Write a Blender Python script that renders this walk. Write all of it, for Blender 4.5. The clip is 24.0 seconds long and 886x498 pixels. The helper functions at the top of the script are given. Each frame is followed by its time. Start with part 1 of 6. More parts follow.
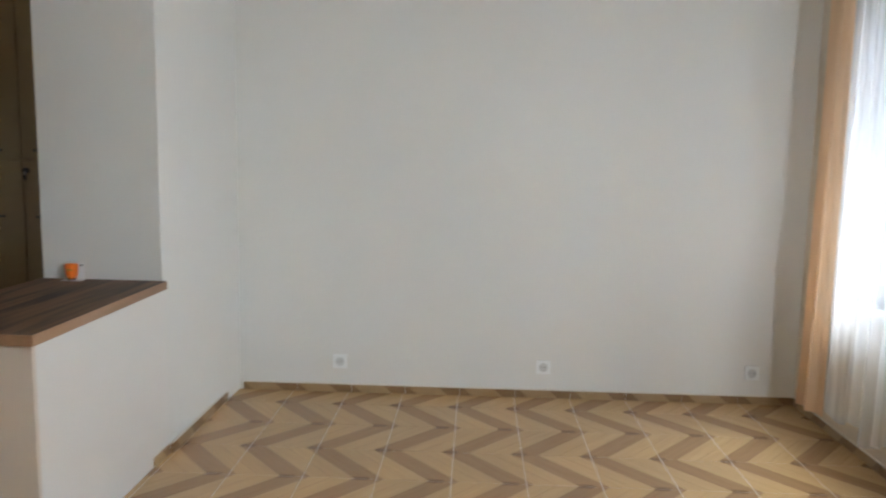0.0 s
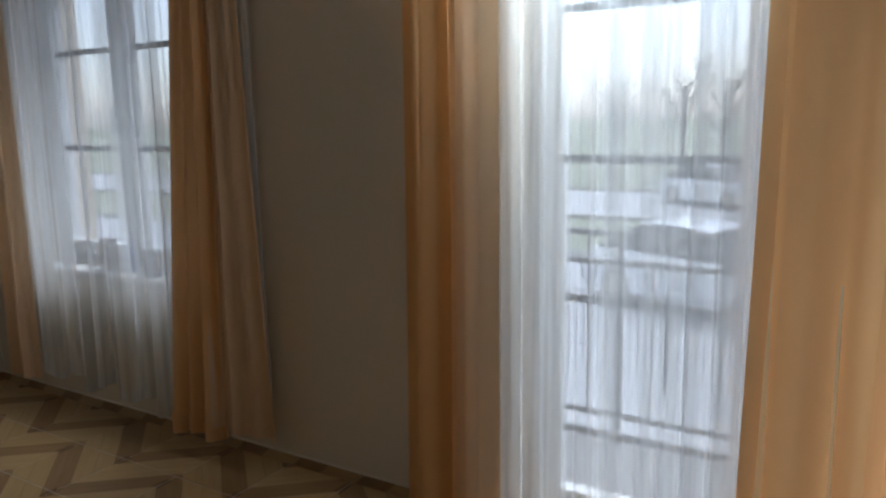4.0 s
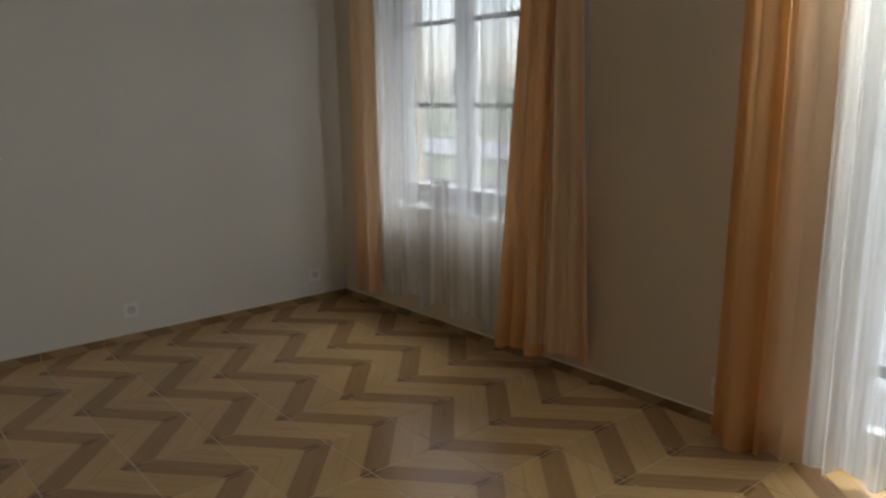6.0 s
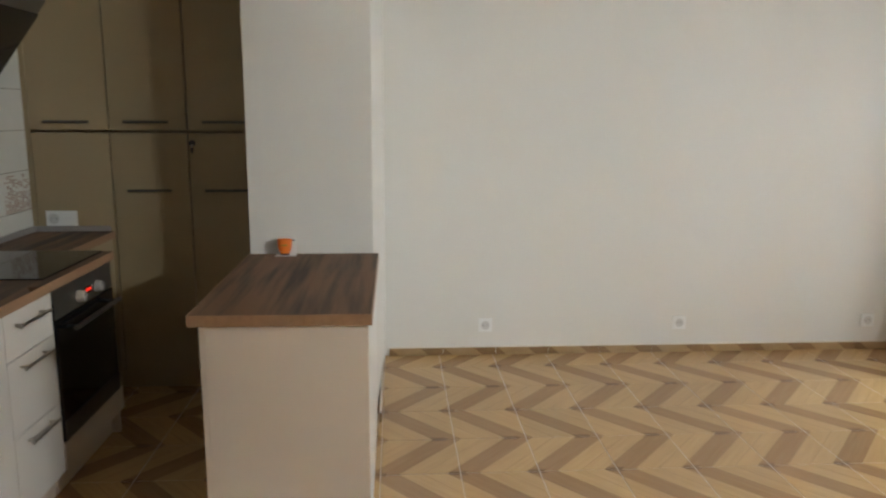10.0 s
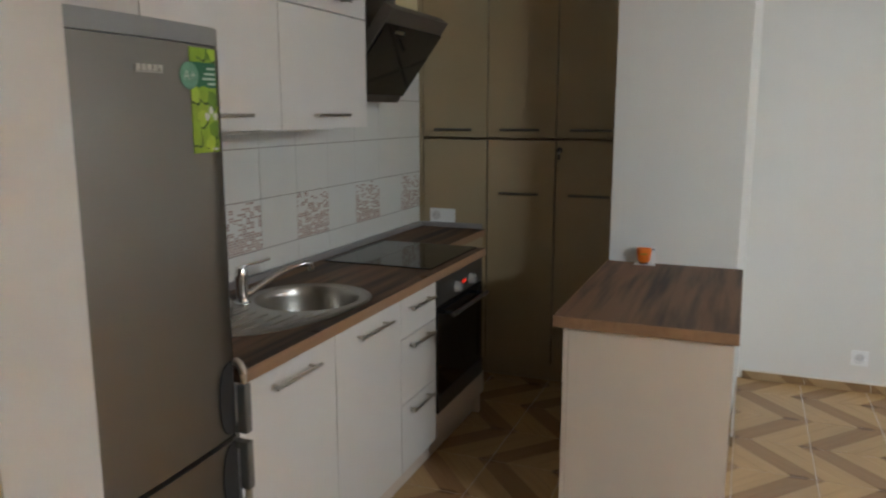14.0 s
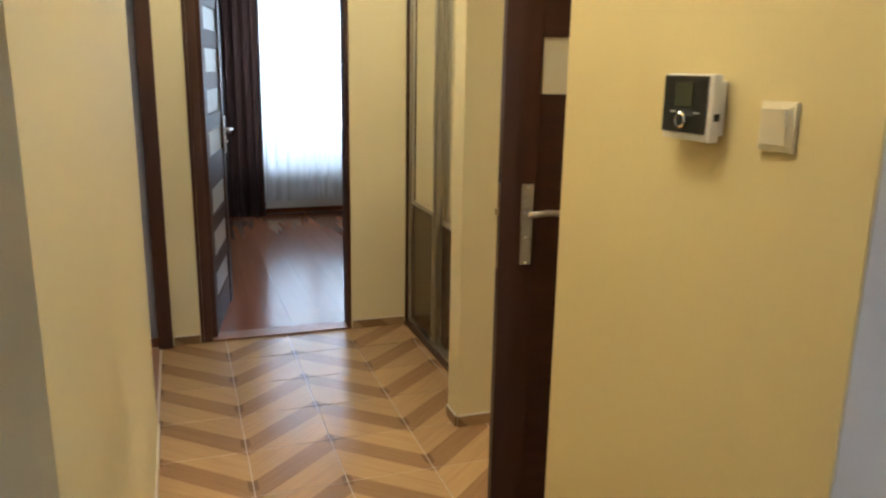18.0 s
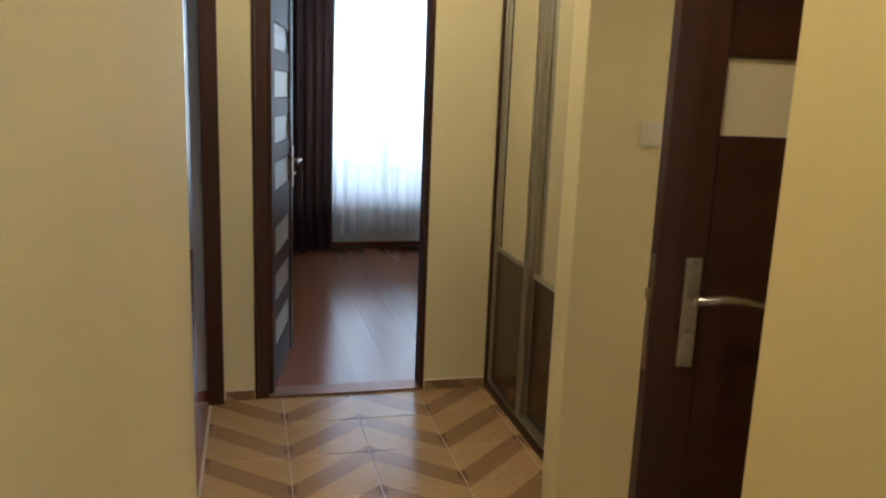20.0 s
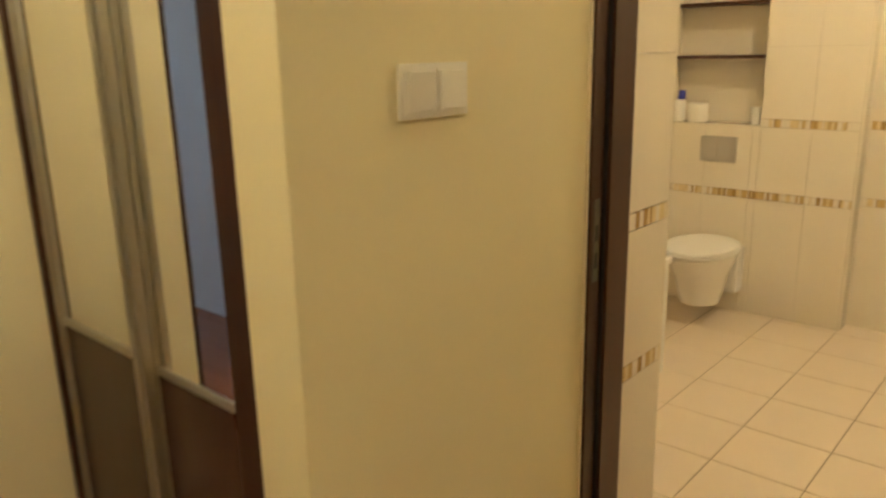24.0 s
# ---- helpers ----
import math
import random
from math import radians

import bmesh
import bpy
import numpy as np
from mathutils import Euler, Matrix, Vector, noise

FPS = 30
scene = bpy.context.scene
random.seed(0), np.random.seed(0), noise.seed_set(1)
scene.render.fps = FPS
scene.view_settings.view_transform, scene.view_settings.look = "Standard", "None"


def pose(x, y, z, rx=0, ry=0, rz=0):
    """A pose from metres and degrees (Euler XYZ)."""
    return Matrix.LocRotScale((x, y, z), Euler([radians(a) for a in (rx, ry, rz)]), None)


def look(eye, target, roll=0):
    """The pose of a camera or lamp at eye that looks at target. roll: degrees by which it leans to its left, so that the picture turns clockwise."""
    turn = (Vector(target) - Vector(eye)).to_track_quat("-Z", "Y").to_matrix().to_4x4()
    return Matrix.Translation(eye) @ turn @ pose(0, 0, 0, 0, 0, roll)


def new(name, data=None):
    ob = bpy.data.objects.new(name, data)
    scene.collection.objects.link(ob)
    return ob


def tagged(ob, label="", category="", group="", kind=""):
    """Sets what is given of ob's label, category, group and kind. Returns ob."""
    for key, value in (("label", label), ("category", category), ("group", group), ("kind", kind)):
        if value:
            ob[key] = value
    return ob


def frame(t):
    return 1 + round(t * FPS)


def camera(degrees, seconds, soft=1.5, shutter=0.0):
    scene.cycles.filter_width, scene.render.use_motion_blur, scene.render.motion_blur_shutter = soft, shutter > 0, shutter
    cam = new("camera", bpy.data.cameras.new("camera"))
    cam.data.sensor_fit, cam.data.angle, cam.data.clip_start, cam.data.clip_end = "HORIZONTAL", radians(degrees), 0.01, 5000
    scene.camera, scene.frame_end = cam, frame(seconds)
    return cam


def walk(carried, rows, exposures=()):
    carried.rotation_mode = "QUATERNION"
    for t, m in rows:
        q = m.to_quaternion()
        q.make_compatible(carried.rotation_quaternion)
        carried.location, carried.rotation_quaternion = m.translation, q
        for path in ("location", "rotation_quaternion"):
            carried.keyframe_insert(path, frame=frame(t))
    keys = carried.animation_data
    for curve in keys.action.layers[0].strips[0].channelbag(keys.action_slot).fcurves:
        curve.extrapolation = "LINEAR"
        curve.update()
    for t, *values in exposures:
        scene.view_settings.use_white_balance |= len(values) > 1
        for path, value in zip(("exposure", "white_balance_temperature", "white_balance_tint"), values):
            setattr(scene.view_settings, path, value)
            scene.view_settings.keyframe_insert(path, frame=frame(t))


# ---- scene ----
cam = camera(60.8, 24.0, soft=2.2, shutter=0.4)
PATH = [
    (0, (1.455, -4.392, 1.438), (1.373, -2.409, 1.191), 1.0),
    (0.5, (1.497, -4.356, 1.418), (1.661, -2.373, 1.223), 1.1),
    (1, (1.509, -4.325, 1.434), (2.119, -2.427, 1.264), 0.6),
    (1.5, (1.502, -4.333, 1.477), (2.478, -2.595, 1.321), -0.5),
    (2, (1.677, -4.195, 1.493), (2.889, -2.608, 1.376), 3.0),
    (2.5, (1.554, -4.228, 1.488), (3.146, -3.021, 1.394), 2.8),
    (4.6, (0.992, -4.368, 1.422), (2.606, -3.263, 1.004), -2.9),
    (5, (0.868, -4.314, 1.406), (2.361, -3.074, 0.922), -3.6),
    (5.5, (0.743, -4.395, 1.369), (2.121, -3.04, 0.856), -2.4),
    (6, (0.58, -4.396, 1.427), (1.831, -2.893, 1.008), -1.0),
    (6.5, (0.469, -4.442, 1.426), (1.638, -2.89, 0.952), -1.9),
    (7, (0.399, -4.477, 1.459), (1.342, -2.789, 0.948), -2.3),
    (7.5, (0.336, -4.48, 1.466), (1.208, -2.752, 0.964), -2.4),
    (8, (0.22, -4.449, 1.48), (1.001, -2.661, 1.041), -1.8),
    (8.5, (0.167, -4.447, 1.479), (0.781, -2.586, 1.078), -1.0),
    (9, (0.135, -4.447, 1.479), (0.581, -2.536, 1.091), -0.3),
    (9.5, (0.114, -4.431, 1.476), (0.406, -2.491, 1.085), 0.2),
    (10, (0.109, -4.45, 1.486), (0.236, -2.487, 1.127), 0.3),
    (10.5, (0.096, -4.47, 1.491), (0.106, -2.501, 1.14), 0.1),
    (12.5, (0.031, -4.488, 1.512), (-0.399, -2.572, 1.134), 0.0),
    (13, (0.034, -4.492, 1.513), (-0.498, -2.601, 1.136), -0.2),
    (13.5, (0.025, -4.504, 1.518), (-0.583, -2.634, 1.153), 0.1),
    (14, (0.017, -4.513, 1.515), (-0.715, -2.686, 1.161), -0.0),
    (14.5, (-0.004, -4.542, 1.511), (-0.91, -2.802, 1.123), 0.2),
    (15, (-0.028, -4.557, 1.509), (-1.103, -2.916, 1.122), -0.2),
    (15.5, (-0.06, -4.56, 1.507), (-1.3, -3.042, 1.109), 0.4),
    (16, (-0.112, -4.566, 1.504), (-1.527, -3.218, 1.076), 0.6),
    (16.5, (-0.117, -4.608, 1.505), (-1.666, -3.414, 1.084), 1.6),
    (17, (-0.111, -4.645, 1.504), (-1.767, -3.604, 1.087), 1.7),
    (17.5, (-0.108, -4.666, 1.501), (-1.849, -3.781, 1.072), 1.6),
    (18, (-0.15, -4.706, 1.491), (-1.985, -4.063, 1.022), 1.0),
    (18.4, (-0.239, -4.712, 1.488), (-2.079, -4.099, 0.998), 1.6),
    (18.5, (-0.254, -4.719, 1.492), (-2.097, -4.115, 1.002), 1.7),
    (19, (-0.367, -4.701, 1.487), (-2.222, -4.145, 0.987), 1.7),
    (19.5, (-0.525, -4.68, 1.488), (-2.424, -4.201, 1.084), 2.4),
    (21.6, (-1.299, -4.61, 1.428), (-3.152, -4.001, 0.985), 0.9),
    (22, (-1.447, -4.579, 1.423), (-3.258, -3.903, 0.911), 1.6),
    (22.5, (-1.647, -4.503, 1.448), (-3.336, -3.569, 0.924), 0.8),
    (23, (-1.839, -4.452, 1.449), (-3.32, -3.226, 0.896), -0.5),
    (23.5, (-1.973, -4.396, 1.42), (-3.39, -3.106, 0.847), -0.9),
    (24, (-2.12, -4.257, 1.442), (-3.401, -2.808, 0.933), -1.2),
]
EXPOSURES = [
    (0.0, 3.0, 5700, 10), (1.0, 2.5, 5560, 10), (2.0, 2.3, 5550, 10), (2.6, 1.95, 5600, 10), (4.5, 0.7, 5750, 10), (5.0, 0.55, 5850, 10),
    (6.0, 1.3, 6300, 10), (7.0, 2.1, 6250, 10), (8.0, 2.15, 6150, 10), (9.0, 2.4, 6150, 10), (10.0, 3.1, 6150, 10), (13.0, 2.85, 5900, 10), (14.0, 2.95, 5800, 10), (16.0, 3.05, 5100, 10),
    (17.0, 3.1, 5200, 10), (18.0, 2.65, 5250, 10), (19.0, 2.25, 5250, 10), (22.0, 2.05, 5300, 10), (23.0, 2.3, 5800, 10), (24.0, 2.6, 5700, 10)]
walk(cam, [(t, look(eye, target, roll)) for t, eye, target, roll in PATH], EXPOSURES)

# ---- plan, metres: x towards the windows, y towards the plain white wall ----
T = 1 / 3                       # floor tile
WALL_Y = 0.03                   # white wall
WIN_X = 3.37                    # window wall
ROOM_S = -7.4                   # wall behind the camera
CEIL = 2.85
STUB_X0, STUB_X1, STUB_Y = -0.555, 0.01, -0.985
PEN_Y, TOP_Z = -2.06, 0.835
SPLASH_X, FRONT_X = -1.76, -1.17
COUNTER_Z = 0.866
TALL_Y = -0.47
STRIP_X, THERM_Y = -0.86, -3.88
HALL_L, HALL_END = -4.86, -4.26
BATH_FAR = -0.18
WARD_Y, SWITCH_X = -3.49, -2.915
BATH_Y = -2.90
BED_X = -7.87

# ---- world and lights ----
world = bpy.data.worlds.new("overcast_sky")
scene.world = world
world.use_nodes = True
wn = world.node_tree
sky = wn.nodes.new("ShaderNodeTexSky")
sky.sky_type = "NISHITA"
sky.sun_disc = False
sky.sun_elevation, sky.sun_rotation = radians(62), radians(96)
sky.air_density, sky.dust_density = 1.0, 1.5
grey = wn.nodes.new("ShaderNodeHueSaturation")
grey.inputs["Saturation"].default_value = 0.5
wn.links.new(sky.outputs[0], grey.inputs["Color"])
wn.links.new(grey.outputs[0], wn.nodes["Background"].inputs[0])
wn.nodes["Background"].inputs[1].default_value = 0.148


def lamp(name, kind, energy, colour, place, **more):
    data = bpy.data.lights.new(name, kind)
    data.energy, data.color = energy, colour
    ob = new(name, data)
    ob.matrix_world = place
    if kind == "AREA":
        data.shape, data.size, data.size_y = "RECTANGLE", more["size"][0], more["size"][1]
        data.spread = radians(more.get("spread", 180))
    elif kind == "POINT":
        data.shadow_soft_size = more["radius"]
    elif kind == "SUN":
        data.angle = radians(more["angle"])
    return ob


lamp("sun", "SUN", 1.0, (0.95, 1.0, 0.97), look((5, -3, 9.6), (0, -2.5, 0)), angle=25)
DAY = (0.91, 0.98, 0.955)
# daylight entering under the lintel of the balcony door and through the bedroom windows
lamp("balcony_daylight", "AREA", 9.0, DAY, look((WIN_X + 0.09, -4.10, 2.22), (1.3, -0.6, 0.7)), size=(1.15, 0.20), spread=120)
lamp("bedroom_daylight", "AREA", 9.5, DAY, look((BED_X - 0.24, -3.4, 1.6), (-4, -3.6, 0.6)), size=(1.4, 1.6))
lamp("side_room_daylight", "AREA", 3, DAY, look((BED_X - 0.24, -5.7, 1.6), (-4, -5.5, 0.8)), size=(1.2, 1.6))
WARM = (1.0, 0.77, 0.34)
lamp("hall_bulb", "POINT", 1.25, WARM, pose(-3.35, -4.30, 2.62), radius=0.10)
lamp("hall_bulb", "POINT", 0.9, WARM, pose(-1.35, -4.55, 2.62), radius=0.10)
lamp("bathroom_bulb", "POINT", 4.0, (1.0, 0.73, 0.32), pose(-2.5, -1.4, 2.62), radius=0.10)

# ---- materials ----


def nodes_of(name):
    m = bpy.data.materials.new(name)
    m.use_nodes = True
    return m, m.node_tree.nodes, m.node_tree.links, m.node_tree.nodes["Principled BSDF"]


def mix_colour(nt, links, fac, a, b):
    n = nt.new("ShaderNodeMix")
    n.data_type = "RGBA"
    links.new(fac, n.inputs[0])
    for sock, v in ((n.inputs[6], a), (n.inputs[7], b)):
        if isinstance(v, tuple):
            sock.default_value = (*v, 1)
        else:
            links.new(v, sock)
    return n.outputs[2]


def math_node(nt, links, op, a, b=None, c=None):
    n = nt.new("ShaderNodeMath")
    n.operation = op
    for sock, v in zip(n.inputs, (a, b, c)):
        if v is None:
            continue
        if isinstance(v, (int, float)):
            sock.default_value = v
        else:
            links.new(v, sock)
    return n.outputs[0]


def noise_node(nt, links, scale, stretch=(1, 1, 1), detail=4, coords="Position"):
    g = nt.new("ShaderNodeNewGeometry") if coords == "Position" else nt.new("ShaderNodeTexCoord")
    mp = nt.new("ShaderNodeMapping")
    mp.inputs["Scale"].default_value = stretch
    links.new(g.outputs[coords], mp.inputs[0])
    n = nt.new("ShaderNodeTexNoise")
    n.inputs["Scale"].default_value, n.inputs["Detail"].default_value = scale, detail
    links.new(mp.outputs[0], n.inputs["Vector"])
    return n.outputs["Fac"]


def bump(nt, links, bsdf, height, strength, distance=0.01):
    b = nt.new("ShaderNodeBump")
    b.inputs["Strength"].default_value, b.inputs["Distance"].default_value = strength, distance
    links.new(height, b.inputs["Height"])
    links.new(b.outputs[0], bsdf.inputs["Normal"])


def surface(name, colour, rough=0.5, metal=0.0, vary=0.06, fine=40, coarse=2.5, relief=0.05, stretch=(1, 1, 1), coat=0.0):
    """A plain material with variation at two scales."""
    m, nt, links, bsdf = nodes_of(name)
    small, large = noise_node(nt, links, fine, stretch), noise_node(nt, links, coarse)
    both = math_node(nt, links, "ADD", math_node(nt, links, "MULTIPLY", small, 0.5), math_node(nt, links, "MULTIPLY", large, 0.5))
    lo = tuple(max(0.0, c * (1 - 1.6 * vary)) for c in colour)
    hi = tuple(min(1.0, c * (1 + 1.6 * vary)) for c in colour)
    links.new(mix_colour(nt, links, both, lo, hi), bsdf.inputs["Base Color"])
    r = math_node(nt, links, "MULTIPLY_ADD", small, 0.16 * rough, rough * 0.92)
    links.new(r, bsdf.inputs["Roughness"])
    bsdf.inputs["Metallic"].default_value = metal
    bsdf.inputs["Coat Weight"].default_value = coat
    if relief:
        bump(nt, links, bsdf, small, relief, 0.004)
    return m


def chevron_tile():
    """Glazed floor tile printed with wooden chevron bands."""
    m, nt, links, bsdf = nodes_of("chevron_tile")
    g = nt.new("ShaderNodeNewGeometry")
    sep = nt.new("ShaderNodeSeparateXYZ")
    links.new(g.outputs["Position"], sep.inputs[0])
    # zigzag across y: 0 on every second joint, 1 between
    yy = math_node(nt, links, "MULTIPLY", math_node(nt, links, "SUBTRACT", sep.outputs[1], TILE_Y0), 1 / T)
    zig = math_node(nt, links, "PINGPONG", yy, 1.0)
    xx = math_node(nt, links, "MULTIPLY", math_node(nt, links, "SUBTRACT", sep.outputs[0], TILE_X0), 1 / T)
    along = math_node(nt, links, "SUBTRACT", xx, math_node(nt, links, "MULTIPLY", zig, 0.87))
    f = math_node(nt, links, "FRACT", math_node(nt, links, "ADD", along, 0.17))
    dark = math_node(nt, links, "LESS_THAN", f, 0.40)
    cell = math_node(nt, links, "FLOOR", math_node(nt, links, "MULTIPLY", math_node(nt, links, "SUBTRACT", f, 0.40), 1 / 0.30))
    # grain that runs along the band
    col = math_node(nt, links, "FLOOR", yy)
    odd = math_node(nt, links, "PINGPONG", col, 1.0)
    sgn = math_node(nt, links, "MULTIPLY_ADD", odd, -2.0, 1.0)
    across = math_node(nt, links, "SUBTRACT", xx, math_node(nt, links, "MULTIPLY", math_node(nt, links, "MULTIPLY", yy, sgn), 0.87))
    comb = nt.new("ShaderNodeCombineXYZ")
    links.new(math_node(nt, links, "MULTIPLY", across, 9.0), comb.inputs[0])
    links.new(math_node(nt, links, "MULTIPLY", yy, 1.1), comb.inputs[1])
    tile_id = math_node(nt, links, "ADD", math_node(nt, links, "MULTIPLY", math_node(nt, links, "FLOOR", xx), 1.73), math_node(nt, links, "MULTIPLY", math_node(nt, links, "FLOOR", yy), 2.39))
    links.new(math_node(nt, links, "ADD", math_node(nt, links, "MULTIPLY", cell, 3.1), tile_id), comb.inputs[2])
    grain = nt.new("ShaderNodeTexNoise")
    grain.inputs["Scale"].default_value, grain.inputs["Detail"].default_value, grain.inputs["Distortion"].default_value = 1.6, 5, 0.6
    links.new(comb.outputs[0], grain.inputs["Vector"])
    info = nt.new("ShaderNodeObjectInfo")
    light = mix_colour(nt, links, grain.outputs["Fac"], (0.45, 0.283, 0.122), (0.618, 0.414, 0.200))
    deep = mix_colour(nt, links, grain.outputs["Fac"], (0.283, 0.160, 0.071), (0.415, 0.253, 0.126))
    both = mix_colour(nt, links, dark, light, deep)
    # the bands' ends are printed darker, on one side of the joint
    near_joint = math_node(nt, links, "LESS_THAN", math_node(nt, links, "PINGPONG", yy, 0.5), 0.055)
    tip = math_node(nt, links, "MULTIPLY", math_node(nt, links, "MULTIPLY", dark, near_joint), math_node(nt, links, "LESS_THAN", f, 0.22))
    both = mix_colour(nt, links, math_node(nt, links, "MULTIPLY", tip, 0.5), both, (0.10, 0.055, 0.03))
    # thin seams between the printed planks
    seam = math_node(nt, links, "LESS_THAN", math_node(nt, links, "ABSOLUTE", math_node(nt, links, "SUBTRACT", f, 0.70)), 0.006)
    both = mix_colour(nt, links, math_node(nt, links, "MULTIPLY", seam, 0.45), both, (0.25, 0.14, 0.07))
    hsv = nt.new("ShaderNodeHueSaturation")
    links.new(math_node(nt, links, "MULTIPLY_ADD", info.outputs["Random"], 0.12, 0.94), hsv.inputs["Value"])
    links.new(both, hsv.inputs["Color"])
    links.new(hsv.outputs[0], bsdf.inputs["Base Color"])
    links.new(math_node(nt, links, "MULTIPLY_ADD", grain.outputs["Fac"], 0.12, 0.17), bsdf.inputs["Roughness"])
    bsdf.inputs["Specular IOR Level"].default_value = 0.45
    bump(nt, links, bsdf, grain.outputs["Fac"], 0.03, 0.003)
    return m


def skirt_tile():
    """Strips cut from the chevron tiles: slanted light and dark wood."""
    m, nt, links, bsdf = nodes_of("skirting_tile")
    g = nt.new("ShaderNodeNewGeometry")
    sep = nt.new("ShaderNodeSeparateXYZ")
    links.new(g.outputs["Position"], sep.inputs[0])
    s = math_node(nt, links, "ADD", sep.outputs[0], sep.outputs[1])
    s = math_node(nt, links, "ADD", s, math_node(nt, links, "MULTIPLY", sep.outputs[2], 1.1))
    f = math_node(nt, links, "FRACT", math_node(nt, links, "MULTIPLY", s, 1 / T))
    dark = math_node(nt, links, "LESS_THAN", f, 0.45)
    grain = noise_node(nt, links, 9.0, (1, 1, 3), 5)
    light = mix_colour(nt, links, grain, (0.34, 0.215, 0.10), (0.50, 0.345, 0.18))
    deep = mix_colour(nt, links, grain, (0.20, 0.115, 0.05), (0.33, 0.20, 0.095))
    links.new(mix_colour(nt, links, dark, light, deep), bsdf.inputs["Base Color"])
    bsdf.inputs["Roughness"].default_value = 0.3
    bump(nt, links, bsdf, grain, 0.03, 0.003)
    return m


def laminate(name, light, deep, axis, rough, scale=1.0, sharp=1.0, relief=0.06):
    """Wooden surface with streaks along one axis."""
    m, nt, links, bsdf = nodes_of(name)
    st = [26.0 * scale] * 3
    st[axis] = 1.6 * scale
    grain = noise_node(nt, links, 1.0, tuple(st), 6)
    band = noise_node(nt, links, 1.0, tuple(v * 0.28 for v in st), 2)
    fac = math_node(nt, links, "ADD", math_node(nt, links, "MULTIPLY", grain, 0.55), math_node(nt, links, "MULTIPLY", band, 0.55))
    ramp = nt.new("ShaderNodeValToRGB")
    ramp.color_ramp.elements[0].position, ramp.color_ramp.elements[1].position = 0.5 - 0.2 / sharp, 0.6 + 0.15 / sharp
    ramp.color_ramp.elements[0].color, ramp.color_ramp.elements[1].color = (*deep, 1), (*light, 1)
    links.new(fac, ramp.inputs[0])
    links.new(ramp.outputs[0], bsdf.inputs["Base Color"])
    if relief:
        links.new(math_node(nt, links, "MULTIPLY_ADD", grain, 0.1, rough), bsdf.inputs["Roughness"])
        bump(nt, links, bsdf, grain, relief, 0.003)
    else:
        links.new(math_node(nt, links, "MULTIPLY_ADD", band, 0.06, rough), bsdf.inputs["Roughness"])
    return m


def cloth(name, colour, clear, rough=0.8, weave=900, through_light=0.5):
    """Woven cloth that lets light through; clear: how much is open between the threads."""
    m, nt, links, bsdf = nodes_of(name)
    out = nt["Material Output"]
    n = noise_node(nt, links, 6.0, (1, 1, 0.15), 3)
    tint = mix_colour(nt, links, n, tuple(c * 0.9 for c in colour), tuple(min(1, c * 1.08) for c in colour))
    links.new(tint, bsdf.inputs["Base Color"])
    bsdf.inputs["Roughness"].default_value = rough
    bsdf.inputs["Sheen Weight"].default_value = 0.15
    bump(nt, links, bsdf, noise_node(nt, links, weave, (1, 1, 0.2), 2), 0.1, 0.002)
    tr = nt.new("ShaderNodeBsdfTranslucent")
    links.new(tint, tr.inputs[0])
    mx = nt.new("ShaderNodeMixShader")
    mx.inputs[0].default_value = through_light
    links.new(bsdf.outputs[0], mx.inputs[1])
    links.new(tr.outputs[0], mx.inputs[2])
    last = mx.outputs[0]
    if clear:
        tp = nt.new("ShaderNodeBsdfTransparent")
        m2 = nt.new("ShaderNodeMixShader")
        # denser and thinner gathers of the cloth
        gather = noise_node(nt, links, 17.0, (1, 1, 0.02), 2)
        n_cl = nt.new("ShaderNodeMapRange")
        links.new(gather, n_cl.inputs[0])
        for k, v in ((1, 0.42), (2, 0.62), (3, 0.58 * clear), (4, 1.42 * clear)):
            n_cl.inputs[k].default_value = v
        links.new(n_cl.outputs[0], m2.inputs[0])
        links.new(last, m2.inputs[1])
        links.new(tp.outputs[0], m2.inputs[2])
        last = m2.outputs[0]
    links.new(last, out.inputs[0])
    return m


def glass(name, colour=(1, 1, 1), rough=0.0):
    m, nt, links, bsdf = nodes_of(name)
    bsdf.inputs["Base Color"].default_value = (*colour, 1)
    bsdf.inputs["Roughness"].default_value = rough
    bsdf.inputs["Transmission Weight"].default_value = 1.0
    bsdf.inputs["IOR"].default_value = 1.45
    return m


def glow(name, colour, strength):
    m, nt, links, bsdf = nodes_of(name)
    bsdf.inputs["Base Color"].default_value = (*colour, 1)
    bsdf.inputs["Emission Color"].default_value = (*colour, 1)
    bsdf.inputs["Emission Strength"].default_value = strength
    return m


TILE_X0, TILE_Y0 = 0.377, -0.861
WHITE = surface("white_wall_paint", (0.79, 0.768, 0.728), 0.75, vary=0.02, fine=120, coarse=1.2, relief=0.08)
WARMWALL = surface("warm_white_wall_paint", (0.75, 0.66, 0.54), 0.75, vary=0.02, fine=120, coarse=1.2, relief=0.08)
CREAM = surface("cream_wall_paint", (0.80, 0.715, 0.44), 0.7, vary=0.02, fine=120, coarse=1.2, relief=0.08)
YELLOW = surface("yellow_wall_paint", (0.80, 0.67, 0.33), 0.7, vary=0.02, fine=120, coarse=1.2, relief=0.08)
LILAC = surface("lilac_wall_paint", (0.70, 0.69, 0.74), 0.75, vary=0.02, fine=120, coarse=1.2, relief=0.08)
CEILING = surface("ceiling_paint", (0.70, 0.695, 0.68), 0.85, vary=0.02, fine=90, relief=0.05)
CHEVRON = chevron_tile()
GROUT = surface("floor_grout", (0.66, 0.55, 0.44), 0.85, vary=0.1, fine=200, relief=0.1)
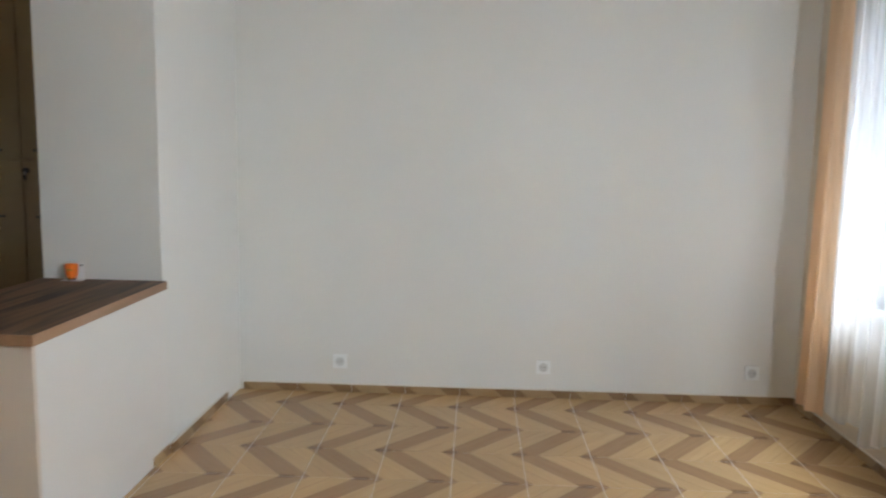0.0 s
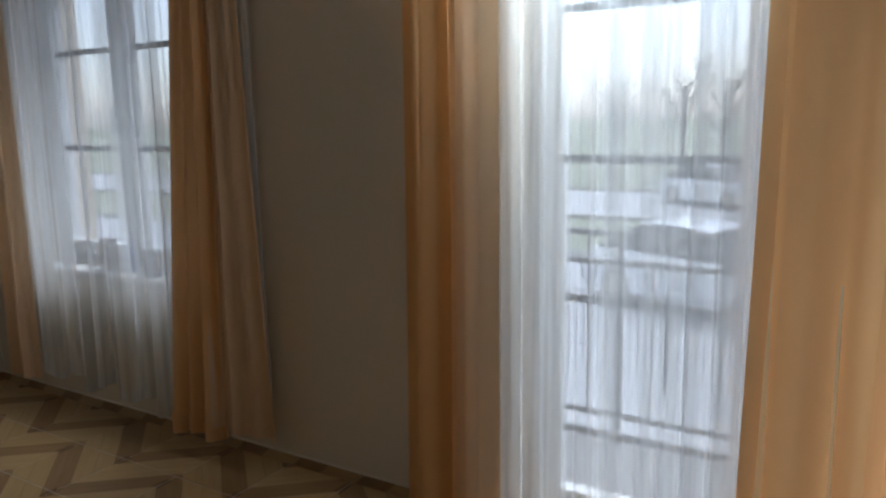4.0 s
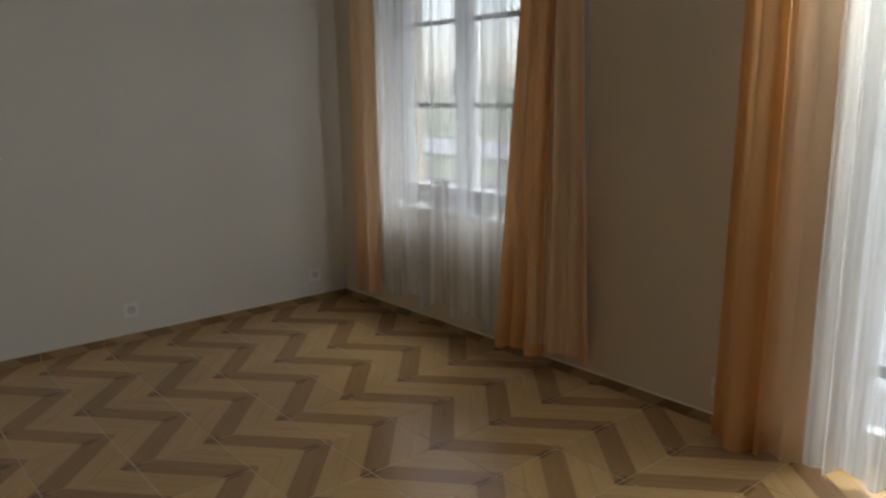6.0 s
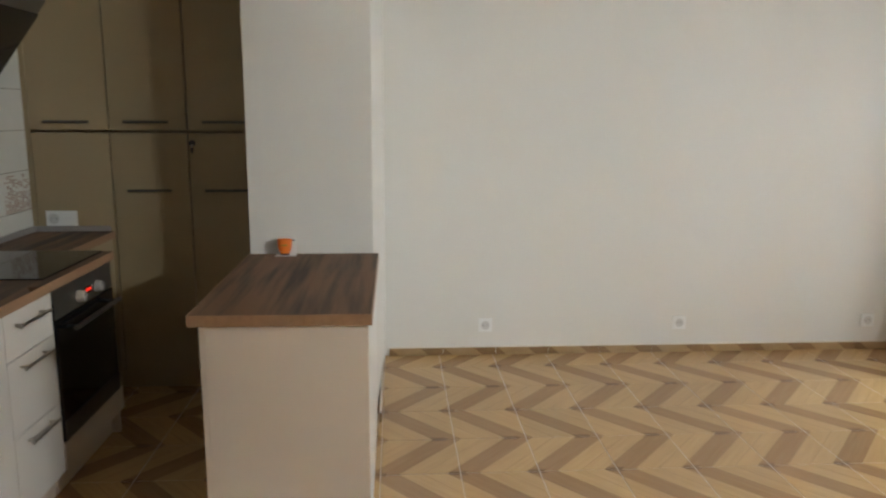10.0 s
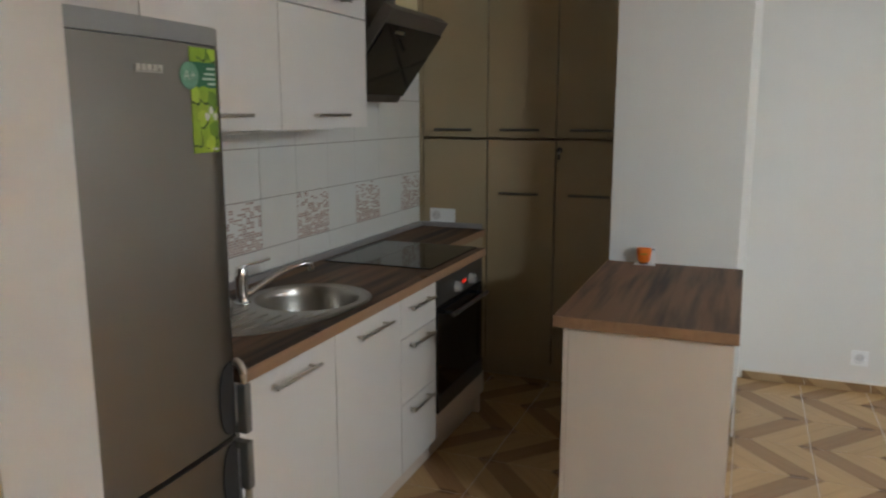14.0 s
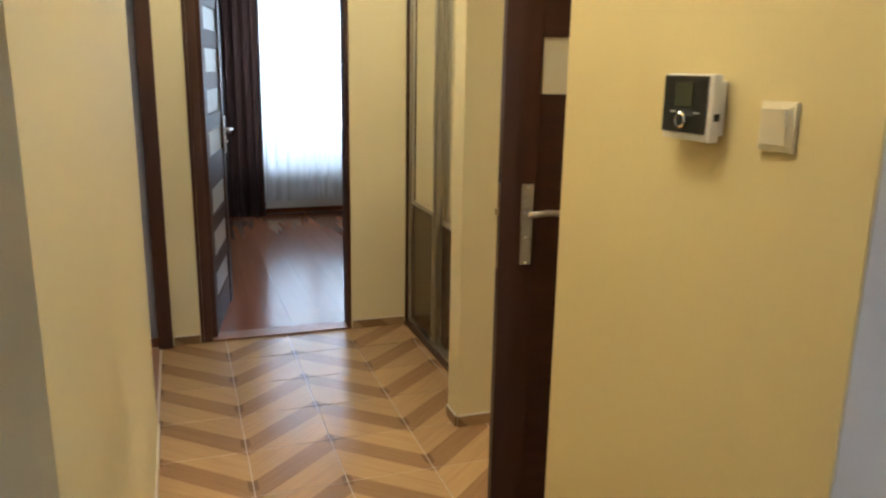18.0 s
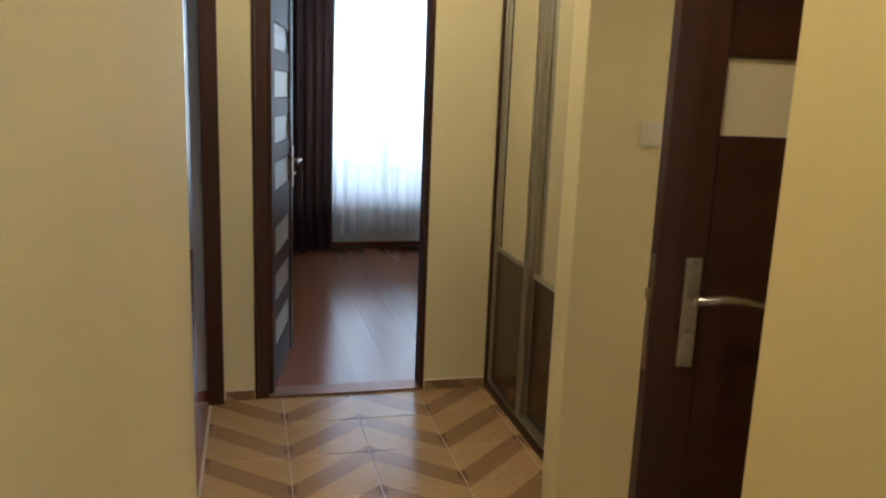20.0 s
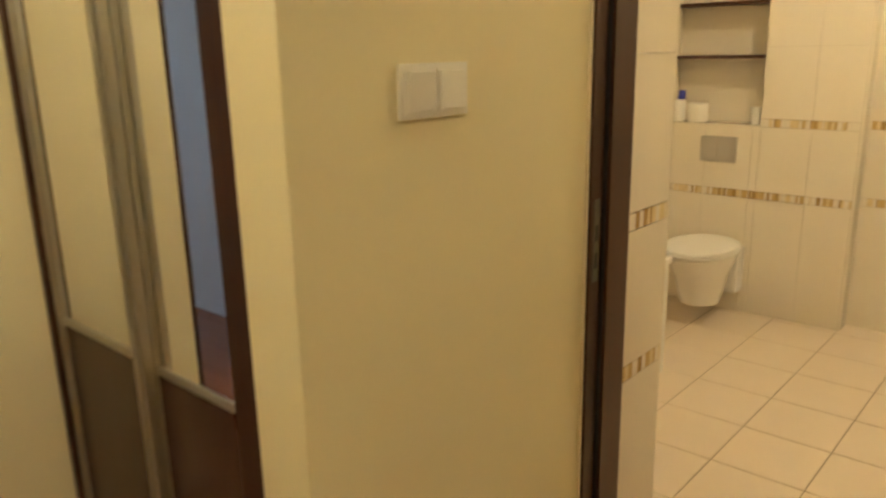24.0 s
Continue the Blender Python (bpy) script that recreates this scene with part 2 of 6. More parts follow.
SKIRT = skirt_tile()
SILICONE = surface("white_silicone", (0.78, 0.72, 0.62), 0.5, vary=0.04)
FRONTS = surface("white_cabinet_laminate", (0.78, 0.75, 0.71), 0.32, vary=0.015, fine=200, coarse=1, relief=0.01)
TALLS = surface("beige_cabinet_laminate", (0.38, 0.295, 0.172), 0.35, vary=0.03, fine=200, coarse=1, relief=0.01)
PENBODY = surface("cream_cabinet_laminate", (0.72, 0.62, 0.52), 0.4, vary=0.02, fine=200, coarse=1, relief=0.01)
WORKTOP_Y = laminate("striped_worktop", (0.215, 0.120, 0.064), (0.046, 0.024, 0.013), 1, 0.55, 1.05, 4.5)
WORKEDGE = laminate("worktop_edge_band", (0.42, 0.25, 0.14), (0.27, 0.15, 0.080), 1, 0.38, 1.5)
WENGE = laminate("dark_wenge_wood", (0.072, 0.023, 0.009), (0.030, 0.009, 0.0035), 2, 0.40, 1.2)
WENGE_H = laminate("dark_wenge_crossgrain", (0.072, 0.023, 0.009), (0.030, 0.009, 0.0035), 1, 0.40, 1.2)
PANEL = laminate("wardrobe_brown_panel", (0.080, 0.032, 0.017), (0.038, 0.014, 0.008), 2, 0.2, 1.0)
PARQUET = laminate("reddish_laminate_floor", (0.33, 0.132, 0.064), (0.24, 0.090, 0.042), 0, 0.15, 0.8, 0.7, 0)
STEEL = surface("brushed_steel", (0.27, 0.25, 0.222), 0.34, 0.92, vary=0.03, fine=60, relief=0.02, stretch=(1, 1, 14))
SINK = surface("sink_steel", (0.45, 0.42, 0.375), 0.30, 1.0, vary=0.04, fine=90, relief=0.02)
CHROME = surface("polished_chrome", (0.78, 0.78, 0.78), 0.08, 1.0, vary=0.01, relief=0)
DARKSTEEL = surface("dark_satin_steel", (0.16, 0.15, 0.13), 0.4, 0.8, vary=0.05, fine=200, relief=0.01)
NICKEL = surface("satin_nickel", (0.62, 0.58, 0.52), 0.28, 1.0, vary=0.03, fine=200, relief=0.01)
BRASS = surface("aged_brass", (0.55, 0.43, 0.24), 0.3, 1.0, vary=0.06, fine=100, relief=0.01)
ALU = surface("champagne_aluminium", (0.56, 0.53, 0.44), 0.35, 0.9, vary=0.04, fine=80, relief=0.02, stretch=(1, 1, 0.05))
BLACKGLASS = surface("black_glass", (0.010, 0.010, 0.011), 0.06, 0.0, vary=0.1, relief=0)
BLACK = surface("black_plastic", (0.016, 0.016, 0.017), 0.4, vary=0.1, relief=0.02)
DARKGREY = surface("dark_grey_rubber", (0.05, 0.05, 0.052), 0.6, vary=0.1, relief=0.02)
PLASTIC = surface("white_plastic", (0.80, 0.79, 0.76), 0.35, vary=0.02, relief=0.01)
OFFWHITE = surface("offwhite_plastic", (0.82, 0.79, 0.70), 0.35, vary=0.02, relief=0.01)
IVORY = surface("ivory_plastic", (0.86, 0.78, 0.58), 0.38, vary=0.02, relief=0.01)
GREYSTRIP = surface("grey_upstand_strip", (0.30, 0.28, 0.27), 0.4, vary=0.06, relief=0.02)
PVC = surface("white_window_frame", (0.82, 0.82, 0.82), 0.3, vary=0.02, relief=0.01)
SHEER = cloth("sheer_white_curtain", (0.91, 0.92, 0.925), 0.37, 0.9, 1200, 0.43)
DENSE_SHEER = cloth("dense_sheer_curtain", (0.88, 0.90, 0.93), 0.13, 0.9, 1200, 0.4)
ORANGE = cloth("orange_satin_curtain", (0.88, 0.54, 0.25), 0.0, 0.42, 1200, 0.40)
# lighter copy of the orange cloth; lit folds have their light in this colour
PEACH = cloth("lightened_orange_curtain", (0.85, 0.61, 0.39), 0.0, 0.45, 1200, 0.25)
DARKCURTAIN = cloth("dark_brown_curtain", (0.055, 0.028, 0.022), 0.0, 0.6, 900, 0.15)
CLEAR = glass("window_glass")
FROST = surface("frosted_door_glass", (0.62, 0.63, 0.62), 0.35, vary=0.03, fine=300, relief=0.03)
MIRROR = surface("mirror_glass", (0.86, 0.86, 0.84), 0.01, 1.0, vary=0.0, relief=0)
WALLTILE = surface("glazed_white_tile", (0.80, 0.79, 0.74), 0.12, vary=0.02, fine=30, relief=0.01)
BATHTILE = surface("glazed_cream_bath_tile", (0.82, 0.75, 0.62), 0.14, vary=0.02, fine=30, relief=0.01)
BATHJOINT = surface("bath_wall_joint", (0.66, 0.57, 0.44), 0.8, vary=0.08, relief=0.05)
BATHFLOOR = surface("cream_bath_floor_tile", (0.74, 0.63, 0.49), 0.35, vary=0.05, fine=7, coarse=1.5, relief=0)
BATHGROUT = surface("bath_grout", (0.42, 0.33, 0.22), 0.8, vary=0.08, relief=0.05)
CERAMIC = surface("white_ceramic", (0.86, 0.83, 0.77), 0.08, vary=0.01, relief=0)
ORANGEPLASTIC = surface("orange_plastic", (0.85, 0.20, 0.02), 0.3, vary=0.03, relief=0)
IRON = surface("dark_railing_iron", (0.05, 0.05, 0.055), 0.5, 0.3, vary=0.1, relief=0.03)
BULB = glow("lamp_glass", (1.0, 0.80, 0.52), 6.0)

# ---- building blocks ----


def slab(bm, x0, x1, y0, y1, z0, z1, bevel=0.0):
    """A box with softened edges."""
    made = bmesh.ops.create_cube(bm, size=1.0)
    for v in made["verts"]:
        v.co = Vector((x0 + (v.co.x + 0.5) * (x1 - x0), y0 + (v.co.y + 0.5) * (y1 - y0), z0 + (v.co.z + 0.5) * (z1 - z0)))
    if bevel:
        edges = list({e for v in made["verts"] for e in v.link_edges})
        bmesh.ops.bevel(bm, geom=edges, offset=bevel, segments=2, affect="EDGES", profile=0.7)
    return bm


def rod(bm, a, b, r, sides=16, r2=None):
    """A round bar from a to b."""
    a, b = Vector(a), Vector(b)
    d = b - a
    m = Matrix.Translation((a + b) / 2) @ d.to_track_quat("Z", "Y").to_matrix().to_4x4()
    bmesh.ops.create_cone(bm, cap_ends=True, segments=sides, radius1=r, radius2=r if r2 is None else r2, depth=d.length, matrix=m)
    return bm


def tube(bm, points, r, sides=12):
    """A bent round bar through points."""
    pts = [Vector(p) for p in points]
    rings = []
    for i, p in enumerate(pts):
        d = (pts[min(i + 1, len(pts) - 1)] - pts[max(i - 1, 0)]).normalized()
        q = d.to_track_quat("Z", "Y")
        rings.append([bm.verts.new(p + q @ Vector((r * math.cos(2 * math.pi * k / sides), r * math.sin(2 * math.pi * k / sides), 0))) for k in range(sides)])
    for a, b in zip(rings, rings[1:]):
        for k in range(sides):
            bm.faces.new((a[k], a[(k + 1) % sides], b[(k + 1) % sides], b[k]))
    bm.faces.new(rings[0][::-1])
    bm.faces.new(rings[-1])
    return bm


def lathe(bm, profile, centre, sides=40, sx=1.0, sy=1.0, caps=True):
    """A turned shape: profile of (radius, height) about an upright axis."""
    rings = [[bm.verts.new((centre[0] + sx * r * math.cos(2 * math.pi * k / sides), centre[1] + sy * r * math.sin(2 * math.pi * k / sides), centre[2] + z))
              for k in range(sides)] for r, z in profile]
    for a, b in zip(rings, rings[1:]):
        for k in range(sides):
            bm.faces.new((a[k], a[(k + 1) % sides], b[(k + 1) % sides], b[k]))
    for ring, flip in ((rings[0], True), (rings[-1], False)) if caps else ():
        if (Vector(ring[0].co) - Vector(ring[sides // 2].co)).length > 1e-3:
            bm.faces.new(ring[::-1] if flip else ring)
    return bm


def mesh_of(name, bm, material, smooth=False):
    me = bpy.data.meshes.new(name)
    bmesh.ops.recalc_face_normals(bm, faces=bm.faces)
    bm.to_mesh(me)
    bm.free()
    for m in material if isinstance(material, (list, tuple)) else (material,):
        me.materials.append(m)
    if smooth:
        for p in me.polygons:
            p.use_smooth = True
        me.set_sharp_from_angle(angle=radians(40))
    return me


def thing(name, label, category, place=(0, 0, 0), group="", kind=""):
    """An empty at a thing's base, to carry its parts."""
    ob = new(name)
    ob.empty_display_size = 0.05
    ob.matrix_world = Matrix.Translation(place)
    return tagged(ob, label, category, group, kind)


def base_of(ob):
    at = Vector(ob.matrix_basis.translation)
    while ob.parent:
        ob = ob.parent
        at += ob.matrix_basis.translation
    return at


def part(name, bm, material, parent, label="", smooth=False, kind=""):
    """One mesh, given in world metres, as a part of a thing or of a part."""
    bmesh.ops.translate(bm, verts=bm.verts, vec=-base_of(parent))
    ob = new(name, mesh_of(name, bm, material, smooth))
    ob.parent = parent
    return tagged(ob, label, kind=kind)


def single(name, bm, material, label, category, kind="", group="", smooth=False):
    """A thing of one mesh, given in world metres, with its origin at its base."""
    lo = Vector([min(v.co[i] for v in bm.verts) for i in range(3)])
    hi = Vector([max(v.co[i] for v in bm.verts) for i in range(3)])
    at = Vector(((lo.x + hi.x) / 2, (lo.y + hi.y) / 2, lo.z))
    bmesh.ops.translate(bm, verts=bm.verts, vec=-at)
    ob = new(name, mesh_of(name, bm, material, smooth))
    ob.location = at
    return tagged(ob, label, category, group, kind)


def boxes(*some, bevel=0.0):
    bm = bmesh.new()
    for b in some:
        slab(bm, *b, bevel)
    return bm


def wall(name, bm, material, label):
    return single(name, bm, material, label, "wall", "structure")

# ---- large structure ----
WT = 0.14
KITCHEN_Y = WALL_Y + 0.10
WIN_Y0, WIN_Y1, WIN_Z0, WIN_Z1 = -1.72, -0.42, 0.69, 2.30
DOOR_Y0, DOOR_Y1, DOOR_Z1 = -4.75, -3.24, 2.35
OUT = WIN_X + 0.38
LEFT_END = -3.22
wall("wall_white", boxes((STUB_X1, OUT, WALL_Y, WALL_Y + WT, 0, CEIL)), WHITE, "plain white painted living room wall")
wall("wall_kitchen_back", boxes((SPLASH_X - 0.05, STUB_X0, KITCHEN_Y, KITCHEN_Y + WT, 0, CEIL)), WHITE, "white painted wall behind the tall cabinets")
bm = bmesh.new()
# the stub widens a little towards the back wall
made = slab(bm, STUB_X0, STUB_X1, STUB_Y, KITCHEN_Y + WT, 0, CEIL, 0.004)
for v in bm.verts:
    if v.co.x > -0.1 and v.co.y > -0.5:
        v.co.x += 0.045
wall("wall_stub", bm, WHITE, "white painted wall stub beside the kitchen")
wall("wall_window", boxes(
    (WIN_X, OUT, WIN_Y1, WALL_Y, 0, CEIL), (WIN_X, OUT, WIN_Y0, WIN_Y1, 0, WIN_Z0), (WIN_X, OUT, WIN_Y0, WIN_Y1, WIN_Z1, CEIL),
    (WIN_X, OUT, DOOR_Y1, WIN_Y0, 0, CEIL), (WIN_X, OUT, DOOR_Y0, DOOR_Y1, DOOR_Z1, CEIL), (WIN_X, OUT, ROOM_S, DOOR_Y0, 0, CEIL)),
    WARMWALL, "warm white painted outer wall with a window and a balcony door")
wall("wall_south", boxes((STRIP_X - 0.3, OUT, ROOM_S - WT, ROOM_S, 0, CEIL)), WHITE, "plain white wall that closes the living room")
wall("wall_entry", boxes((STRIP_X - 0.3, STRIP_X - 0.16, ROOM_S, HALL_L - WT, 0, CEIL)), WHITE, "plain white wall beside the hall opening")
wall("wall_splash", boxes((SPLASH_X - 0.05, SPLASH_X, THERM_Y + 0.165, KITCHEN_Y, 0, CEIL)), CREAM, "thin painted partition behind the worktop")
THERM_X0 = -1.69
wall("wall_thermostat", boxes((THERM_X0, STRIP_X, THERM_Y + 0.004, THERM_Y + 0.165, 0, CEIL)), WHITE, "white end of the wall beside the fridge")
wall("wall_thermostat_face", boxes((THERM_X0, STRIP_X - 0.003, THERM_Y, THERM_Y + 0.004, 0, CEIL)), YELLOW, "yellow painted hall wall with a thermostat")
wall("wall_hall_left", boxes((LEFT_END, STRIP_X - 0.16, HALL_L - WT, HALL_L, 0, CEIL), (HALL_END, LEFT_END, HALL_L - WT, HALL_L, 2.08, CEIL)), CREAM, "cream painted hall wall")
BDY0, BDY1 = -4.64, -3.82
wall("wall_hall_end", boxes((HALL_END - 0.12, HALL_END, HALL_L - 0.014, BDY0, 0, CEIL), (HALL_END - 0.12, HALL_END, BDY0, BDY1, 2.06, CEIL),
     (HALL_END - 0.12, HALL_END, BDY1, BATH_FAR + 0.35, 0, CEIL)), CREAM, "cream painted wall at the end of the hall")
wall("wall_switch", boxes((SWITCH_X - 0.12, SWITCH_X, WARD_Y - 0.17, BATH_Y - 0.008, 0, CEIL), bevel=0.003), CREAM, "cream painted wall with a double light switch")
wall("wall_wardrobe_back", boxes((HALL_END, SWITCH_X - 0.12, BATH_Y, BATH_Y + 0.135, 0, CEIL)), CREAM, "wall behind the built-in wardrobe")
wall("wall_bath_lintel", boxes((SWITCH_X - 0.12, SPLASH_X - 0.05, BATH_Y, BATH_Y + 0.135, 2.10, CEIL)), CREAM, "cream painted wall above the bathroom door")
wall("wall_bath_wing", boxes((SWITCH_X - 0.12, SWITCH_X - 0.022, BATH_Y - 0.008, -2.49, 0, CEIL)), WHITE, "short wall wing inside the bathroom door")
wall("wall_bath_far", boxes((HALL_END, -4.03, BATH_FAR, BATH_FAR + 0.3, 0, CEIL), (-4.03, -3.49, BATH_FAR, BATH_FAR + 0.3, 0, 1.02), (-4.03, -3.49, BATH_FAR + 0.16, BATH_FAR + 0.3, 1.02, CEIL),
     (-3.49, -3.02, BATH_FAR, BATH_FAR + 0.3, 0, CEIL), (-3.02, SPLASH_X - 0.05, BATH_FAR + 0.12, BATH_FAR + 0.3, 0, CEIL)), BATHJOINT, "tiled bathroom wall with a deep niche over the toilet")
single("floor", boxes((HALL_END, OUT, ROOM_S, KITCHEN_Y, -0.1, -0.0016)), GROUT, "pale grout bed between the floor tiles", "floor", "structure")
single("ceiling", boxes((HALL_END, OUT, ROOM_S, KITCHEN_Y + 0.2, CEIL, CEIL + 0.12)), CEILING, "plain white ceiling", "ceiling", "structure")
single("bedroom_floor", boxes((BED_X, HALL_END, -8.0, -1.0, -0.1, 0.002)), GROUT, "underlay of the laminate floor", "floor", "structure")
single("bedroom_ceiling", boxes((BED_X - 0.3, HALL_END, -8.0, -1.0, CEIL, CEIL + 0.12)), CEILING, "plain white bedroom ceiling", "ceiling", "structure")
BW0, BW1, SW0, SW1 = -4.15, -2.65, -6.3, -5.1
cuts = [(-8, SW0, 0, CEIL), (SW0, SW1, 0, 0.53), (SW0, SW1, 2.4, CEIL), (SW1, BW0, 0, CEIL), (BW0, BW1, 0, 0.53), (BW0, BW1, 2.4, CEIL), (BW1, -1, 0, CEIL)]
wall("wall_bedroom_window", boxes(*[(BED_X - 0.3, BED_X, a, b, c, d) for a, b, c, d in cuts]), LILAC, "pale bedroom wall with two windows")
wall("wall_between_rooms", boxes((BED_X, HALL_END - 0.12, -4.935, -4.83, 0, CEIL)), LILAC, "pale wall between the two bedrooms")
wall("wall_bedroom_north", boxes((BED_X, HALL_END - 0.12, -1.0, -0.88, 0, CEIL)), LILAC, "pale wall that closes the bedroom")
wall("wall_side_room", boxes((BED_X, SWITCH_X, -8.0, -7.88, 0, CEIL), (SWITCH_X, SWITCH_X + 0.12, -8.0, HALL_L - WT, 0, CEIL)), LILAC, "pale walls that close the side room")
single("side_room_floor", boxes((HALL_END, SWITCH_X, -7.88, HALL_L - WT, -0.1, 0.004)), PARQUET, "glossy reddish laminate floor of the side room", "floor", "structure")
single("side_room_ceiling", boxes((HALL_END, SWITCH_X, -7.88, HALL_L - WT, CEIL, CEIL + 0.12)), CEILING, "plain white side room ceiling", "ceiling", "structure")


SKIRT_H = 0.046


def skirting(name, pieces):
    """A tiled skirting with a pale bead on top: runs of (x0, x1, y0, y1)."""
    st = thing(name, "wood-look tile skirting along the wall foot", "skirting", kind="structure")
    for x0, x1, y0, y1 in pieces:
        along_x = (x1 - x0) > (y1 - y0)
        a, b = (x0, x1) if along_x else (y0, y1)
        n = max(1, round((b - a) / T))
        for i in range(n):
            p, q = a + (b - a) * i / n + 0.0012, a + (b - a) * (i + 1) / n - 0.0012
            part("tile", boxes((p, q, y0, y1, 0.0, SKIRT_H) if along_x else (x0, x1, p, q, 0.0, SKIRT_H), bevel=0.0012), SKIRT, st)
        part("bead", boxes((x0, x1, y0, y1, SKIRT_H + 0.0005, SKIRT_H + 0.006)), SILICONE, st, "pale silicone bead")
    return st


D = 0.009
skirting("baseboard_white_wall", [(STUB_X1 + 0.06, WIN_X, WALL_Y - D, WALL_Y - 0.001)])
skirting("baseboard_stub", [(STUB_X1 + 0.02, STUB_X1 + 0.02 + D, STUB_Y, WALL_Y - 0.01)])
skirting("baseboard_window_wall", [(WIN_X - D, WIN_X - 0.001, DOOR_Y1, WALL_Y - 0.01)])
skirting("baseboard_hall_left", [(LEFT_END + 0.02, STRIP_X - 0.16, HALL_L + 0.001, HALL_L + D)])
skirting("baseboard_hall_end", [(HALL_END + 0.001, HALL_END + D, HALL_L + 0.064, BDY0 - 0.02), (HALL_END + 0.001, HALL_END + D, BDY1 + 0.003, WARD_Y - 0.014)])
skirting("baseboard_switch_wall", [(SWITCH_X + 0.001, SWITCH_X + D, WARD_Y - 0.17, BATH_Y - 0.08), (SWITCH_X - 0.115, SWITCH_X, WARD_Y - 0.17 - D, WARD_Y - 0.171)])
skirting("baseboard_thermostat", [(THERM_X0, STRIP_X - 0.01, THERM_Y - D, THERM_Y - 0.001)])

# ---- kitchen ----


def bar_handle(parent, a, b, out, r=0.0055, metal=None):
    """A bar handle from a to b, held off its front by two feet; out: the way it stands off."""
    a, b, out = Vector(a), Vector(b), Vector(out)
    h = part("handle", tube(bmesh.new(), [a + out, (a + b) / 2 + out, b + out], r, 12), metal or NICKEL, parent, "satin metal bar handle", True)
    d = (b - a).normalized()
    for k in (a + d * 0.025, b - d * 0.025):
        part("foot", rod(bmesh.new(), k, k + out, r * 0.8, 10), metal or NICKEL, h)
    return h


# worktop: a long one with a cut-out for the tall doors, and a dark upstand
BASE_Y0 = -2.985
top = thing("worktop", "dark striped wooden worktop with a lighter front edge", "worktop", (-1.45, -2.0, COUNTER_Z - 0.036))
# the plate leaves a round hole for the bowl
BOWL = (-1.40, -2.272)
bm = bmesh.new()


def plate_with_hole(bm, x0, x1, y0, y1, z0, z1, centre, r, n=48):
    """A plate whose rectangle has a round hole."""
    inner, outer = [], []
    for k in range(n):
        a = 2 * math.pi * k / n
        c, s = math.cos(a), math.sin(a)
        fx = ((x1 if c > 0 else x0) - centre[0]) / c if abs(c) > 1e-6 else 1e9
        fy = ((y1 if s > 0 else y0) - centre[1]) / s if abs(s) > 1e-6 else 1e9
        f = min(fx, fy)
        inner.append((centre[0] + r * c, centre[1] + r * s))
        outer.append((centre[0] + f * c, centre[1] + f * s))
    vs = [[bm.verts.new((*p, z)) for p in ring] for ring, z in ((inner, z1), (outer, z1), (outer, z0), (inner, z0))]
    for a, b in ((0, 1), (1, 2), (2, 3), (3, 0)):
        for k in range(n):
            bm.faces.new((vs[a][k], vs[a][(k + 1) % n], vs[b][(k + 1) % n], vs[b][k]))
    return bm


plate_with_hole(bm, SPLASH_X + 0.004, FRONT_X + 0.024, -2.62, -1.76, COUNTER_Z - 0.036, COUNTER_Z, BOWL, 0.205)
part("board", bm, WORKTOP_Y, top)
bm = bmesh.new()
slab(bm, SPLASH_X + 0.004, FRONT_X + 0.024, BASE_Y0, -2.62, COUNTER_Z - 0.036, COUNTER_Z)
part("board", bm, WORKTOP_Y, top)
bm = bmesh.new()
slab(bm, SPLASH_X + 0.004, FRONT_X + 0.024, -1.76, -1.06, COUNTER_Z - 0.036, COUNTER_Z)
part("board", bm, WORKTOP_Y, top)
bm = bmesh.new()
slab(bm, SPLASH_X + 0.004, -1.345, -1.06, TALL_Y - 0.008, COUNTER_Z - 0.036, COUNTER_Z)
part("board", bm, WORKTOP_Y, top)
part("edge_band", boxes((FRONT_X + 0.0245, FRONT_X + 0.028, BASE_Y0, -1.06, COUNTER_Z - 0.036, COUNTER_Z), bevel=0.0012), WORKEDGE, top, "lighter brown edge band")
part("edge_band", boxes((-1.3445, -1.341, -1.056, TALL_Y - 0.008, COUNTER_Z - 0.036, COUNTER_Z), bevel=0.0012), WORKEDGE, top, "lighter brown edge band")
part("upstand", boxes((SPLASH_X + 0.012, SPLASH_X + 0.034, BASE_Y0, TALL_Y - 0.01, COUNTER_Z + 0.0005, COUNTER_Z + 0.028), bevel=0.005), GREYSTRIP, top, "grey-brown upstand strip")
part("upstand", boxes((SPLASH_X + 0.036, -1.36, TALL_Y - 0.026, TALL_Y - 0.004, COUNTER_Z + 0.0005, COUNTER_Z + 0.028), bevel=0.005), GREYSTRIP, top, "grey-brown upstand strip")


def base_unit(y0, y1, fronts, handles, label):
    """A low cabinet with its fronts; fronts: (z0, z1); handles: (z, y0, y1)."""
    u = thing("base_cabinet", label, "cabinet", ((SPLASH_X + FRONT_X) / 2, (y0 + y1) / 2, 0), "kitchen base cabinets")
    part("body", boxes((SPLASH_X + 0.02, FRONT_X - 0.022, y0 + 0.001, y1 - 0.001, 0.10, 0.70)), FRONTS, u)
    part("plinth", boxes((FRONT_X - 0.06, FRONT_X - 0.045, y0, y1, 0.001, 0.099)), PENBODY, u, "cream plinth board")
    for (z0, z1), (hz, h0, h1) in zip(fronts, handles):
        f = part("door" if len(fronts) == 1 else "drawer_front", boxes((FRONT_X - 0.02, FRONT_X, y0 + 0.0018, y1 - 0.0018, z0, z1), bevel=0.0015), FRONTS, u)
        bar_handle(f, (FRONT_X, h0, hz), (FRONT_X, h1, hz), (0.03, 0, 0))
    return u


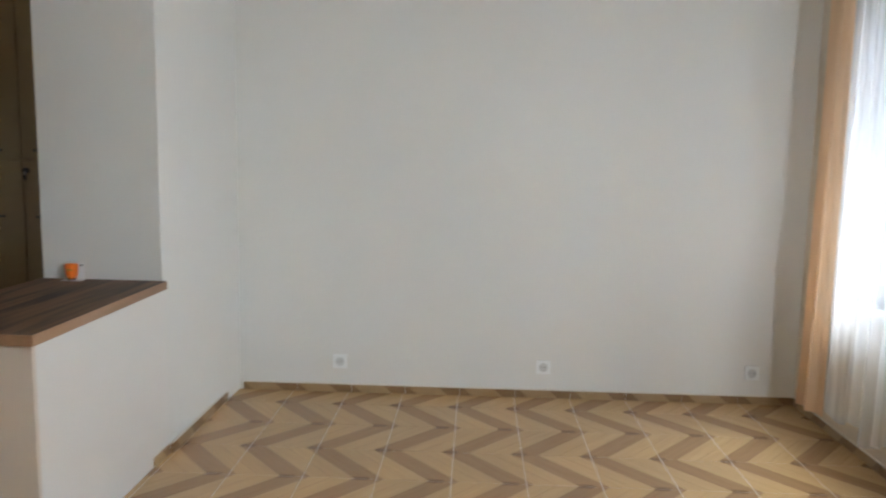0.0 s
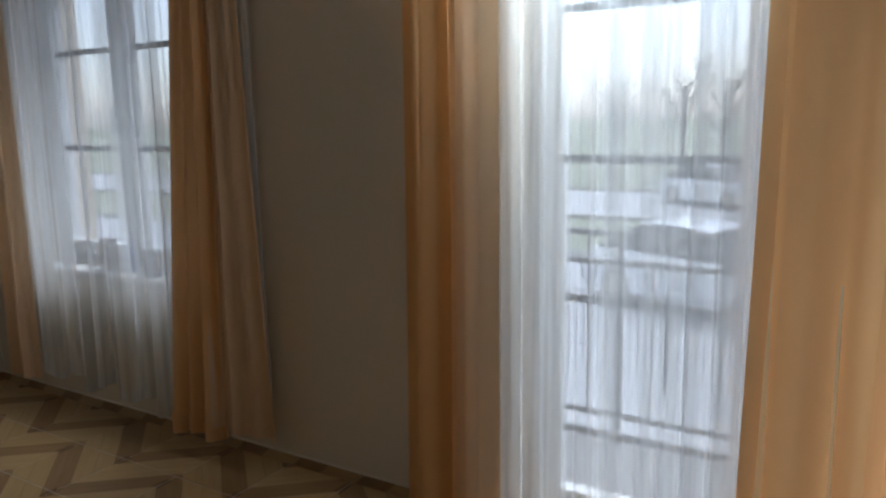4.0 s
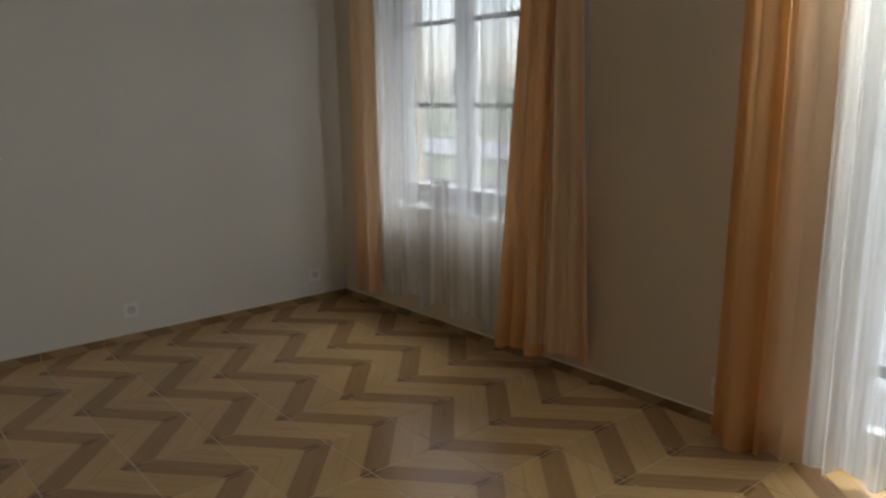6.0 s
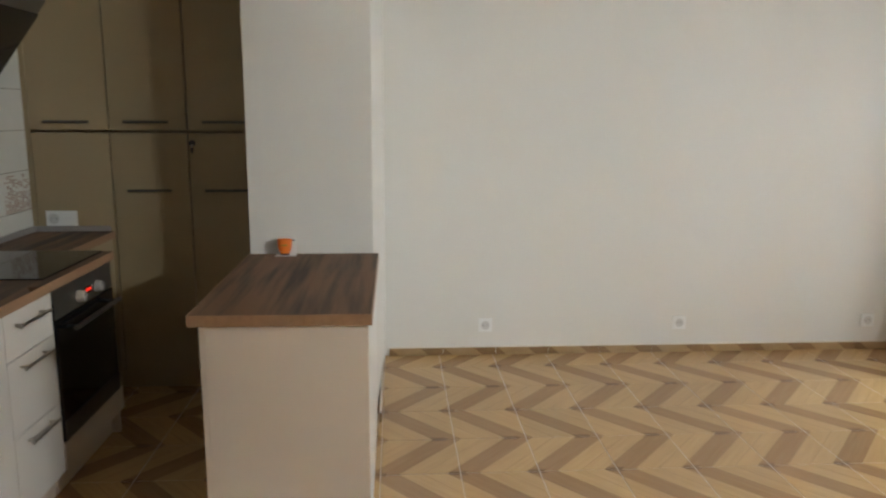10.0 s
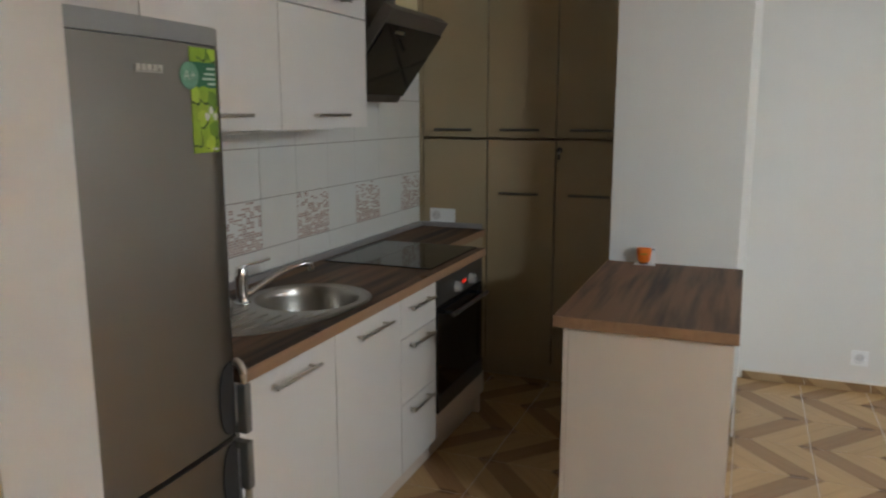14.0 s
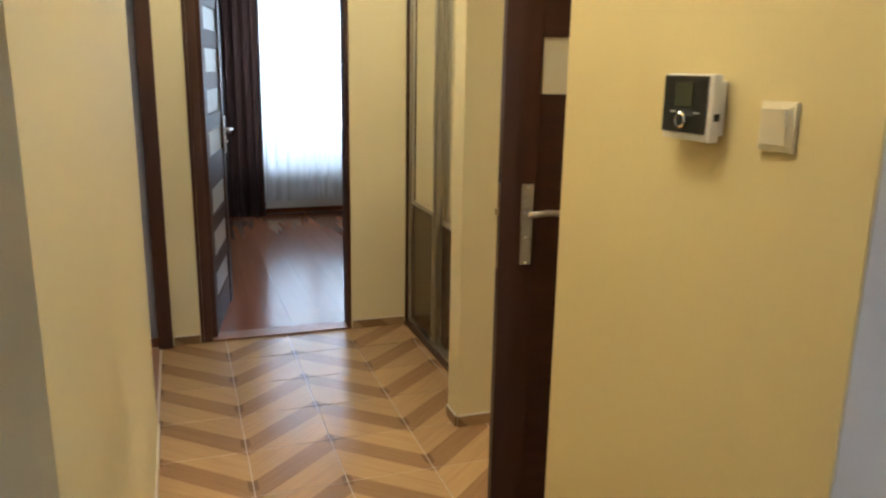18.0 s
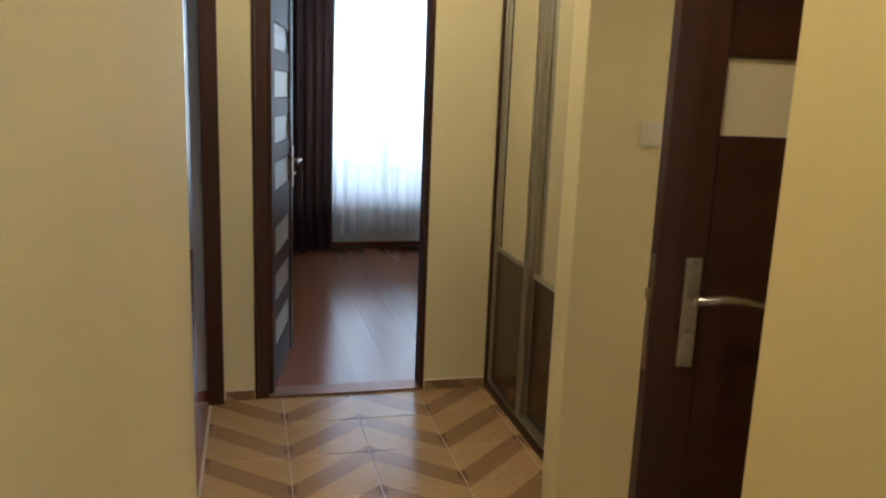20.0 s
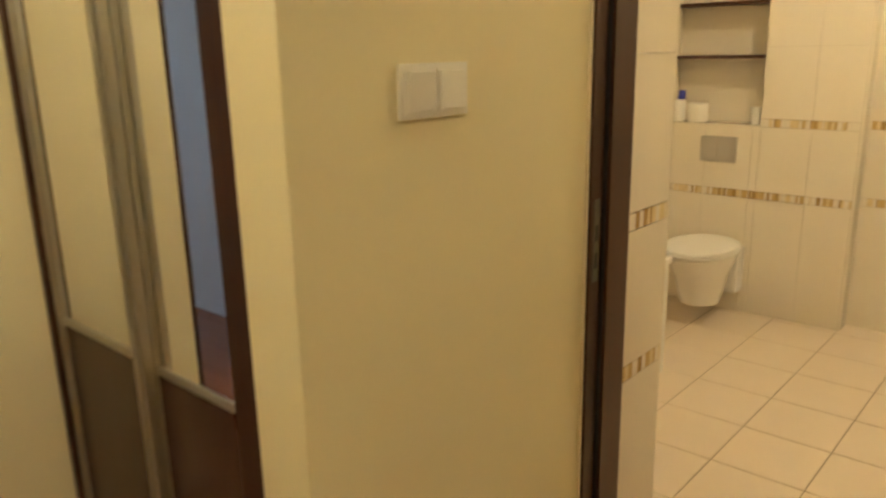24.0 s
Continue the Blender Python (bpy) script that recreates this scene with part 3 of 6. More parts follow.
FT = COUNTER_Z - 0.04
base_unit(-2.985, -2.48, [(0.105, FT)], [(0.766, -2.85, -2.61)], "white base cabinet beside the fridge with a bar handle")
base_unit(-2.48, -1.985, [(0.105, FT)], [(0.766, -2.353, -2.105)], "white base cabinet under the sink with a bar handle")
base_unit(-1.985, -1.63, [(0.105, 0.385), (0.389, 0.653), (0.657, FT)], [(0.35, -1.92, -1.705), (0.618, -1.923, -1.703), (0.768, -1.928, -1.70)], "white drawer cabinet with three bar handles")

oven = thing("built_in_oven", "black glass built-in oven with steel control panel and knobs", "oven", (-1.45, -1.32, 0.0))
OY0, OY1 = -1.625, -1.04
part("housing", boxes((SPLASH_X + 0.05, FRONT_X - 0.022, OY0, OY1, 0.10, COUNTER_Z - 0.04)), TALLS, oven)
part("plinth", boxes((FRONT_X - 0.06, FRONT_X - 0.045, OY0, OY1 + 0.05, 0.001, 0.099)), PENBODY, oven, "cream plinth board")
part("lower_front", boxes((FRONT_X - 0.02, FRONT_X, OY0 + 0.002, OY1 + 0.05, 0.105, 0.212), bevel=0.0015), PENBODY, oven, "cream strip below the oven")
part("control_panel", boxes((FRONT_X - 0.02, FRONT_X + 0.004, OY0 + 0.004, OY1 - 0.002, 0.702, COUNTER_Z - 0.042), bevel=0.002), surface("oven_panel_steel", (0.16, 0.145, 0.125), 0.35, 0.7, stretch=(1, 14, 1)), oven, "dark steel control panel")
od = part("oven_door", boxes((FRONT_X - 0.02, FRONT_X + 0.006, OY0 + 0.004, OY1 - 0.002, 0.218, 0.698), bevel=0.003), BLACKGLASS, oven, "black glass oven door")
part("lower_trim", boxes((FRONT_X + 0.0062, FRONT_X + 0.009, OY0 + 0.006, OY1 - 0.004, 0.222, 0.30), bevel=0.001), surface("oven_trim", (0.10, 0.085, 0.07), 0.4, 0.5), od)
part("door_handle", tube(bmesh.new(), [(FRONT_X + 0.05, OY0 + 0.07, 0.655), (FRONT_X + 0.05, (OY0 + OY1) / 2, 0.655), (FRONT_X + 0.05, OY1 - 0.05, 0.655)], 0.010), surface("oven_handle", (0.14, 0.12, 0.10), 0.35, 0.6), od, "dark metal bar handle", True)
for y in (OY0 + 0.10, OY1 - 0.08):
    part("handle_foot", rod(bmesh.new(), (FRONT_X + 0.006, y, 0.655), (FRONT_X + 0.045, y, 0.655), 0.008), BLACK, od)
for y in (-1.40, -1.215):
    k = part("knob", rod(bmesh.new(), (FRONT_X + 0.004, y, 0.745), (FRONT_X + 0.03, y, 0.745), 0.025, 28, 0.020), surface("knob_satin_metal", (0.62, 0.60, 0.57), 0.35, 0.3) if y < -1.3 else bpy.data.materials["knob_satin_metal"], oven, "round metal knob", True)
    part("pointer", boxes((FRONT_X + 0.0305, FRONT_X + 0.032, y - 0.002, y + 0.002, 0.747, 0.761)), BLACK, k)
part("display", boxes((FRONT_X + 0.0042, FRONT_X + 0.006, -1.335, -1.27, 0.735, 0.765)), BLACKGLASS, oven, "small black display")
PILOT = glow("red_display_digits", (1.0, 0.03, 0.01), 0.12)
for k in range(4):
    part("display_digit", boxes((FRONT_X + 0.0062, FRONT_X + 0.0068, -1.328 + k * 0.014, -1.320 + k * 0.014, 0.744, 0.757)), PILOT, oven, "glowing red digit")

filler = thing("corner_filler", "cream filler panel between the oven and the tall cabinets", "cabinet", (-1.5, -0.8, 0))
part("side_panel", boxes((SPLASH_X + 0.02, FRONT_X - 0.01, -1.035, -1.017, 0.001, COUNTER_Z - 0.04), bevel=0.001), PENBODY, filler)
part("front_panel", boxes((-1.375, -1.357, -1.016, TALL_Y - 0.004, 0.001, COUNTER_Z - 0.04), bevel=0.001), TALLS, filler)

hob = thing("ceramic_hob", "black glass ceramic hob set flush in the worktop", "hob", (-1.44, -1.36, COUNTER_Z))
part("glass_plate", boxes((-1.70, -1.185, -1.65, -1.075, COUNTER_Z + 0.0005, COUNTER_Z + 0.0065), bevel=0.002), BLACKGLASS, hob)
# sink: round bowl and oval drainer in one steel sheet
sink = thing("inset_sink", "round stainless steel sink with an oval ribbed drainer", "sink", (BOWL[0], BOWL[1], COUNTER_Z))
bm = bmesh.new()
n = 64
rim_out, rim_in, lip = [], [], []
for k in range(n):
    a = 2 * math.pi * k / n
    # an egg outline: wide round the bowl, narrower along the drainer
    c, s = math.cos(a), math.sin(a)
    stretch_y = 0.232 if s > 0 else 0.50
    rim_out.append((BOWL[0] + 0.226 * c * (1.0 if s > 0 else (1 - 0.10 * s * s)), BOWL[1] + stretch_y * s))
    rim_in.append((BOWL[0] + 0.184 * c, BOWL[1] + 0.184 * s))
rings = [[bm.verts.new((x, y, COUNTER_Z + z)) for x, y in ring] for ring, z in ((rim_out, 0.0008), (rim_out, 0.004), ([(BOWL[0] + (x - BOWL[0]) * 0.955, BOWL[1] + (y - BOWL[1]) * 0.965) for x, y in rim_out], 0.0075),
                                                                                ([(BOWL[0] + (x - BOWL[0]) * 0.93, BOWL[1] + (y - BOWL[1]) * 0.945) for x, y in rim_out], 0.004), (rim_in, 0.004))]
for r, z in ((0.179, -0.004), (0.176, -0.03), (0.170, -0.12), (0.155, -0.148), (0.11, -0.160), (0.03, -0.162)):
    rings.append([bm.verts.new((BOWL[0] + r * math.cos(2 * math.pi * k / n), BOWL[1] + r * math.sin(2 * math.pi * k / n), COUNTER_Z + z)) for k in range(n)])
for a, b in zip(rings, rings[1:]):
    for k in range(n):
        bm.faces.new((a[k], a[(k + 1) % n], b[(k + 1) % n], b[k]))
bm.faces.new(rings[-1])
part("basin", bm, SINK, sink, smooth=True)
part("strainer", lathe(bmesh.new(), [(0.04, 0), (0.04, 0.004), (0.03, 0.006), (0.002, 0.003)], (BOWL[0], BOWL[1], COUNTER_Z - 0.1625), 28), CHROME, sink, "round chrome strainer", True)
for i in range(9):
    a = radians(-145 + i * 13.75)
    p = Vector((BOWL[0] + 0.215 * math.cos(a) * 0.95, BOWL[1] + 0.245 * math.sin(a), COUNTER_Z + 0.0042))
    q = Vector((BOWL[0] + 0.19 * math.cos(a) * 1.0, BOWL[1] + 0.46 * math.sin(a) * (0.8 + 0.2 * abs(math.sin(a))), COUNTER_Z + 0.0042))
    part("drainer_rib", tube(bmesh.new(), [p, (p + q) / 2 + Vector((0, 0, 0.0006)), q], 0.0032, 8), SINK, sink, smooth=True)

bx, by, bz = -1.559, -2.430, COUNTER_Z + 0.005
tap = thing("mixer_tap", "chrome single-lever kitchen tap with a bent spout", "tap", (bx, by, COUNTER_Z + 0.004))
part("base_ring", lathe(bmesh.new(), [(0.029, 0), (0.029, 0.006), (0.025, 0.010)], (bx, by, bz), 28), CHROME, tap, smooth=True)
part("tap_body", lathe(bmesh.new(), [(0.023, 0.0102), (0.021, 0.02), (0.021, 0.085), (0.0235, 0.088), (0.0235, 0.112), (0.019, 0.126), (0.004, 0.130)], (bx, by, bz), 28), CHROME, tap, smooth=True)
path = [(bx + 0.012, by + 0.012, bz + 0.030), (bx + 0.030, by + 0.055, bz + 0.050), (bx + 0.055, by + 0.115, bz + 0.078), (bx + 0.080, by + 0.170, bz + 0.098), (bx + 0.100, by + 0.215, bz + 0.107), (bx + 0.110, by + 0.238, bz + 0.106), (bx + 0.115, by + 0.250, bz + 0.098)]
part("spout", tube(bmesh.new(), path, 0.0105, 16), CHROME, tap, smooth=True)
part("aerator", rod(bmesh.new(), (bx + 0.114, by + 0.249, bz + 0.104), (bx + 0.117, by + 0.255, bz + 0.080), 0.0135, 20), CHROME, tap, smooth=True)
part("lever", tube(bmesh.new(), [(bx, by, bz + 0.128), (bx + 0.012, by + 0.022, bz + 0.134), (bx + 0.035, by + 0.065, bz + 0.139), (bx + 0.050, by + 0.095, bz + 0.146)], 0.0058, 12), CHROME, tap, "flat slanting lever", smooth=True)

bottle = thing("dish_soap_bottle", "small clear soap bottle beside the tap", "bottle", (-1.50, -2.60, COUNTER_Z + 0.006))
part("bottle_body", lathe(bmesh.new(), [(0.024, 0), (0.026, 0.01), (0.026, 0.055), (0.012, 0.072), (0.012, 0.08)], (-1.50, -2.60, COUNTER_Z + 0.006), 24), CHROME, bottle, smooth=True)
part("cap", lathe(bmesh.new(), [(0.013, 0.0805), (0.013, 0.10), (0.005, 0.104)], (-1.50, -2.60, COUNTER_Z + 0.006), 20), PLASTIC, bottle, smooth=True)


def hanging_unit(y0, y1, z0, z1, handle, label):
    x1 = SPLASH_X + 0.31
    u = thing("wall_cabinet", label, "cabinet", ((SPLASH_X + x1) / 2, (y0 + y1) / 2, z0), "kitchen wall cabinets")
    part("body", boxes((SPLASH_X + 0.012, x1, y0 + 0.001, y1 - 0.001, z0 + 0.006, z1)), FRONTS, u)
    f = part("door", boxes((x1 + 0.001, x1 + 0.02, y0 + 0.0018, y1 - 0.0018, z0, z1 - 0.002), bevel=0.0015), FRONTS, u)
    if handle:
        bar_handle(f, (x1 + 0.02, handle[0], z0 + 0.048), (x1 + 0.02, handle[1], z0 + 0.048), (0.03, 0, 0))
    return u


for y0, y1 in ((-2.96, -2.345), (-2.345, -1.73)):
    hanging_unit(y0, y1, 1.46, 1.878, (y0 + 0.185, y1 - 0.195), "white wall cabinet with a bar handle above the worktop")
    hanging_unit(y0, y1, 1.88, 2.42, (y0 + 0.18, y1 - 0.17), "white upper cabinet in the second row")
for y0, y1 in ((-3.60, -2.96),):
    hanging_unit(y0, y1, 1.74, 2.42, None, "white cabinet above the fridge")
part("light_rail", boxes((SPLASH_X + 0.05, SPLASH_X + 0.30, -2.42, -1.95, 1.454, 1.4595), bevel=0.002), PLASTIC, [o for o in scene.objects if o.name.startswith("wall_cabinet") and not o.parent][0], "thin light under the cabinet")

# cooker hood: slanted black glass over a steel duct
hood = thing("cooker_hood", "slanted black glass cooker hood with bronze edges", "cooker hood", (-1.6, -1.36, 1.56))
HY0, HY1 = -1.66, -1.06
part("chimney", boxes((SPLASH_X + 0.012, SPLASH_X + 0.22, -1.50, -1.22, 1.86, 2.6), bevel=0.002), surface("hood_steel", (0.16, 0.14, 0.12), 0.35, 0.8), hood, "dark steel chimney")
low, high = Vector((SPLASH_X + 0.15, 0, 1.565)), Vector((SPLASH_X + 0.42, 0, 1.93))
along, thick = (high - low).normalized(), Vector((high - low).normalized().cross(Vector((0, 1, 0))))


def leaning(y0, y1, f0, f1, t0, t1, bevel=0.002):
    """A board on the hood's slope, from f0 to f1 of its length and t0 to t1 off it."""
    bm = bmesh.new()
    size = (high - low).length
    slab(bm, 0, 1, 0, 1, 0, 1)
    for v in bm.verts:
        p = low + along * size * (f0 + (f1 - f0) * v.co.z) + thick * (t0 + (t1 - t0) * v.co.x)
        v.co = Vector((p.x, y0 + (y1 - y0) * v.co.y, p.z))
    if bevel:
        bmesh.ops.bevel(bm, geom=bm.edges[:], offset=bevel, segments=2, affect="EDGES")
    return bm


side = 1 if thick.x > 0 else -1
part("housing", leaning(HY0, HY1, 0, 1, -0.05 * side, 0), surface("hood_bronze", (0.15, 0.125, 0.105), 0.4, 0.5), hood, "bronze metal housing")
hg = part("glass_front", leaning(HY0 + 0.003, HY1 - 0.003, 0.10, 0.86, 0.001 * side, 0.008 * side), BLACKGLASS, hood, "black glass front")
part("badge", leaning(HY0 + 0.12, HY0 + 0.20, 0.78, 0.81, 0.0085 * side, 0.0095 * side, 0), NICKEL, hg, "small light badge")
part("mount", boxes((SPLASH_X + 0.012, SPLASH_X + 0.17, -1.55, -1.17, 1.60, 1.86), bevel=0.003), BLACK, hood)

# tall cabinets
TX = (-1.727, -1.336, -0.946, STUB_X0 - 0.002)
for i in range(3):
    x0, x1 = TX[i], TX[i + 1]
    label = ("beige tall cabinet with a blank panel above the worktop", "beige tall cabinet with two doors and bar handles", "beige tall cabinet with a lock and bar handles")[i]
    u = thing("tall_cabinet", label, "cabinet", ((x0 + x1) / 2, (TALL_Y + KITCHEN_Y) / 2, 0), "tall kitchen cabinets")
    part("body", boxes((x0 + 0.009, x1 - 0.009, TALL_Y + 0.0175, TALL_Y + 0.07, 0.10, 1.362), (x0 + 0.009, x1 - 0.009, TALL_Y + 0.0175, TALL_Y + 0.07, 1.390, 2.55), (x0 + 0.001, x1 - 0.001, TALL_Y + 0.07, KITCHEN_Y - 0.003, 0.10, 2.55)), TALLS, u)
    part("plinth", boxes((x0, x1, TALL_Y + 0.03, TALL_Y + 0.045, 0.001, 0.099)), TALLS, u)
    lo = part("door" if i else "blank_panel", boxes((x0 + 0.0035, x1 - 0.0035, TALL_Y, TALL_Y + 0.017, 0.103, 1.369), bevel=0.0015), TALLS, u)
    hi = part("door", boxes((x0 + 0.0035, x1 - 0.0035, TALL_Y, TALL_Y + 0.017, 1.383, 2.545), bevel=0.0015), TALLS, u)
    h0, h1 = x0 + 0.082, x0 + 0.302
    bar_handle(hi, (h0, TALL_Y, 1.425), (h1, TALL_Y, 1.425), (0, -0.03, 0), 0.007, DARKSTEEL)
    if i:
        bar_handle(lo, (h0, TALL_Y, 1.076), (h1, TALL_Y, 1.076), (0, -0.03, 0), 0.007, DARKSTEEL)
    if i == 2:
        lk = part("lock", rod(bmesh.new(), (x0 + 0.022, TALL_Y, 1.318), (x0 + 0.022, TALL_Y - 0.012, 1.318), 0.016, 20), DARKGREY, lo, "small dark cylinder lock", True)
        part("key_bow", boxes((x0 + 0.016, x0 + 0.028, TALL_Y - 0.020, TALL_Y - 0.013, 1.268, 1.298), bevel=0.002), BLACK, lk)
        part("key_shaft", rod(bmesh.new(), (x0 + 0.022, TALL_Y - 0.012, 1.312), (x0 + 0.022, TALL_Y - 0.018, 1.296), 0.004, 10), NICKEL, lk)
part("filler_strip", boxes((SPLASH_X + 0.001, TX[0] - 0.001, TALL_Y + 0.004, TALL_Y + 0.02, 0.001, 2.54)), TALLS, [o for o in scene.objects if o.name == "tall_cabinet"][0])


SOCKETWHITE = surface("bright_white_plastic", (0.88, 0.88, 0.87), 0.3, vary=0.01, relief=0)
# grey carries the shade inside the shallow white socket wells
WELL = surface("well_shade_grey", (0.68, 0.67, 0.66), 0.4, vary=0.04, relief=0)


def socket(name, centre, normal, label, w=0.085, h=0.085, gangs=1, material=None):
    """A wall socket: plate, round well tinted grey for its shade, and earth pin; normal: one of the axes."""
    material = material or SOCKETWHITE
    c, nrm = Vector(centre), Vector(normal)
    side_way = Vector((0, 0, 1)).cross(nrm)
    s = thing(name, label, "socket", c)

    def block(w0, w1, h0, h1, d0, d1, bevel=0.0):
        bm = bmesh.new()
        slab(bm, w0, w1, d0, d1, h0, h1, bevel)
        for v in bm.verts:
            v.co = c + side_way * v.co.x + nrm * v.co.y + Vector((0, 0, v.co.z))
        return bm

    plate = part("plate", block(-w / 2, w / 2, -h / 2, h / 2, 0.0, 0.009, 0.002), material, s)
    for g in range(gangs):
        off = (g - (gangs - 1) / 2) * 0.075
        if g == 0:
            q = c + side_way * off
            part("rim", lathe_towards(q + nrm * 0.009, nrm, [(0.026, 0.0002), (0.027, 0.004), (0.022, 0.004), (0.0205, 0.0008), (0.0006, 0.0008)], caps=False), WELL, s, "round well with its shade in the grey", smooth=True)
            part("pin", rod(bmesh.new(), q + nrm * 0.0095 + Vector((0, 0, 0.011)), q + nrm * 0.016 + Vector((0, 0, 0.011)), 0.003, 8), NICKEL, s, "metal earth pin")
            for k in (-1, 1):
                part("hole", rod(bmesh.new(), q + nrm * 0.0099 + side_way * k * 0.0095, q + nrm * 0.0104 + side_way * k * 0.0095, 0.003, 8), BLACK, s)
        else:
            part("flap", block(off - 0.03, off + 0.03, -0.03, 0.03, 0.0092, 0.014, 0.003), material, s)
    return s


def lathe_towards(at, way, profile, sides=28, caps=True):
    """A turned shape whose axis points along way."""
    bm = lathe(bmesh.new(), profile, (0, 0, 0), sides, caps=caps)
    m = Matrix.Translation(at) @ Vector(way).to_track_quat("Z", "Y").to_matrix().to_4x4()
    bmesh.ops.transform(bm, matrix=m, verts=bm.verts)
    return bm


socket("kitchen_socket", (-1.603, TALL_Y - 0.0005, 0.932), (0, -1, 0), "white double socket with a flap on the beige panel", 0.155, 0.08, 2)
for x in (0.662, 1.885, 3.112):
    socket("wall_socket", (x, WALL_Y - 0.0005, 0.19), (0, -1, 0), "white wall socket low on the white wall", 0.085, 0.085)
socket("wall_socket", (WIN_X - 0.0005, -2.85, 0.17), (-1, 0, 0), "white wall socket low beside the balcony door", 0.08, 0.08)

# peninsula
pen = thing("peninsula_cabinet", "cream peninsula cabinet standing against the wall stub", "cabinet", ((STUB_X0 + STUB_X1) / 2, (PEN_Y + STUB_Y) / 2, 0))
PX0, PX1 = STUB_X0 + 0.027, STUB_X1 + 0.010
part("body", boxes((PX0 + 0.02, PX1 - 0.018, PEN_Y + 0.04, STUB_Y - 0.004, 0.001, TOP_Z - 0.041)), PENBODY, pen)
part("end_panel", boxes((PX0 + 0.019, PX1, PEN_Y + 0.015, PEN_Y + 0.033, 0.001, TOP_Z - 0.040), bevel=0.0012), PENBODY, pen)
part("side_panel", boxes((PX1 - 0.017, PX1, PEN_Y + 0.034, STUB_Y - 0.003, 0.001, TOP_Z - 0.040), bevel=0.0012), FRONTS, pen, "white side panel towards the living room")
for k in range(2):
    y0 = PEN_Y + 0.015 + k * 0.525
    part("door", boxes((PX0, PX0 + 0.018, y0 + 0.002, min(y0 + 0.521, STUB_Y - 0.004), 0.10, TOP_Z - 0.042), bevel=0.0015), PENBODY, pen)
part("skirting_tile", boxes((PX1 + 0.001, PX1 + 0.009, PEN_Y + 0.9, STUB_Y - 0.002, 0.0, SKIRT_H), bevel=0.001), SKIRT, pen, "wood-look tile skirting")
ptop = thing("peninsula_worktop", "dark striped wooden worktop on the peninsula", "worktop", ((STUB_X0 + STUB_X1) / 2, (PEN_Y + STUB_Y) / 2, TOP_Z - 0.038))
part("board", boxes((STUB_X0 - 0.004, STUB_X1 + 0.020, PEN_Y + 0.004, STUB_Y - 0.002, TOP_Z - 0.038, TOP_Z), bevel=0.001), WORKTOP_Y, ptop)
part("edge_band", boxes((STUB_X0 - 0.004, STUB_X1 + 0.020, PEN_Y, PEN_Y + 0.0035, TOP_Z - 0.038, TOP_Z), bevel=0.001), WORKEDGE, ptop, "lighter brown edge band")
part("edge_band", boxes((STUB_X1 + 0.0202, STUB_X1 + 0.0235, PEN_Y, STUB_Y - 0.002, TOP_Z - 0.038, TOP_Z), bevel=0.001), WORKEDGE, ptop, "lighter brown edge band")
part("edge_band", boxes((STUB_X0 - 0.0075, STUB_X0 - 0.0042, PEN_Y, STUB_Y - 0.002, TOP_Z - 0.038, TOP_Z), bevel=0.001), WORKEDGE, ptop, "lighter brown edge band")

CY = STUB_Y - 0.022
card = thing("packaging_card", "small white card with an orange cup print on the peninsula", "card", (-0.385, CY, TOP_Z))
CARD = surface("white_card", (0.84, 0.83, 0.82), 0.5, vary=0.02, relief=0)
part("card_back", boxes((-0.430, -0.342, CY - 0.012, CY - 0.0085, TOP_Z + 0.0008, TOP_Z + 0.080), bevel=0.001), CARD, card)
part("card_foot", boxes((-0.434, -0.338, CY - 0.046, CY - 0.0125, TOP_Z + 0.0006, TOP_Z + 0.0028), bevel=0.0006), CARD, card, "folded white foot")
cup_bm = lathe(bmesh.new(), [(0.020, 0.012), (0.026, 0.020), (0.031, 0.040), (0.033, 0.060), (0.033, 0.076), (0.030, 0.078), (0.028, 0.060)], (-0.390, CY - 0.031, TOP_Z), 28, sy=0.5)
blister = part("blister", cup_bm, ORANGEPLASTIC, card, "orange rounded cup-shaped blister", True)
part("cap", lathe(bmesh.new(), [(0.018, 0.003), (0.022, 0.006), (0.020, 0.0118)], (-0.390, CY - 0.031, TOP_Z), 24, sy=0.5), surface("dark_brown_cap", (0.09, 0.03, 0.015), 0.4, relief=0), card, "dark brown base", True)
part("sign", boxes((-0.404, -0.376, CY - 0.0492, CY - 0.0470, TOP_Z + 0.048, TOP_Z + 0.055)), surface("ochre_print", (0.45, 0.25, 0.03), 0.5, relief=0), blister, "ochre printed bar")
part("print", boxes((-0.362, -0.346, CY - 0.0128, CY - 0.0122, TOP_Z + 0.066, TOP_Z + 0.072)), DARKGREY, card, "dark printed mark")

# fridge-freezer
fr = thing("fridge_freezer", "grey steel fridge-freezer with green energy sticker beside the wall", "fridge", (-1.44, -3.30, 0))
FX, FY0, FY1 = -1.14, -3.60, -3.005
part("cabinet_body", boxes((SPLASH_X + 0.03, FX - 0.065, FY0, FY1, 0.03, 1.690), bevel=0.004), surface("fridge_grey_side", (0.10, 0.10, 0.10), 0.45, 0.3), fr, "dark grey sides")


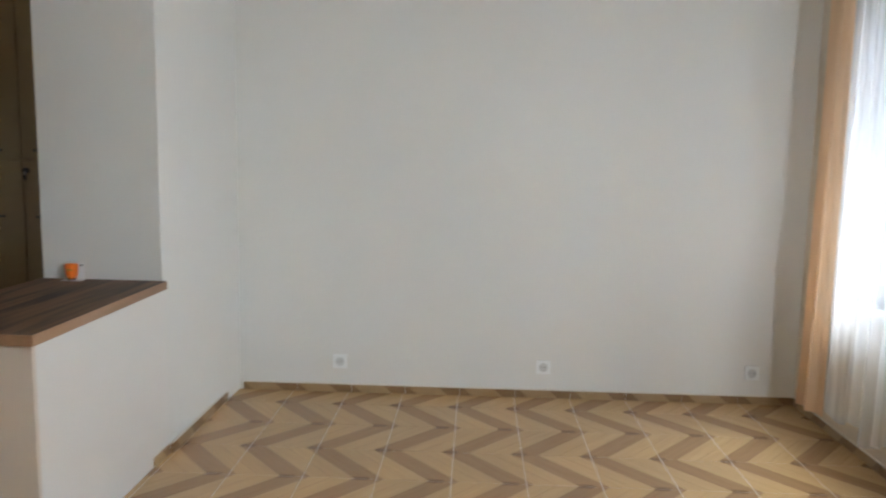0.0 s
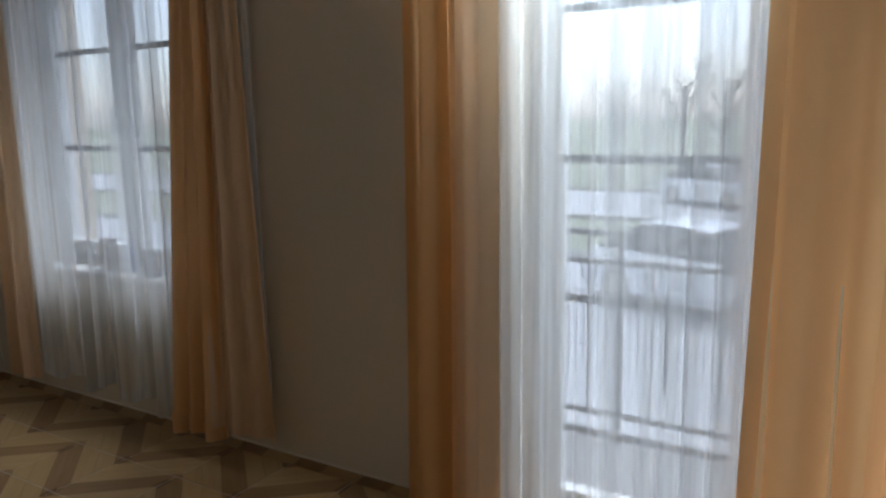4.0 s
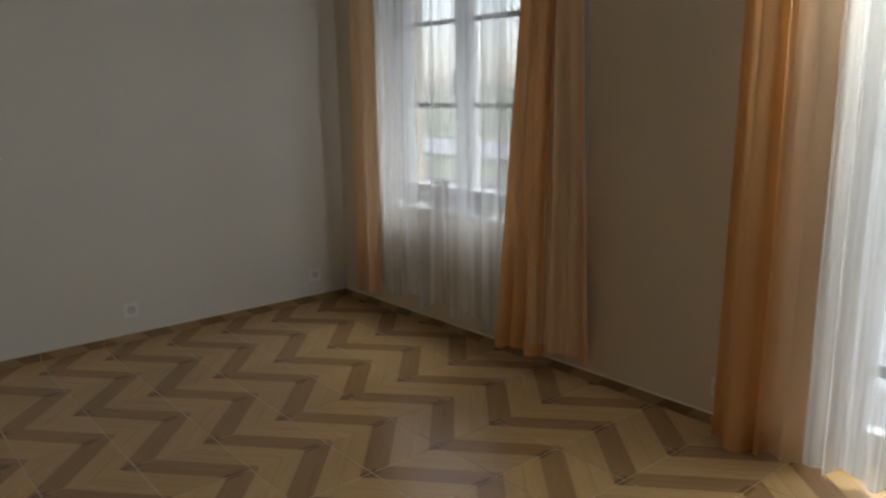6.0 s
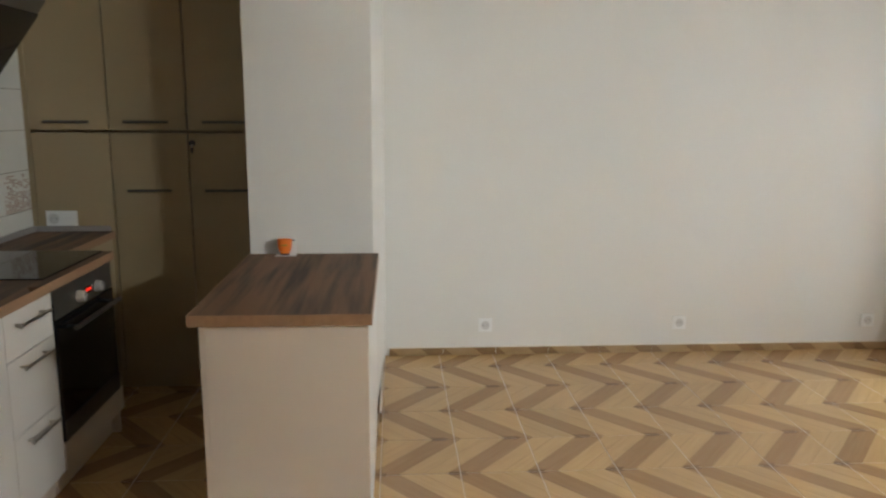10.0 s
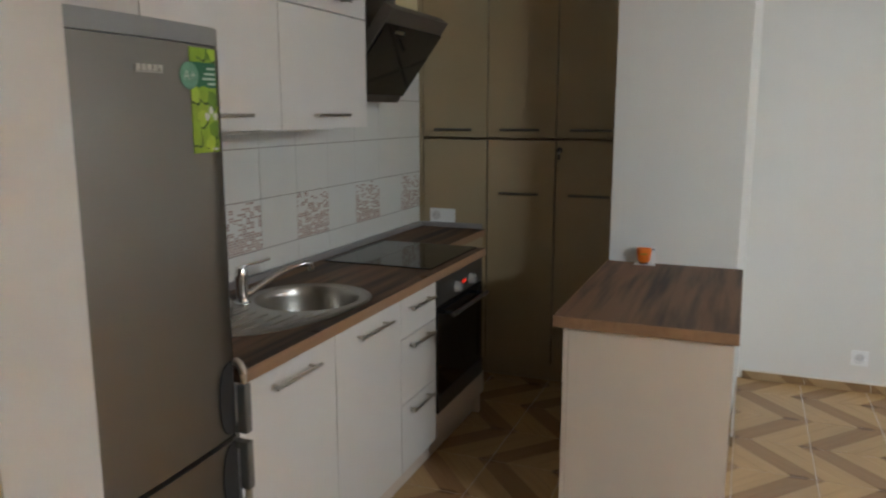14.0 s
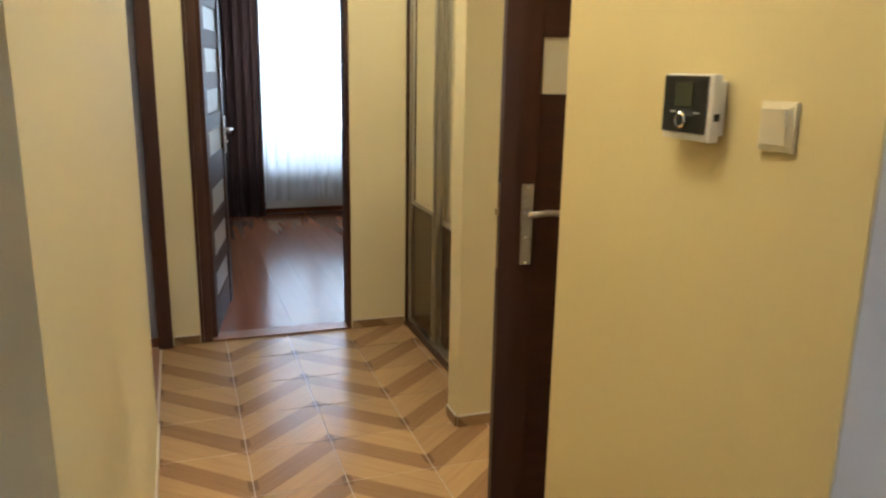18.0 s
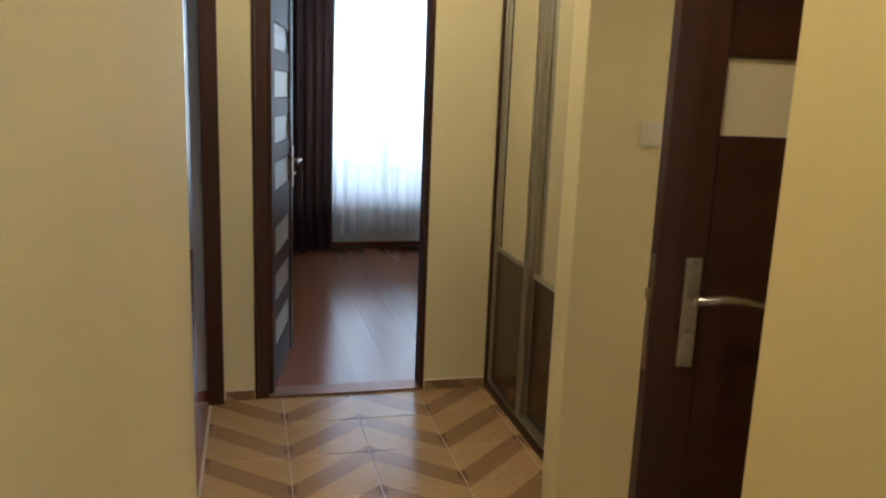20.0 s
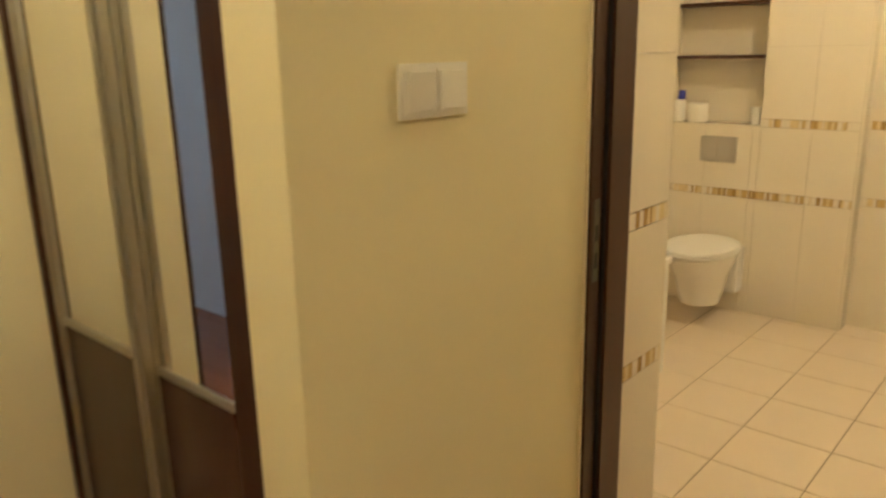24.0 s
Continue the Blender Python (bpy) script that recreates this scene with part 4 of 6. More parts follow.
def bowed(y0, y1, z0, z1, x0, x1, bow, n=16):
    """A door front that bows out across its width."""
    bm = bmesh.new()
    cols = []
    for k in range(n + 1):
        u = k / n
        y = y0 + (y1 - y0) * u
        x = x1 + bow * (1 - (2 * u - 1) ** 2) - (0.012 if k in (0, n) else 0)
        cols.append([bm.verts.new((x0, y, z0)), bm.verts.new((x, y, z0)), bm.verts.new((x, y, z1)), bm.verts.new((x0, y, z1))])
    for a, b in zip(cols, cols[1:]):
        for j in range(4):
            bm.faces.new((a[j], a[(j + 1) % 4], b[(j + 1) % 4], b[j]))
    bm.faces.new(cols[0])
    bm.faces.new(cols[-1][::-1])
    return bm


part("top_cap", bowed(FY0, FY1, 1.668, 1.708, FX - 0.3, FX - 0.010, 0.018), surface("fridge_cap_grey", (0.33, 0.335, 0.33), 0.45, 0.2), fr, "light grey top cap", True)
up = part("fridge_door", bowed(FY0, FY1, 0.712, 1.666, FX - 0.06, FX - 0.012, 0.016), STEEL, fr, smooth=True)
dn = part("freezer_door", bowed(FY0, FY1, 0.06, 0.698, FX - 0.06, FX - 0.012, 0.016), STEEL, fr, smooth=True)
part("door_edge", boxes((FX - 0.06, FX - 0.026, FY1 + 0.0006, FY1 + 0.006, 0.716, 1.662), bevel=0.002), DARKGREY, fr, "dark door edge strip")
part("door_edge", boxes((FX - 0.06, FX - 0.026, FY1 + 0.0006, FY1 + 0.006, 0.065, 0.694), bevel=0.002), DARKGREY, fr, "dark door edge strip")
part("gasket", boxes((FX - 0.05, FX - 0.02, FY0 + 0.01, FY1 - 0.008, 0.698, 0.712)), BLACK, fr)


def front_x(y):
    """The bowed door's face at y."""
    u = (y - FY0) / (FY1 - FY0)
    return FX - 0.012 + 0.016 * (1 - (2 * u - 1) ** 2)


def decal(y0, y1, z0, z1, off, n=6):
    """A thin sheet that follows the bowed door."""
    bm = bmesh.new()
    cols = []
    for k in range(n + 1):
        y = y0 + (y1 - y0) * k / n
        x = front_x(y)
        cols.append([bm.verts.new((x - 0.001, y, z0)), bm.verts.new((x + off, y, z0)), bm.verts.new((x + off, y, z1)), bm.verts.new((x - 0.001, y, z1))])
    for a, b in zip(cols, cols[1:]):
        for j in range(4):
            bm.faces.new((a[j], a[(j + 1) % 4], b[(j + 1) % 4], b[j]))
    bm.faces.new(cols[0])
    bm.faces.new(cols[-1][::-1])
    return bm


GRIPGREY = surface("grip_grey_plastic", (0.20, 0.195, 0.185), 0.35, 0.4, vary=0.04, relief=0)
for door, za, zb in ((up, 0.716, 0.905), (dn, 0.505, 0.693)):
    # the sunk half-oval behind the grip
    bm = bmesh.new()
    zm, hh, rim = (za + zb) / 2, (zb - za) / 2, []
    for k in range(21):
        w = math.pi * (k / 20 - 0.5)
        rim.append((FY1 - 0.024 - 0.060 * math.cos(w) ** 0.6, zm + hh * math.sin(w)))
    faces = [[bm.verts.new((front_x(y) + d, y, z)) for y, z in rim] for d in (-0.002, 0.0035)]
    bm.faces.new(faces[0])
    bm.faces.new(faces[1][::-1])
    for k in range(21):
        n = (k + 1) % 21
        bm.faces.new((faces[0][k], faces[1][k], faces[1][n], faces[0][n]))
    hb = part("handle_recess", bm, DARKGREY, door, "dark half-oval recess")
    flip = 1 if door is up else -1
    line = []
    for k in range(9):
        w = math.pi / 2 * k / 8
        line.append((FX - 0.006 + 0.024 * math.sin(w), FY1 - 0.014, zm + flip * (hh - 0.034 + 0.030 * math.cos(w))))
    line += [(FX + 0.019, FY1 - 0.014, zm), (FX + 0.018, FY1 - 0.014, zm - flip * (hh - 0.012))]
    part("grip", tube(bmesh.new(), line, 0.010, 14), NICKEL, hb, "curved metal grip", True)
    part("grip_cover", boxes((FX + 0.005, FX + 0.031, FY1 - 0.028, FY1 - 0.002, min(zm + flip * 0.035, zm - flip * hh), max(zm + flip * 0.035, zm - flip * hh)), bevel=0.006), GRIPGREY, hb, "grey plastic grip cover")
    part("grip_neck", boxes((FX - 0.012, FX + 0.0048, FY1 - 0.028, FY1 - 0.002, *sorted((zm - flip * (hh - 0.020), zm - flip * hh))), bevel=0.003), GRIPGREY, hb)


badge = part("badge", decal(-3.300, -3.222, 1.598, 1.600, 0.003), NICKEL, up, "light maker's badge without lettering")
for k in range(5):
    part("badge_block", decal(-3.299 + k * 0.0158, -3.2865 + k * 0.0158, 1.6015, 1.6140, 0.004, 2), NICKEL, badge)
LEAF = bpy.data.materials.get("lime_leaf_print") or surface("lime_leaf_print", (0.33, 0.50, 0.02), 0.4, vary=0.30, fine=30, coarse=14, relief=0)
LEAF2 = surface("deep_leaf_print", (0.16, 0.30, 0.015), 0.4, vary=0.3, fine=30, coarse=14, relief=0)
stick = part("energy_sticker", decal(-3.130, -3.032, 1.425, 1.660, 0.0012), LEAF, up, "green leafy energy sticker")
part("leaf_shade", decal(-3.105, -3.034, 1.635, 1.6585, 0.0017), LEAF2, stick)
part("green_band", decal(-3.130, -3.034, 1.572, 1.628, 0.0018), surface("dark_green_print", (0.02, 0.16, 0.07), 0.4, vary=0.05, relief=0), stick)
part("round_seal", lathe_towards((front_x(-3.136) + 0.002, -3.136, 1.597), (1, 0, 0), [(0.001, 0), (0.030, 0.0), (0.030, 0.0012), (0.024, 0.0018), (0.001, 0.0019)]), surface("pale_green_seal", (0.20, 0.42, 0.28), 0.4, vary=0.35, fine=60, relief=0), stick, "round pale green seal")
PRINT = surface("pale_print", (0.60, 0.72, 0.62), 0.5, relief=0)
grade = bpy.data.curves.new("seal_letter", "FONT")
grade.body, grade.size, grade.extrude = "A+", 0.032, 0.0003
grade.align_x, grade.align_y = "CENTER", "CENTER"
carrier = bpy.data.objects.new("seal_letter", grade)
letter_mesh = bpy.data.meshes.new_from_object(carrier)
bm = bmesh.new()
bm.from_mesh(letter_mesh)
bpy.data.objects.remove(carrier)
for v in bm.verts:
    v.co = Vector((front_x(-3.136) + 0.0043 + v.co.z, -3.136 + v.co.x, 1.597 + v.co.y))
part("seal_letter", bm, PRINT, stick, "white grade letters")
for z, w in ((1.615, 0.032), (1.603, 0.042), (1.592, 0.05), (1.581, 0.028)):
    part("text_bar", decal(-3.038 - w, -3.038, z - 0.0026, z + 0.0026, 0.0024, 2), PRINT, stick)


def leaf(y, z, size, turn, off, material, name="leaf"):
    """A flat heart-shaped leaf printed on the sticker."""
    bm = bmesh.new()
    rim = []
    for k in range(18):
        w = 2 * math.pi * k / 18
        rad = size * (0.62 + 0.30 * math.cos(w) + 0.08 * math.cos(3 * w))
        yy, zz = y + rad * math.cos(w + turn), z + rad * math.sin(w + turn)
        yy, zz = min(max(yy, -3.131), -3.033), min(max(zz, 1.426), 1.659)
        rim.append(bm.verts.new((front_x(yy) + off, yy, zz)))
    mid = bm.verts.new((front_x(y) + off + 0.0002, y, z))
    for k in range(18):
        bm.faces.new((mid, rim[k], rim[(k + 1) % 18]))
    return part(name, bm, material, stick)


LEAF3 = surface("bright_leaf_print", (0.45, 0.62, 0.04), 0.4, vary=0.2, fine=40, coarse=18, relief=0)
SHADE = surface("leaf_shadow_print", (0.05, 0.10, 0.01), 0.5, vary=0.3, fine=40, relief=0)
rnd = random.Random(8)
for y, z in ((-3.118, 1.452), (-3.070, 1.440), (-3.100, 1.500), (-3.052, 1.486), (-3.120, 1.548), (-3.076, 1.556), (-3.045, 1.540), (-3.092, 1.646), (-3.050, 1.648)):
    turn = rnd.uniform(0, 6.28)
    leaf(y + 0.003, z - 0.004, 0.031, turn, 0.0015, SHADE, "leaf_shadow")
    leaf(y, z, 0.029, turn, 0.0019, (LEAF3, LEAF, LEAF2)[rnd.choice((0, 0, 1, 1, 2))])
for k in range(3):
    leaf(-3.060 + 0.013 * (k - 1), 1.505 + (0.012 if k == 1 else 0.0), 0.014, 1.57 + 0.9 * (1 - k), 0.0024, PLASTIC, "white_petal")
part("text_bar", decal(-3.06, -3.036, 1.430, 1.435, 0.0026, 2), PLASTIC, stick)
for k in (-3.55, -3.06):
    for x in (-1.66, -1.26):
        part("foot", rod(bmesh.new(), (x, k, 0.0), (x, k, 0.031), 0.018, 14), BLACK, fr)

# ---- hall ----
th = thing("thermostat", "white and black room thermostat with a screen and dial", "thermostat", (-1.225, THERM_Y - 0.015, 1.43))
TX0, TX1, TZ0, TZ1, TF = -1.275, -1.150, 1.380, 1.487, THERM_Y - 0.032
TBLACK = surface("satin_black_front", (0.006, 0.006, 0.006), 0.45, vary=0.1, relief=0)
part("back_plate", boxes((TX0 + 0.008, TX1 - 0.006, THERM_Y - 0.014, THERM_Y - 0.0005, TZ0 + 0.010, TZ1 - 0.010), bevel=0.003), PLASTIC, th)
case = part("case", boxes((TX0, TX1, TF, THERM_Y - 0.0145, TZ0, TZ1), bevel=0.005), PLASTIC, th, "white plastic case")
part("black_front", boxes((TX0 + 0.002, TX1 - 0.011, TF - 0.004, TF - 0.0005, TZ0 + 0.012, TZ1 - 0.003), bevel=0.0015), TBLACK, case, "black satin front panel")
scr = part("screen", boxes((TX0 + 0.034, TX1 - 0.043, TF - 0.0055, TF - 0.0042, TZ0 + 0.054, TZ1 - 0.014), bevel=0.0005), surface("lcd_grey_green", (0.040, 0.046, 0.026), 0.25, vary=0.05, relief=0), case, "grey-green screen")
dial = part("dial", lathe_towards((TX0 + 0.060, TF - 0.0042, TZ0 + 0.033), (0, -1, 0), [(0.0135, 0), (0.0135, 0.007), (0.011, 0.009), (0.0095, 0.0055), (0.001, 0.0055)]), CHROME, case, "chrome ring dial", True)
part("dial_button", lathe_towards((TX0 + 0.060, TF - 0.0100, TZ0 + 0.033), (0, -1, 0), [(0.0085, 0), (0.0085, 0.0015), (0.001, 0.0025)]), TBLACK, dial)
for x in (TX0 + 0.024, TX0 + 0.086):
    part("mark", boxes((x, x + 0.014, TF - 0.0048, TF - 0.0042, TZ0 + 0.044, TZ0 + 0.0465)), PLASTIC, case)
part("side_latch", boxes((TX1 + 0.0005, TX1 + 0.003, TF + 0.004, TF + 0.014, TZ0 + 0.034, TZ0 + 0.046), bevel=0.001), BLACK, case)
part("top_seam", boxes((TX0 + 0.006, TX1 - 0.006, TF + 0.010, TF + 0.012, TZ1 + 0.0002, TZ1 + 0.0008)), WELL, case)


def rocker_switch(name, centre, normal, gangs, label, material, tilt=0.0025, size=1.0):
    """A rocker switch with tilted rockers in a raised plate."""
    c, nrm = Vector(centre), Vector(normal)
    across = Vector((0, 0, 1)).cross(nrm)
    s = thing(name, label, "light switch", c)

    def block(w0, w1, h0, h1, d0, d1, bevel=0.002):
        bm = bmesh.new()
        slab(bm, w0, w1, d0, d1, h0, h1, bevel)
        return bm

    def lay(bm, lean=0.0, mid=0.0):
        for v in bm.verts:
            d = v.co.y + (lean * (v.co.z - mid) / 0.03 if v.co.y > 0.011 else 0)
            v.co = c + across * v.co.x * size + nrm * d + Vector((0, 0, v.co.z * size))
        return bm

    w = 0.078 * gangs
    part("plate", lay(block(-w / 2, w / 2, -0.041, 0.041, 0.0, 0.007, 0.0025)), material, s)
    for g in range(gangs):
        off = (g - (gangs - 1) / 2) * 0.074
        part("bezel", lay(block(off - 0.033, off + 0.033, -0.034, 0.034, 0.0072, 0.009, 0.0008)), material, s)
        part("rocker", lay(block(off - 0.028, off + 0.028, -0.030, 0.030, 0.0092, 0.0135, 0.0015), tilt if g == 0 else -tilt * 0.4), material, s)
    return s


rocker_switch("light_switch", (-1.036, THERM_Y - 0.0005, 1.415), (0, -1, 0), 1, "cream single rocker switch beside the thermostat", IVORY, 0.0035, 0.88)
rocker_switch("double_light_switch", (SWITCH_X + 0.0005, -3.376, 1.383), (1, 0, 0), 2, "off-white double rocker switch on the hall wall", OFFWHITE)


def lever_set(parent, at, out, way, knob=False, material=None):
    """A long door plate with a curved lever; out: away from the leaf, way: along the lever."""
    material = material or NICKEL
    at, out, way = Vector(at), Vector(out), Vector(way)
    bm = bmesh.new()
    slab(bm, -0.0165, 0.0165, 0, 0.008, -0.112, 0.112, 0.0038)
    for v in bm.verts:
        v.co = at + way * v.co.x + out * v.co.y + Vector((0, 0, v.co.z - 0.035))
    pl = part("handle_plate", bm, material, parent, "long satin metal plate")
    part("neck", rod(bmesh.new(), at + out * 0.008, at + out * 0.045, 0.010, 18), material, pl, smooth=True)
    pts = [at + out * 0.042, at + out * 0.050 + way * 0.012 + Vector((0, 0, 0.002)), at + out * 0.052 + way * 0.05 + Vector((0, 0, 0.006)), at + out * 0.050 + way * 0.09 + Vector((0, 0, 0.003)), at + out * 0.048 + way * 0.125 - Vector((0, 0, 0.006))]
    part("lever", tube(bmesh.new(), pts, 0.0085, 14), material, pl, "curved lever", True)
    part("turn_knob", rod(bmesh.new(), at + out * 0.008 - Vector((0, 0, 0.075)), at + out * 0.022 - Vector((0, 0, 0.075)), 0.009, 14), material, pl, smooth=True)
    for z in (0.07, -0.14):
        part("screw", rod(bmesh.new(), at + out * 0.008 + Vector((0, 0, z)), at + out * 0.0095 + Vector((0, 0, z)), 0.004, 10), CHROME, pl)
    return pl


# bathroom door, open against the partition
LX0, LX1, LY0, LY1 = -1.868, -1.828, -3.908, -2.955
bd = thing("door_bathroom", "open dark wenge bathroom door with frosted glass panes", "door", (-1.848, -3.4, 0.012), kind="structure")
part("stile", boxes((LX0, LX1, LY0, LY0 + 0.098, 0.012, 2.03), bevel=0.002), WENGE, bd)
part("stile", boxes((LX0, LX1, LY1 - 0.118, LY1, 0.012, 2.03), bevel=0.002), WENGE, bd)
panes = [(1.425, 1.572)]
last = 0.012
for z0, z1 in panes:
    part("rail", boxes((LX0 + 0.007, LX1 - 0.007, LY0 + 0.0985, LY1 - 0.1185, last, z0), bevel=0.002), WENGE_H, bd)
    part("pane", boxes((LX0 + 0.014, LX1 - 0.014, LY0 + 0.0985, LY1 - 0.1185, z0 + 0.0008, z1 - 0.0008)), surface("bath_pane_glass", (0.80, 0.70, 0.48), 0.4, vary=0.02, relief=0.02) , bd, "frosted cream glass pane")
    last = z1
part("rail", boxes((LX0 + 0.007, LX1 - 0.007, LY0 + 0.0985, LY1 - 0.1185, last, 2.03), bevel=0.002), WENGE_H, bd)
lever_set(bd, (LX1 + 0.0005, -3.836, 1.112), (1, 0, 0), (0, 1, 0))
lever_set(bd, (LX0 - 0.0005, -3.836, 1.112), (-1, 0, 0), (0, 1, 0), material=BRASS)
part("lock_face", boxes((-1.858, -1.838, LY0 - 0.0018, LY0 - 0.0002, 0.95, 1.19), bevel=0.0004), BRASS, bd, "brass lock face plate")
part("latch_bolt", boxes((-1.853, -1.843, LY0 - 0.010, LY0 - 0.002, 1.10, 1.12), bevel=0.001), BRASS, bd)
hinge_turn = Matrix.Translation((-1.848, LY1, 0)) @ Matrix.Rotation(radians(-10.0), 4, "Z") @ Matrix.Translation((1.848, -LY1, 0))
bd.matrix_basis = hinge_turn @ bd.matrix_basis

# its frame: strike jamb with a plate
fb = thing("door_frame_bathroom", "dark wenge door frame with a strike plate", "door frame", (-2.4, BATH_Y + 0.06, 0), kind="structure")
JY0, JY1 = BATH_Y - 0.006, BATH_Y + 0.137
part("jamb", boxes((SWITCH_X - 0.0215, SWITCH_X + 0.012, JY0, JY1, 0.001, 2.10), bevel=0.003), WENGE, fb)
part("rebate", boxes((SWITCH_X + 0.0125, SWITCH_X + 0.026, JY0 + 0.052, JY1, 0.001, 2.08), bevel=0.002), WENGE, fb)
part("seal", boxes((SWITCH_X + 0.0125, SWITCH_X + 0.018, JY0 + 0.044, JY0 + 0.0515, 0.001, 2.08)), BLACK, fb, "black rubber seal")
part("head", boxes((SWITCH_X + 0.027, SPLASH_X - 0.10, JY0, JY1, 2.052, 2.098), bevel=0.003), WENGE_H, fb)
part("hinge_jamb", boxes((SPLASH_X - 0.092, SPLASH_X - 0.052, JY0, JY1, 0.001, 2.10), bevel=0.003), WENGE, fb)
st = part("strike_plate", boxes((SWITCH_X + 0.0122, SWITCH_X + 0.0138, JY0 + 0.012, JY0 + 0.034, 0.955, 1.135), bevel=0.0006), DARKSTEEL, fb, "metal strike plate")
for z in (1.045, 0.985):
    part("slot", boxes((SWITCH_X + 0.0139, SWITCH_X + 0.0145, JY0 + 0.017, JY0 + 0.029, z, z + 0.035)), BLACK, st)
part("foam_bead", boxes((SWITCH_X - 0.002, SWITCH_X + 0.006, JY0 - 0.008, JY0 - 0.0005, 0.001, 2.10), bevel=0.002), IVORY, fb, "cream sealant bead")

# sliding wardrobe
wd = thing("sliding_wardrobe", "built-in wardrobe with mirrored sliding doors and brown panels", "wardrobe", ((HALL_END + SWITCH_X) / 2, WARD_Y + 0.3, 0))
WX0, WX1 = HALL_END + 0.004, SWITCH_X - 0.124
part("carcass", boxes((WX0, WX1, WARD_Y + 0.10, BATH_Y - 0.004, 0.0, 2.60)), PANEL, wd)
part("floor_rail", boxes((WX0, WX1, WARD_Y - 0.012, WARD_Y + 0.10, 0.0005, 0.030), bevel=0.003), WENGE_H, wd, "dark floor board")
part("track", boxes((WX0 + 0.02, WX1 - 0.02, WARD_Y + 0.004, WARD_Y + 0.085, 0.0305, 0.040), bevel=0.002), ALU, wd, "metal floor track")
part("side_post", boxes((WX0, WX0 + 0.022, WARD_Y - 0.010, WARD_Y + 0.10, 0.031, 2.60), bevel=0.002), WENGE, wd)
part("side_post", boxes((-3.355, WX1, WARD_Y - 0.010, WARD_Y + 0.10, 0.031, 2.60), bevel=0.002), WENGE, wd)
part("top_rail", boxes((WX0 + 0.023, -3.356, WARD_Y - 0.010, WARD_Y + 0.10, 2.52, 2.60), bevel=0.002), WENGE_H, wd)
MID = -3.80
for x0, x1, y, PANE_Z in ((WX0 + 0.024, MID + 0.03, WARD_Y + 0.012, 0.742), (MID - 0.045, -3.357, WARD_Y + 0.042, 0.705)):
    xa = x0 + (0.02 if y < WARD_Y + 0.03 else 0.0755)
    d = part("sliding_door", boxes((xa, x1 - 0.0345, y + 0.004, y + 0.016, 0.050, PANE_Z - 0.012)), PANEL, wd, "brown wooden lower panel")
    part("mirror", boxes((xa, x1 - 0.0345, y + 0.005, y + 0.010, PANE_Z + 0.012, 2.50)), MIRROR, d, "mirror pane")
    part("cross_bar", boxes((xa, x1 - 0.0345, y + 0.001, y + 0.018, PANE_Z - 0.0118, PANE_Z + 0.0118), bevel=0.003), ALU, d)
    for a, b in ((x0, x0 + (0.0195 if y < WARD_Y + 0.03 else 0.075)), (x1 - 0.034, x1)):
        bm = boxes((a, b, y - 0.002, y + 0.020, 0.045, 2.51), bevel=0.004)
        grip = part("grip_profile", bm, ALU, d, "champagne metal grip profile")
        for at in ((0.004, 0.024, 0.044, 0.062) if b - a > 0.05 else (0.004,)):
            part("ridge", boxes((a + at, a + at + 0.006, y - 0.011, y - 0.0022, 0.045, 2.51), bevel=0.002), ALU, wd)


def panel_door(name, hinge, angle, width, height, label, panes, glass_mat):
    """A wenge door leaf with horizontal glass panes, turned about its hinge."""
    d = thing(name, label, "door", (0, 0, 0), kind="structure")
    t0, t1 = -0.02, 0.02
    part("stile", boxes((0, 0.10, t0, t1, 0.012, height), bevel=0.003), WENGE, d)
    part("stile", boxes((width - 0.10, width, t0, t1, 0.012, height), bevel=0.003), WENGE, d)
    last = 0.012
    for z0, z1 in panes:
        part("rail", boxes((0.1005, width - 0.1005, t0 + 0.006, t1 - 0.006, last, z0), bevel=0.003), WENGE_H, d)
        part("pane", boxes((0.1005, width - 0.1005, t0 + 0.013, t1 - 0.013, z0 + 0.001, z1 - 0.001)), glass_mat, d, "frosted glass pane")
        for zz in (z0, z1 - 0.008):
            part("bead", boxes((0.1005, width - 0.1005, t0 + 0.009, t1 - 0.009, zz + 0.0005, zz + 0.0075), bevel=0.001), WENGE_H, d)
        last = z1
    part("rail", boxes((0.1005, width - 0.1005, t0 + 0.006, t1 - 0.006, last, height), bevel=0.003), WENGE_H, d)
    for s in (-1, 1):
        lever_set(d, (width - 0.055, s * 0.0205, 1.10), (0, s, 0), (-1, 0, 0))
    d.matrix_basis = Matrix.Translation(hinge) @ Matrix.Rotation(angle, 4, "Z")
    return d


PANES = [(0.19, 0.345), (0.425, 0.58), (0.665, 0.82), (0.985, 1.135), (1.215, 1.355), (1.435, 1.575), (1.66, 1.79)]
panel_door("door_bedroom", (HALL_END - 0.03, BDY0 + 0.050, 0), math.atan2(0.135, -0.74), 0.752, 2.02, "open dark wenge bedroom door with frosted panes", PANES, FROST)


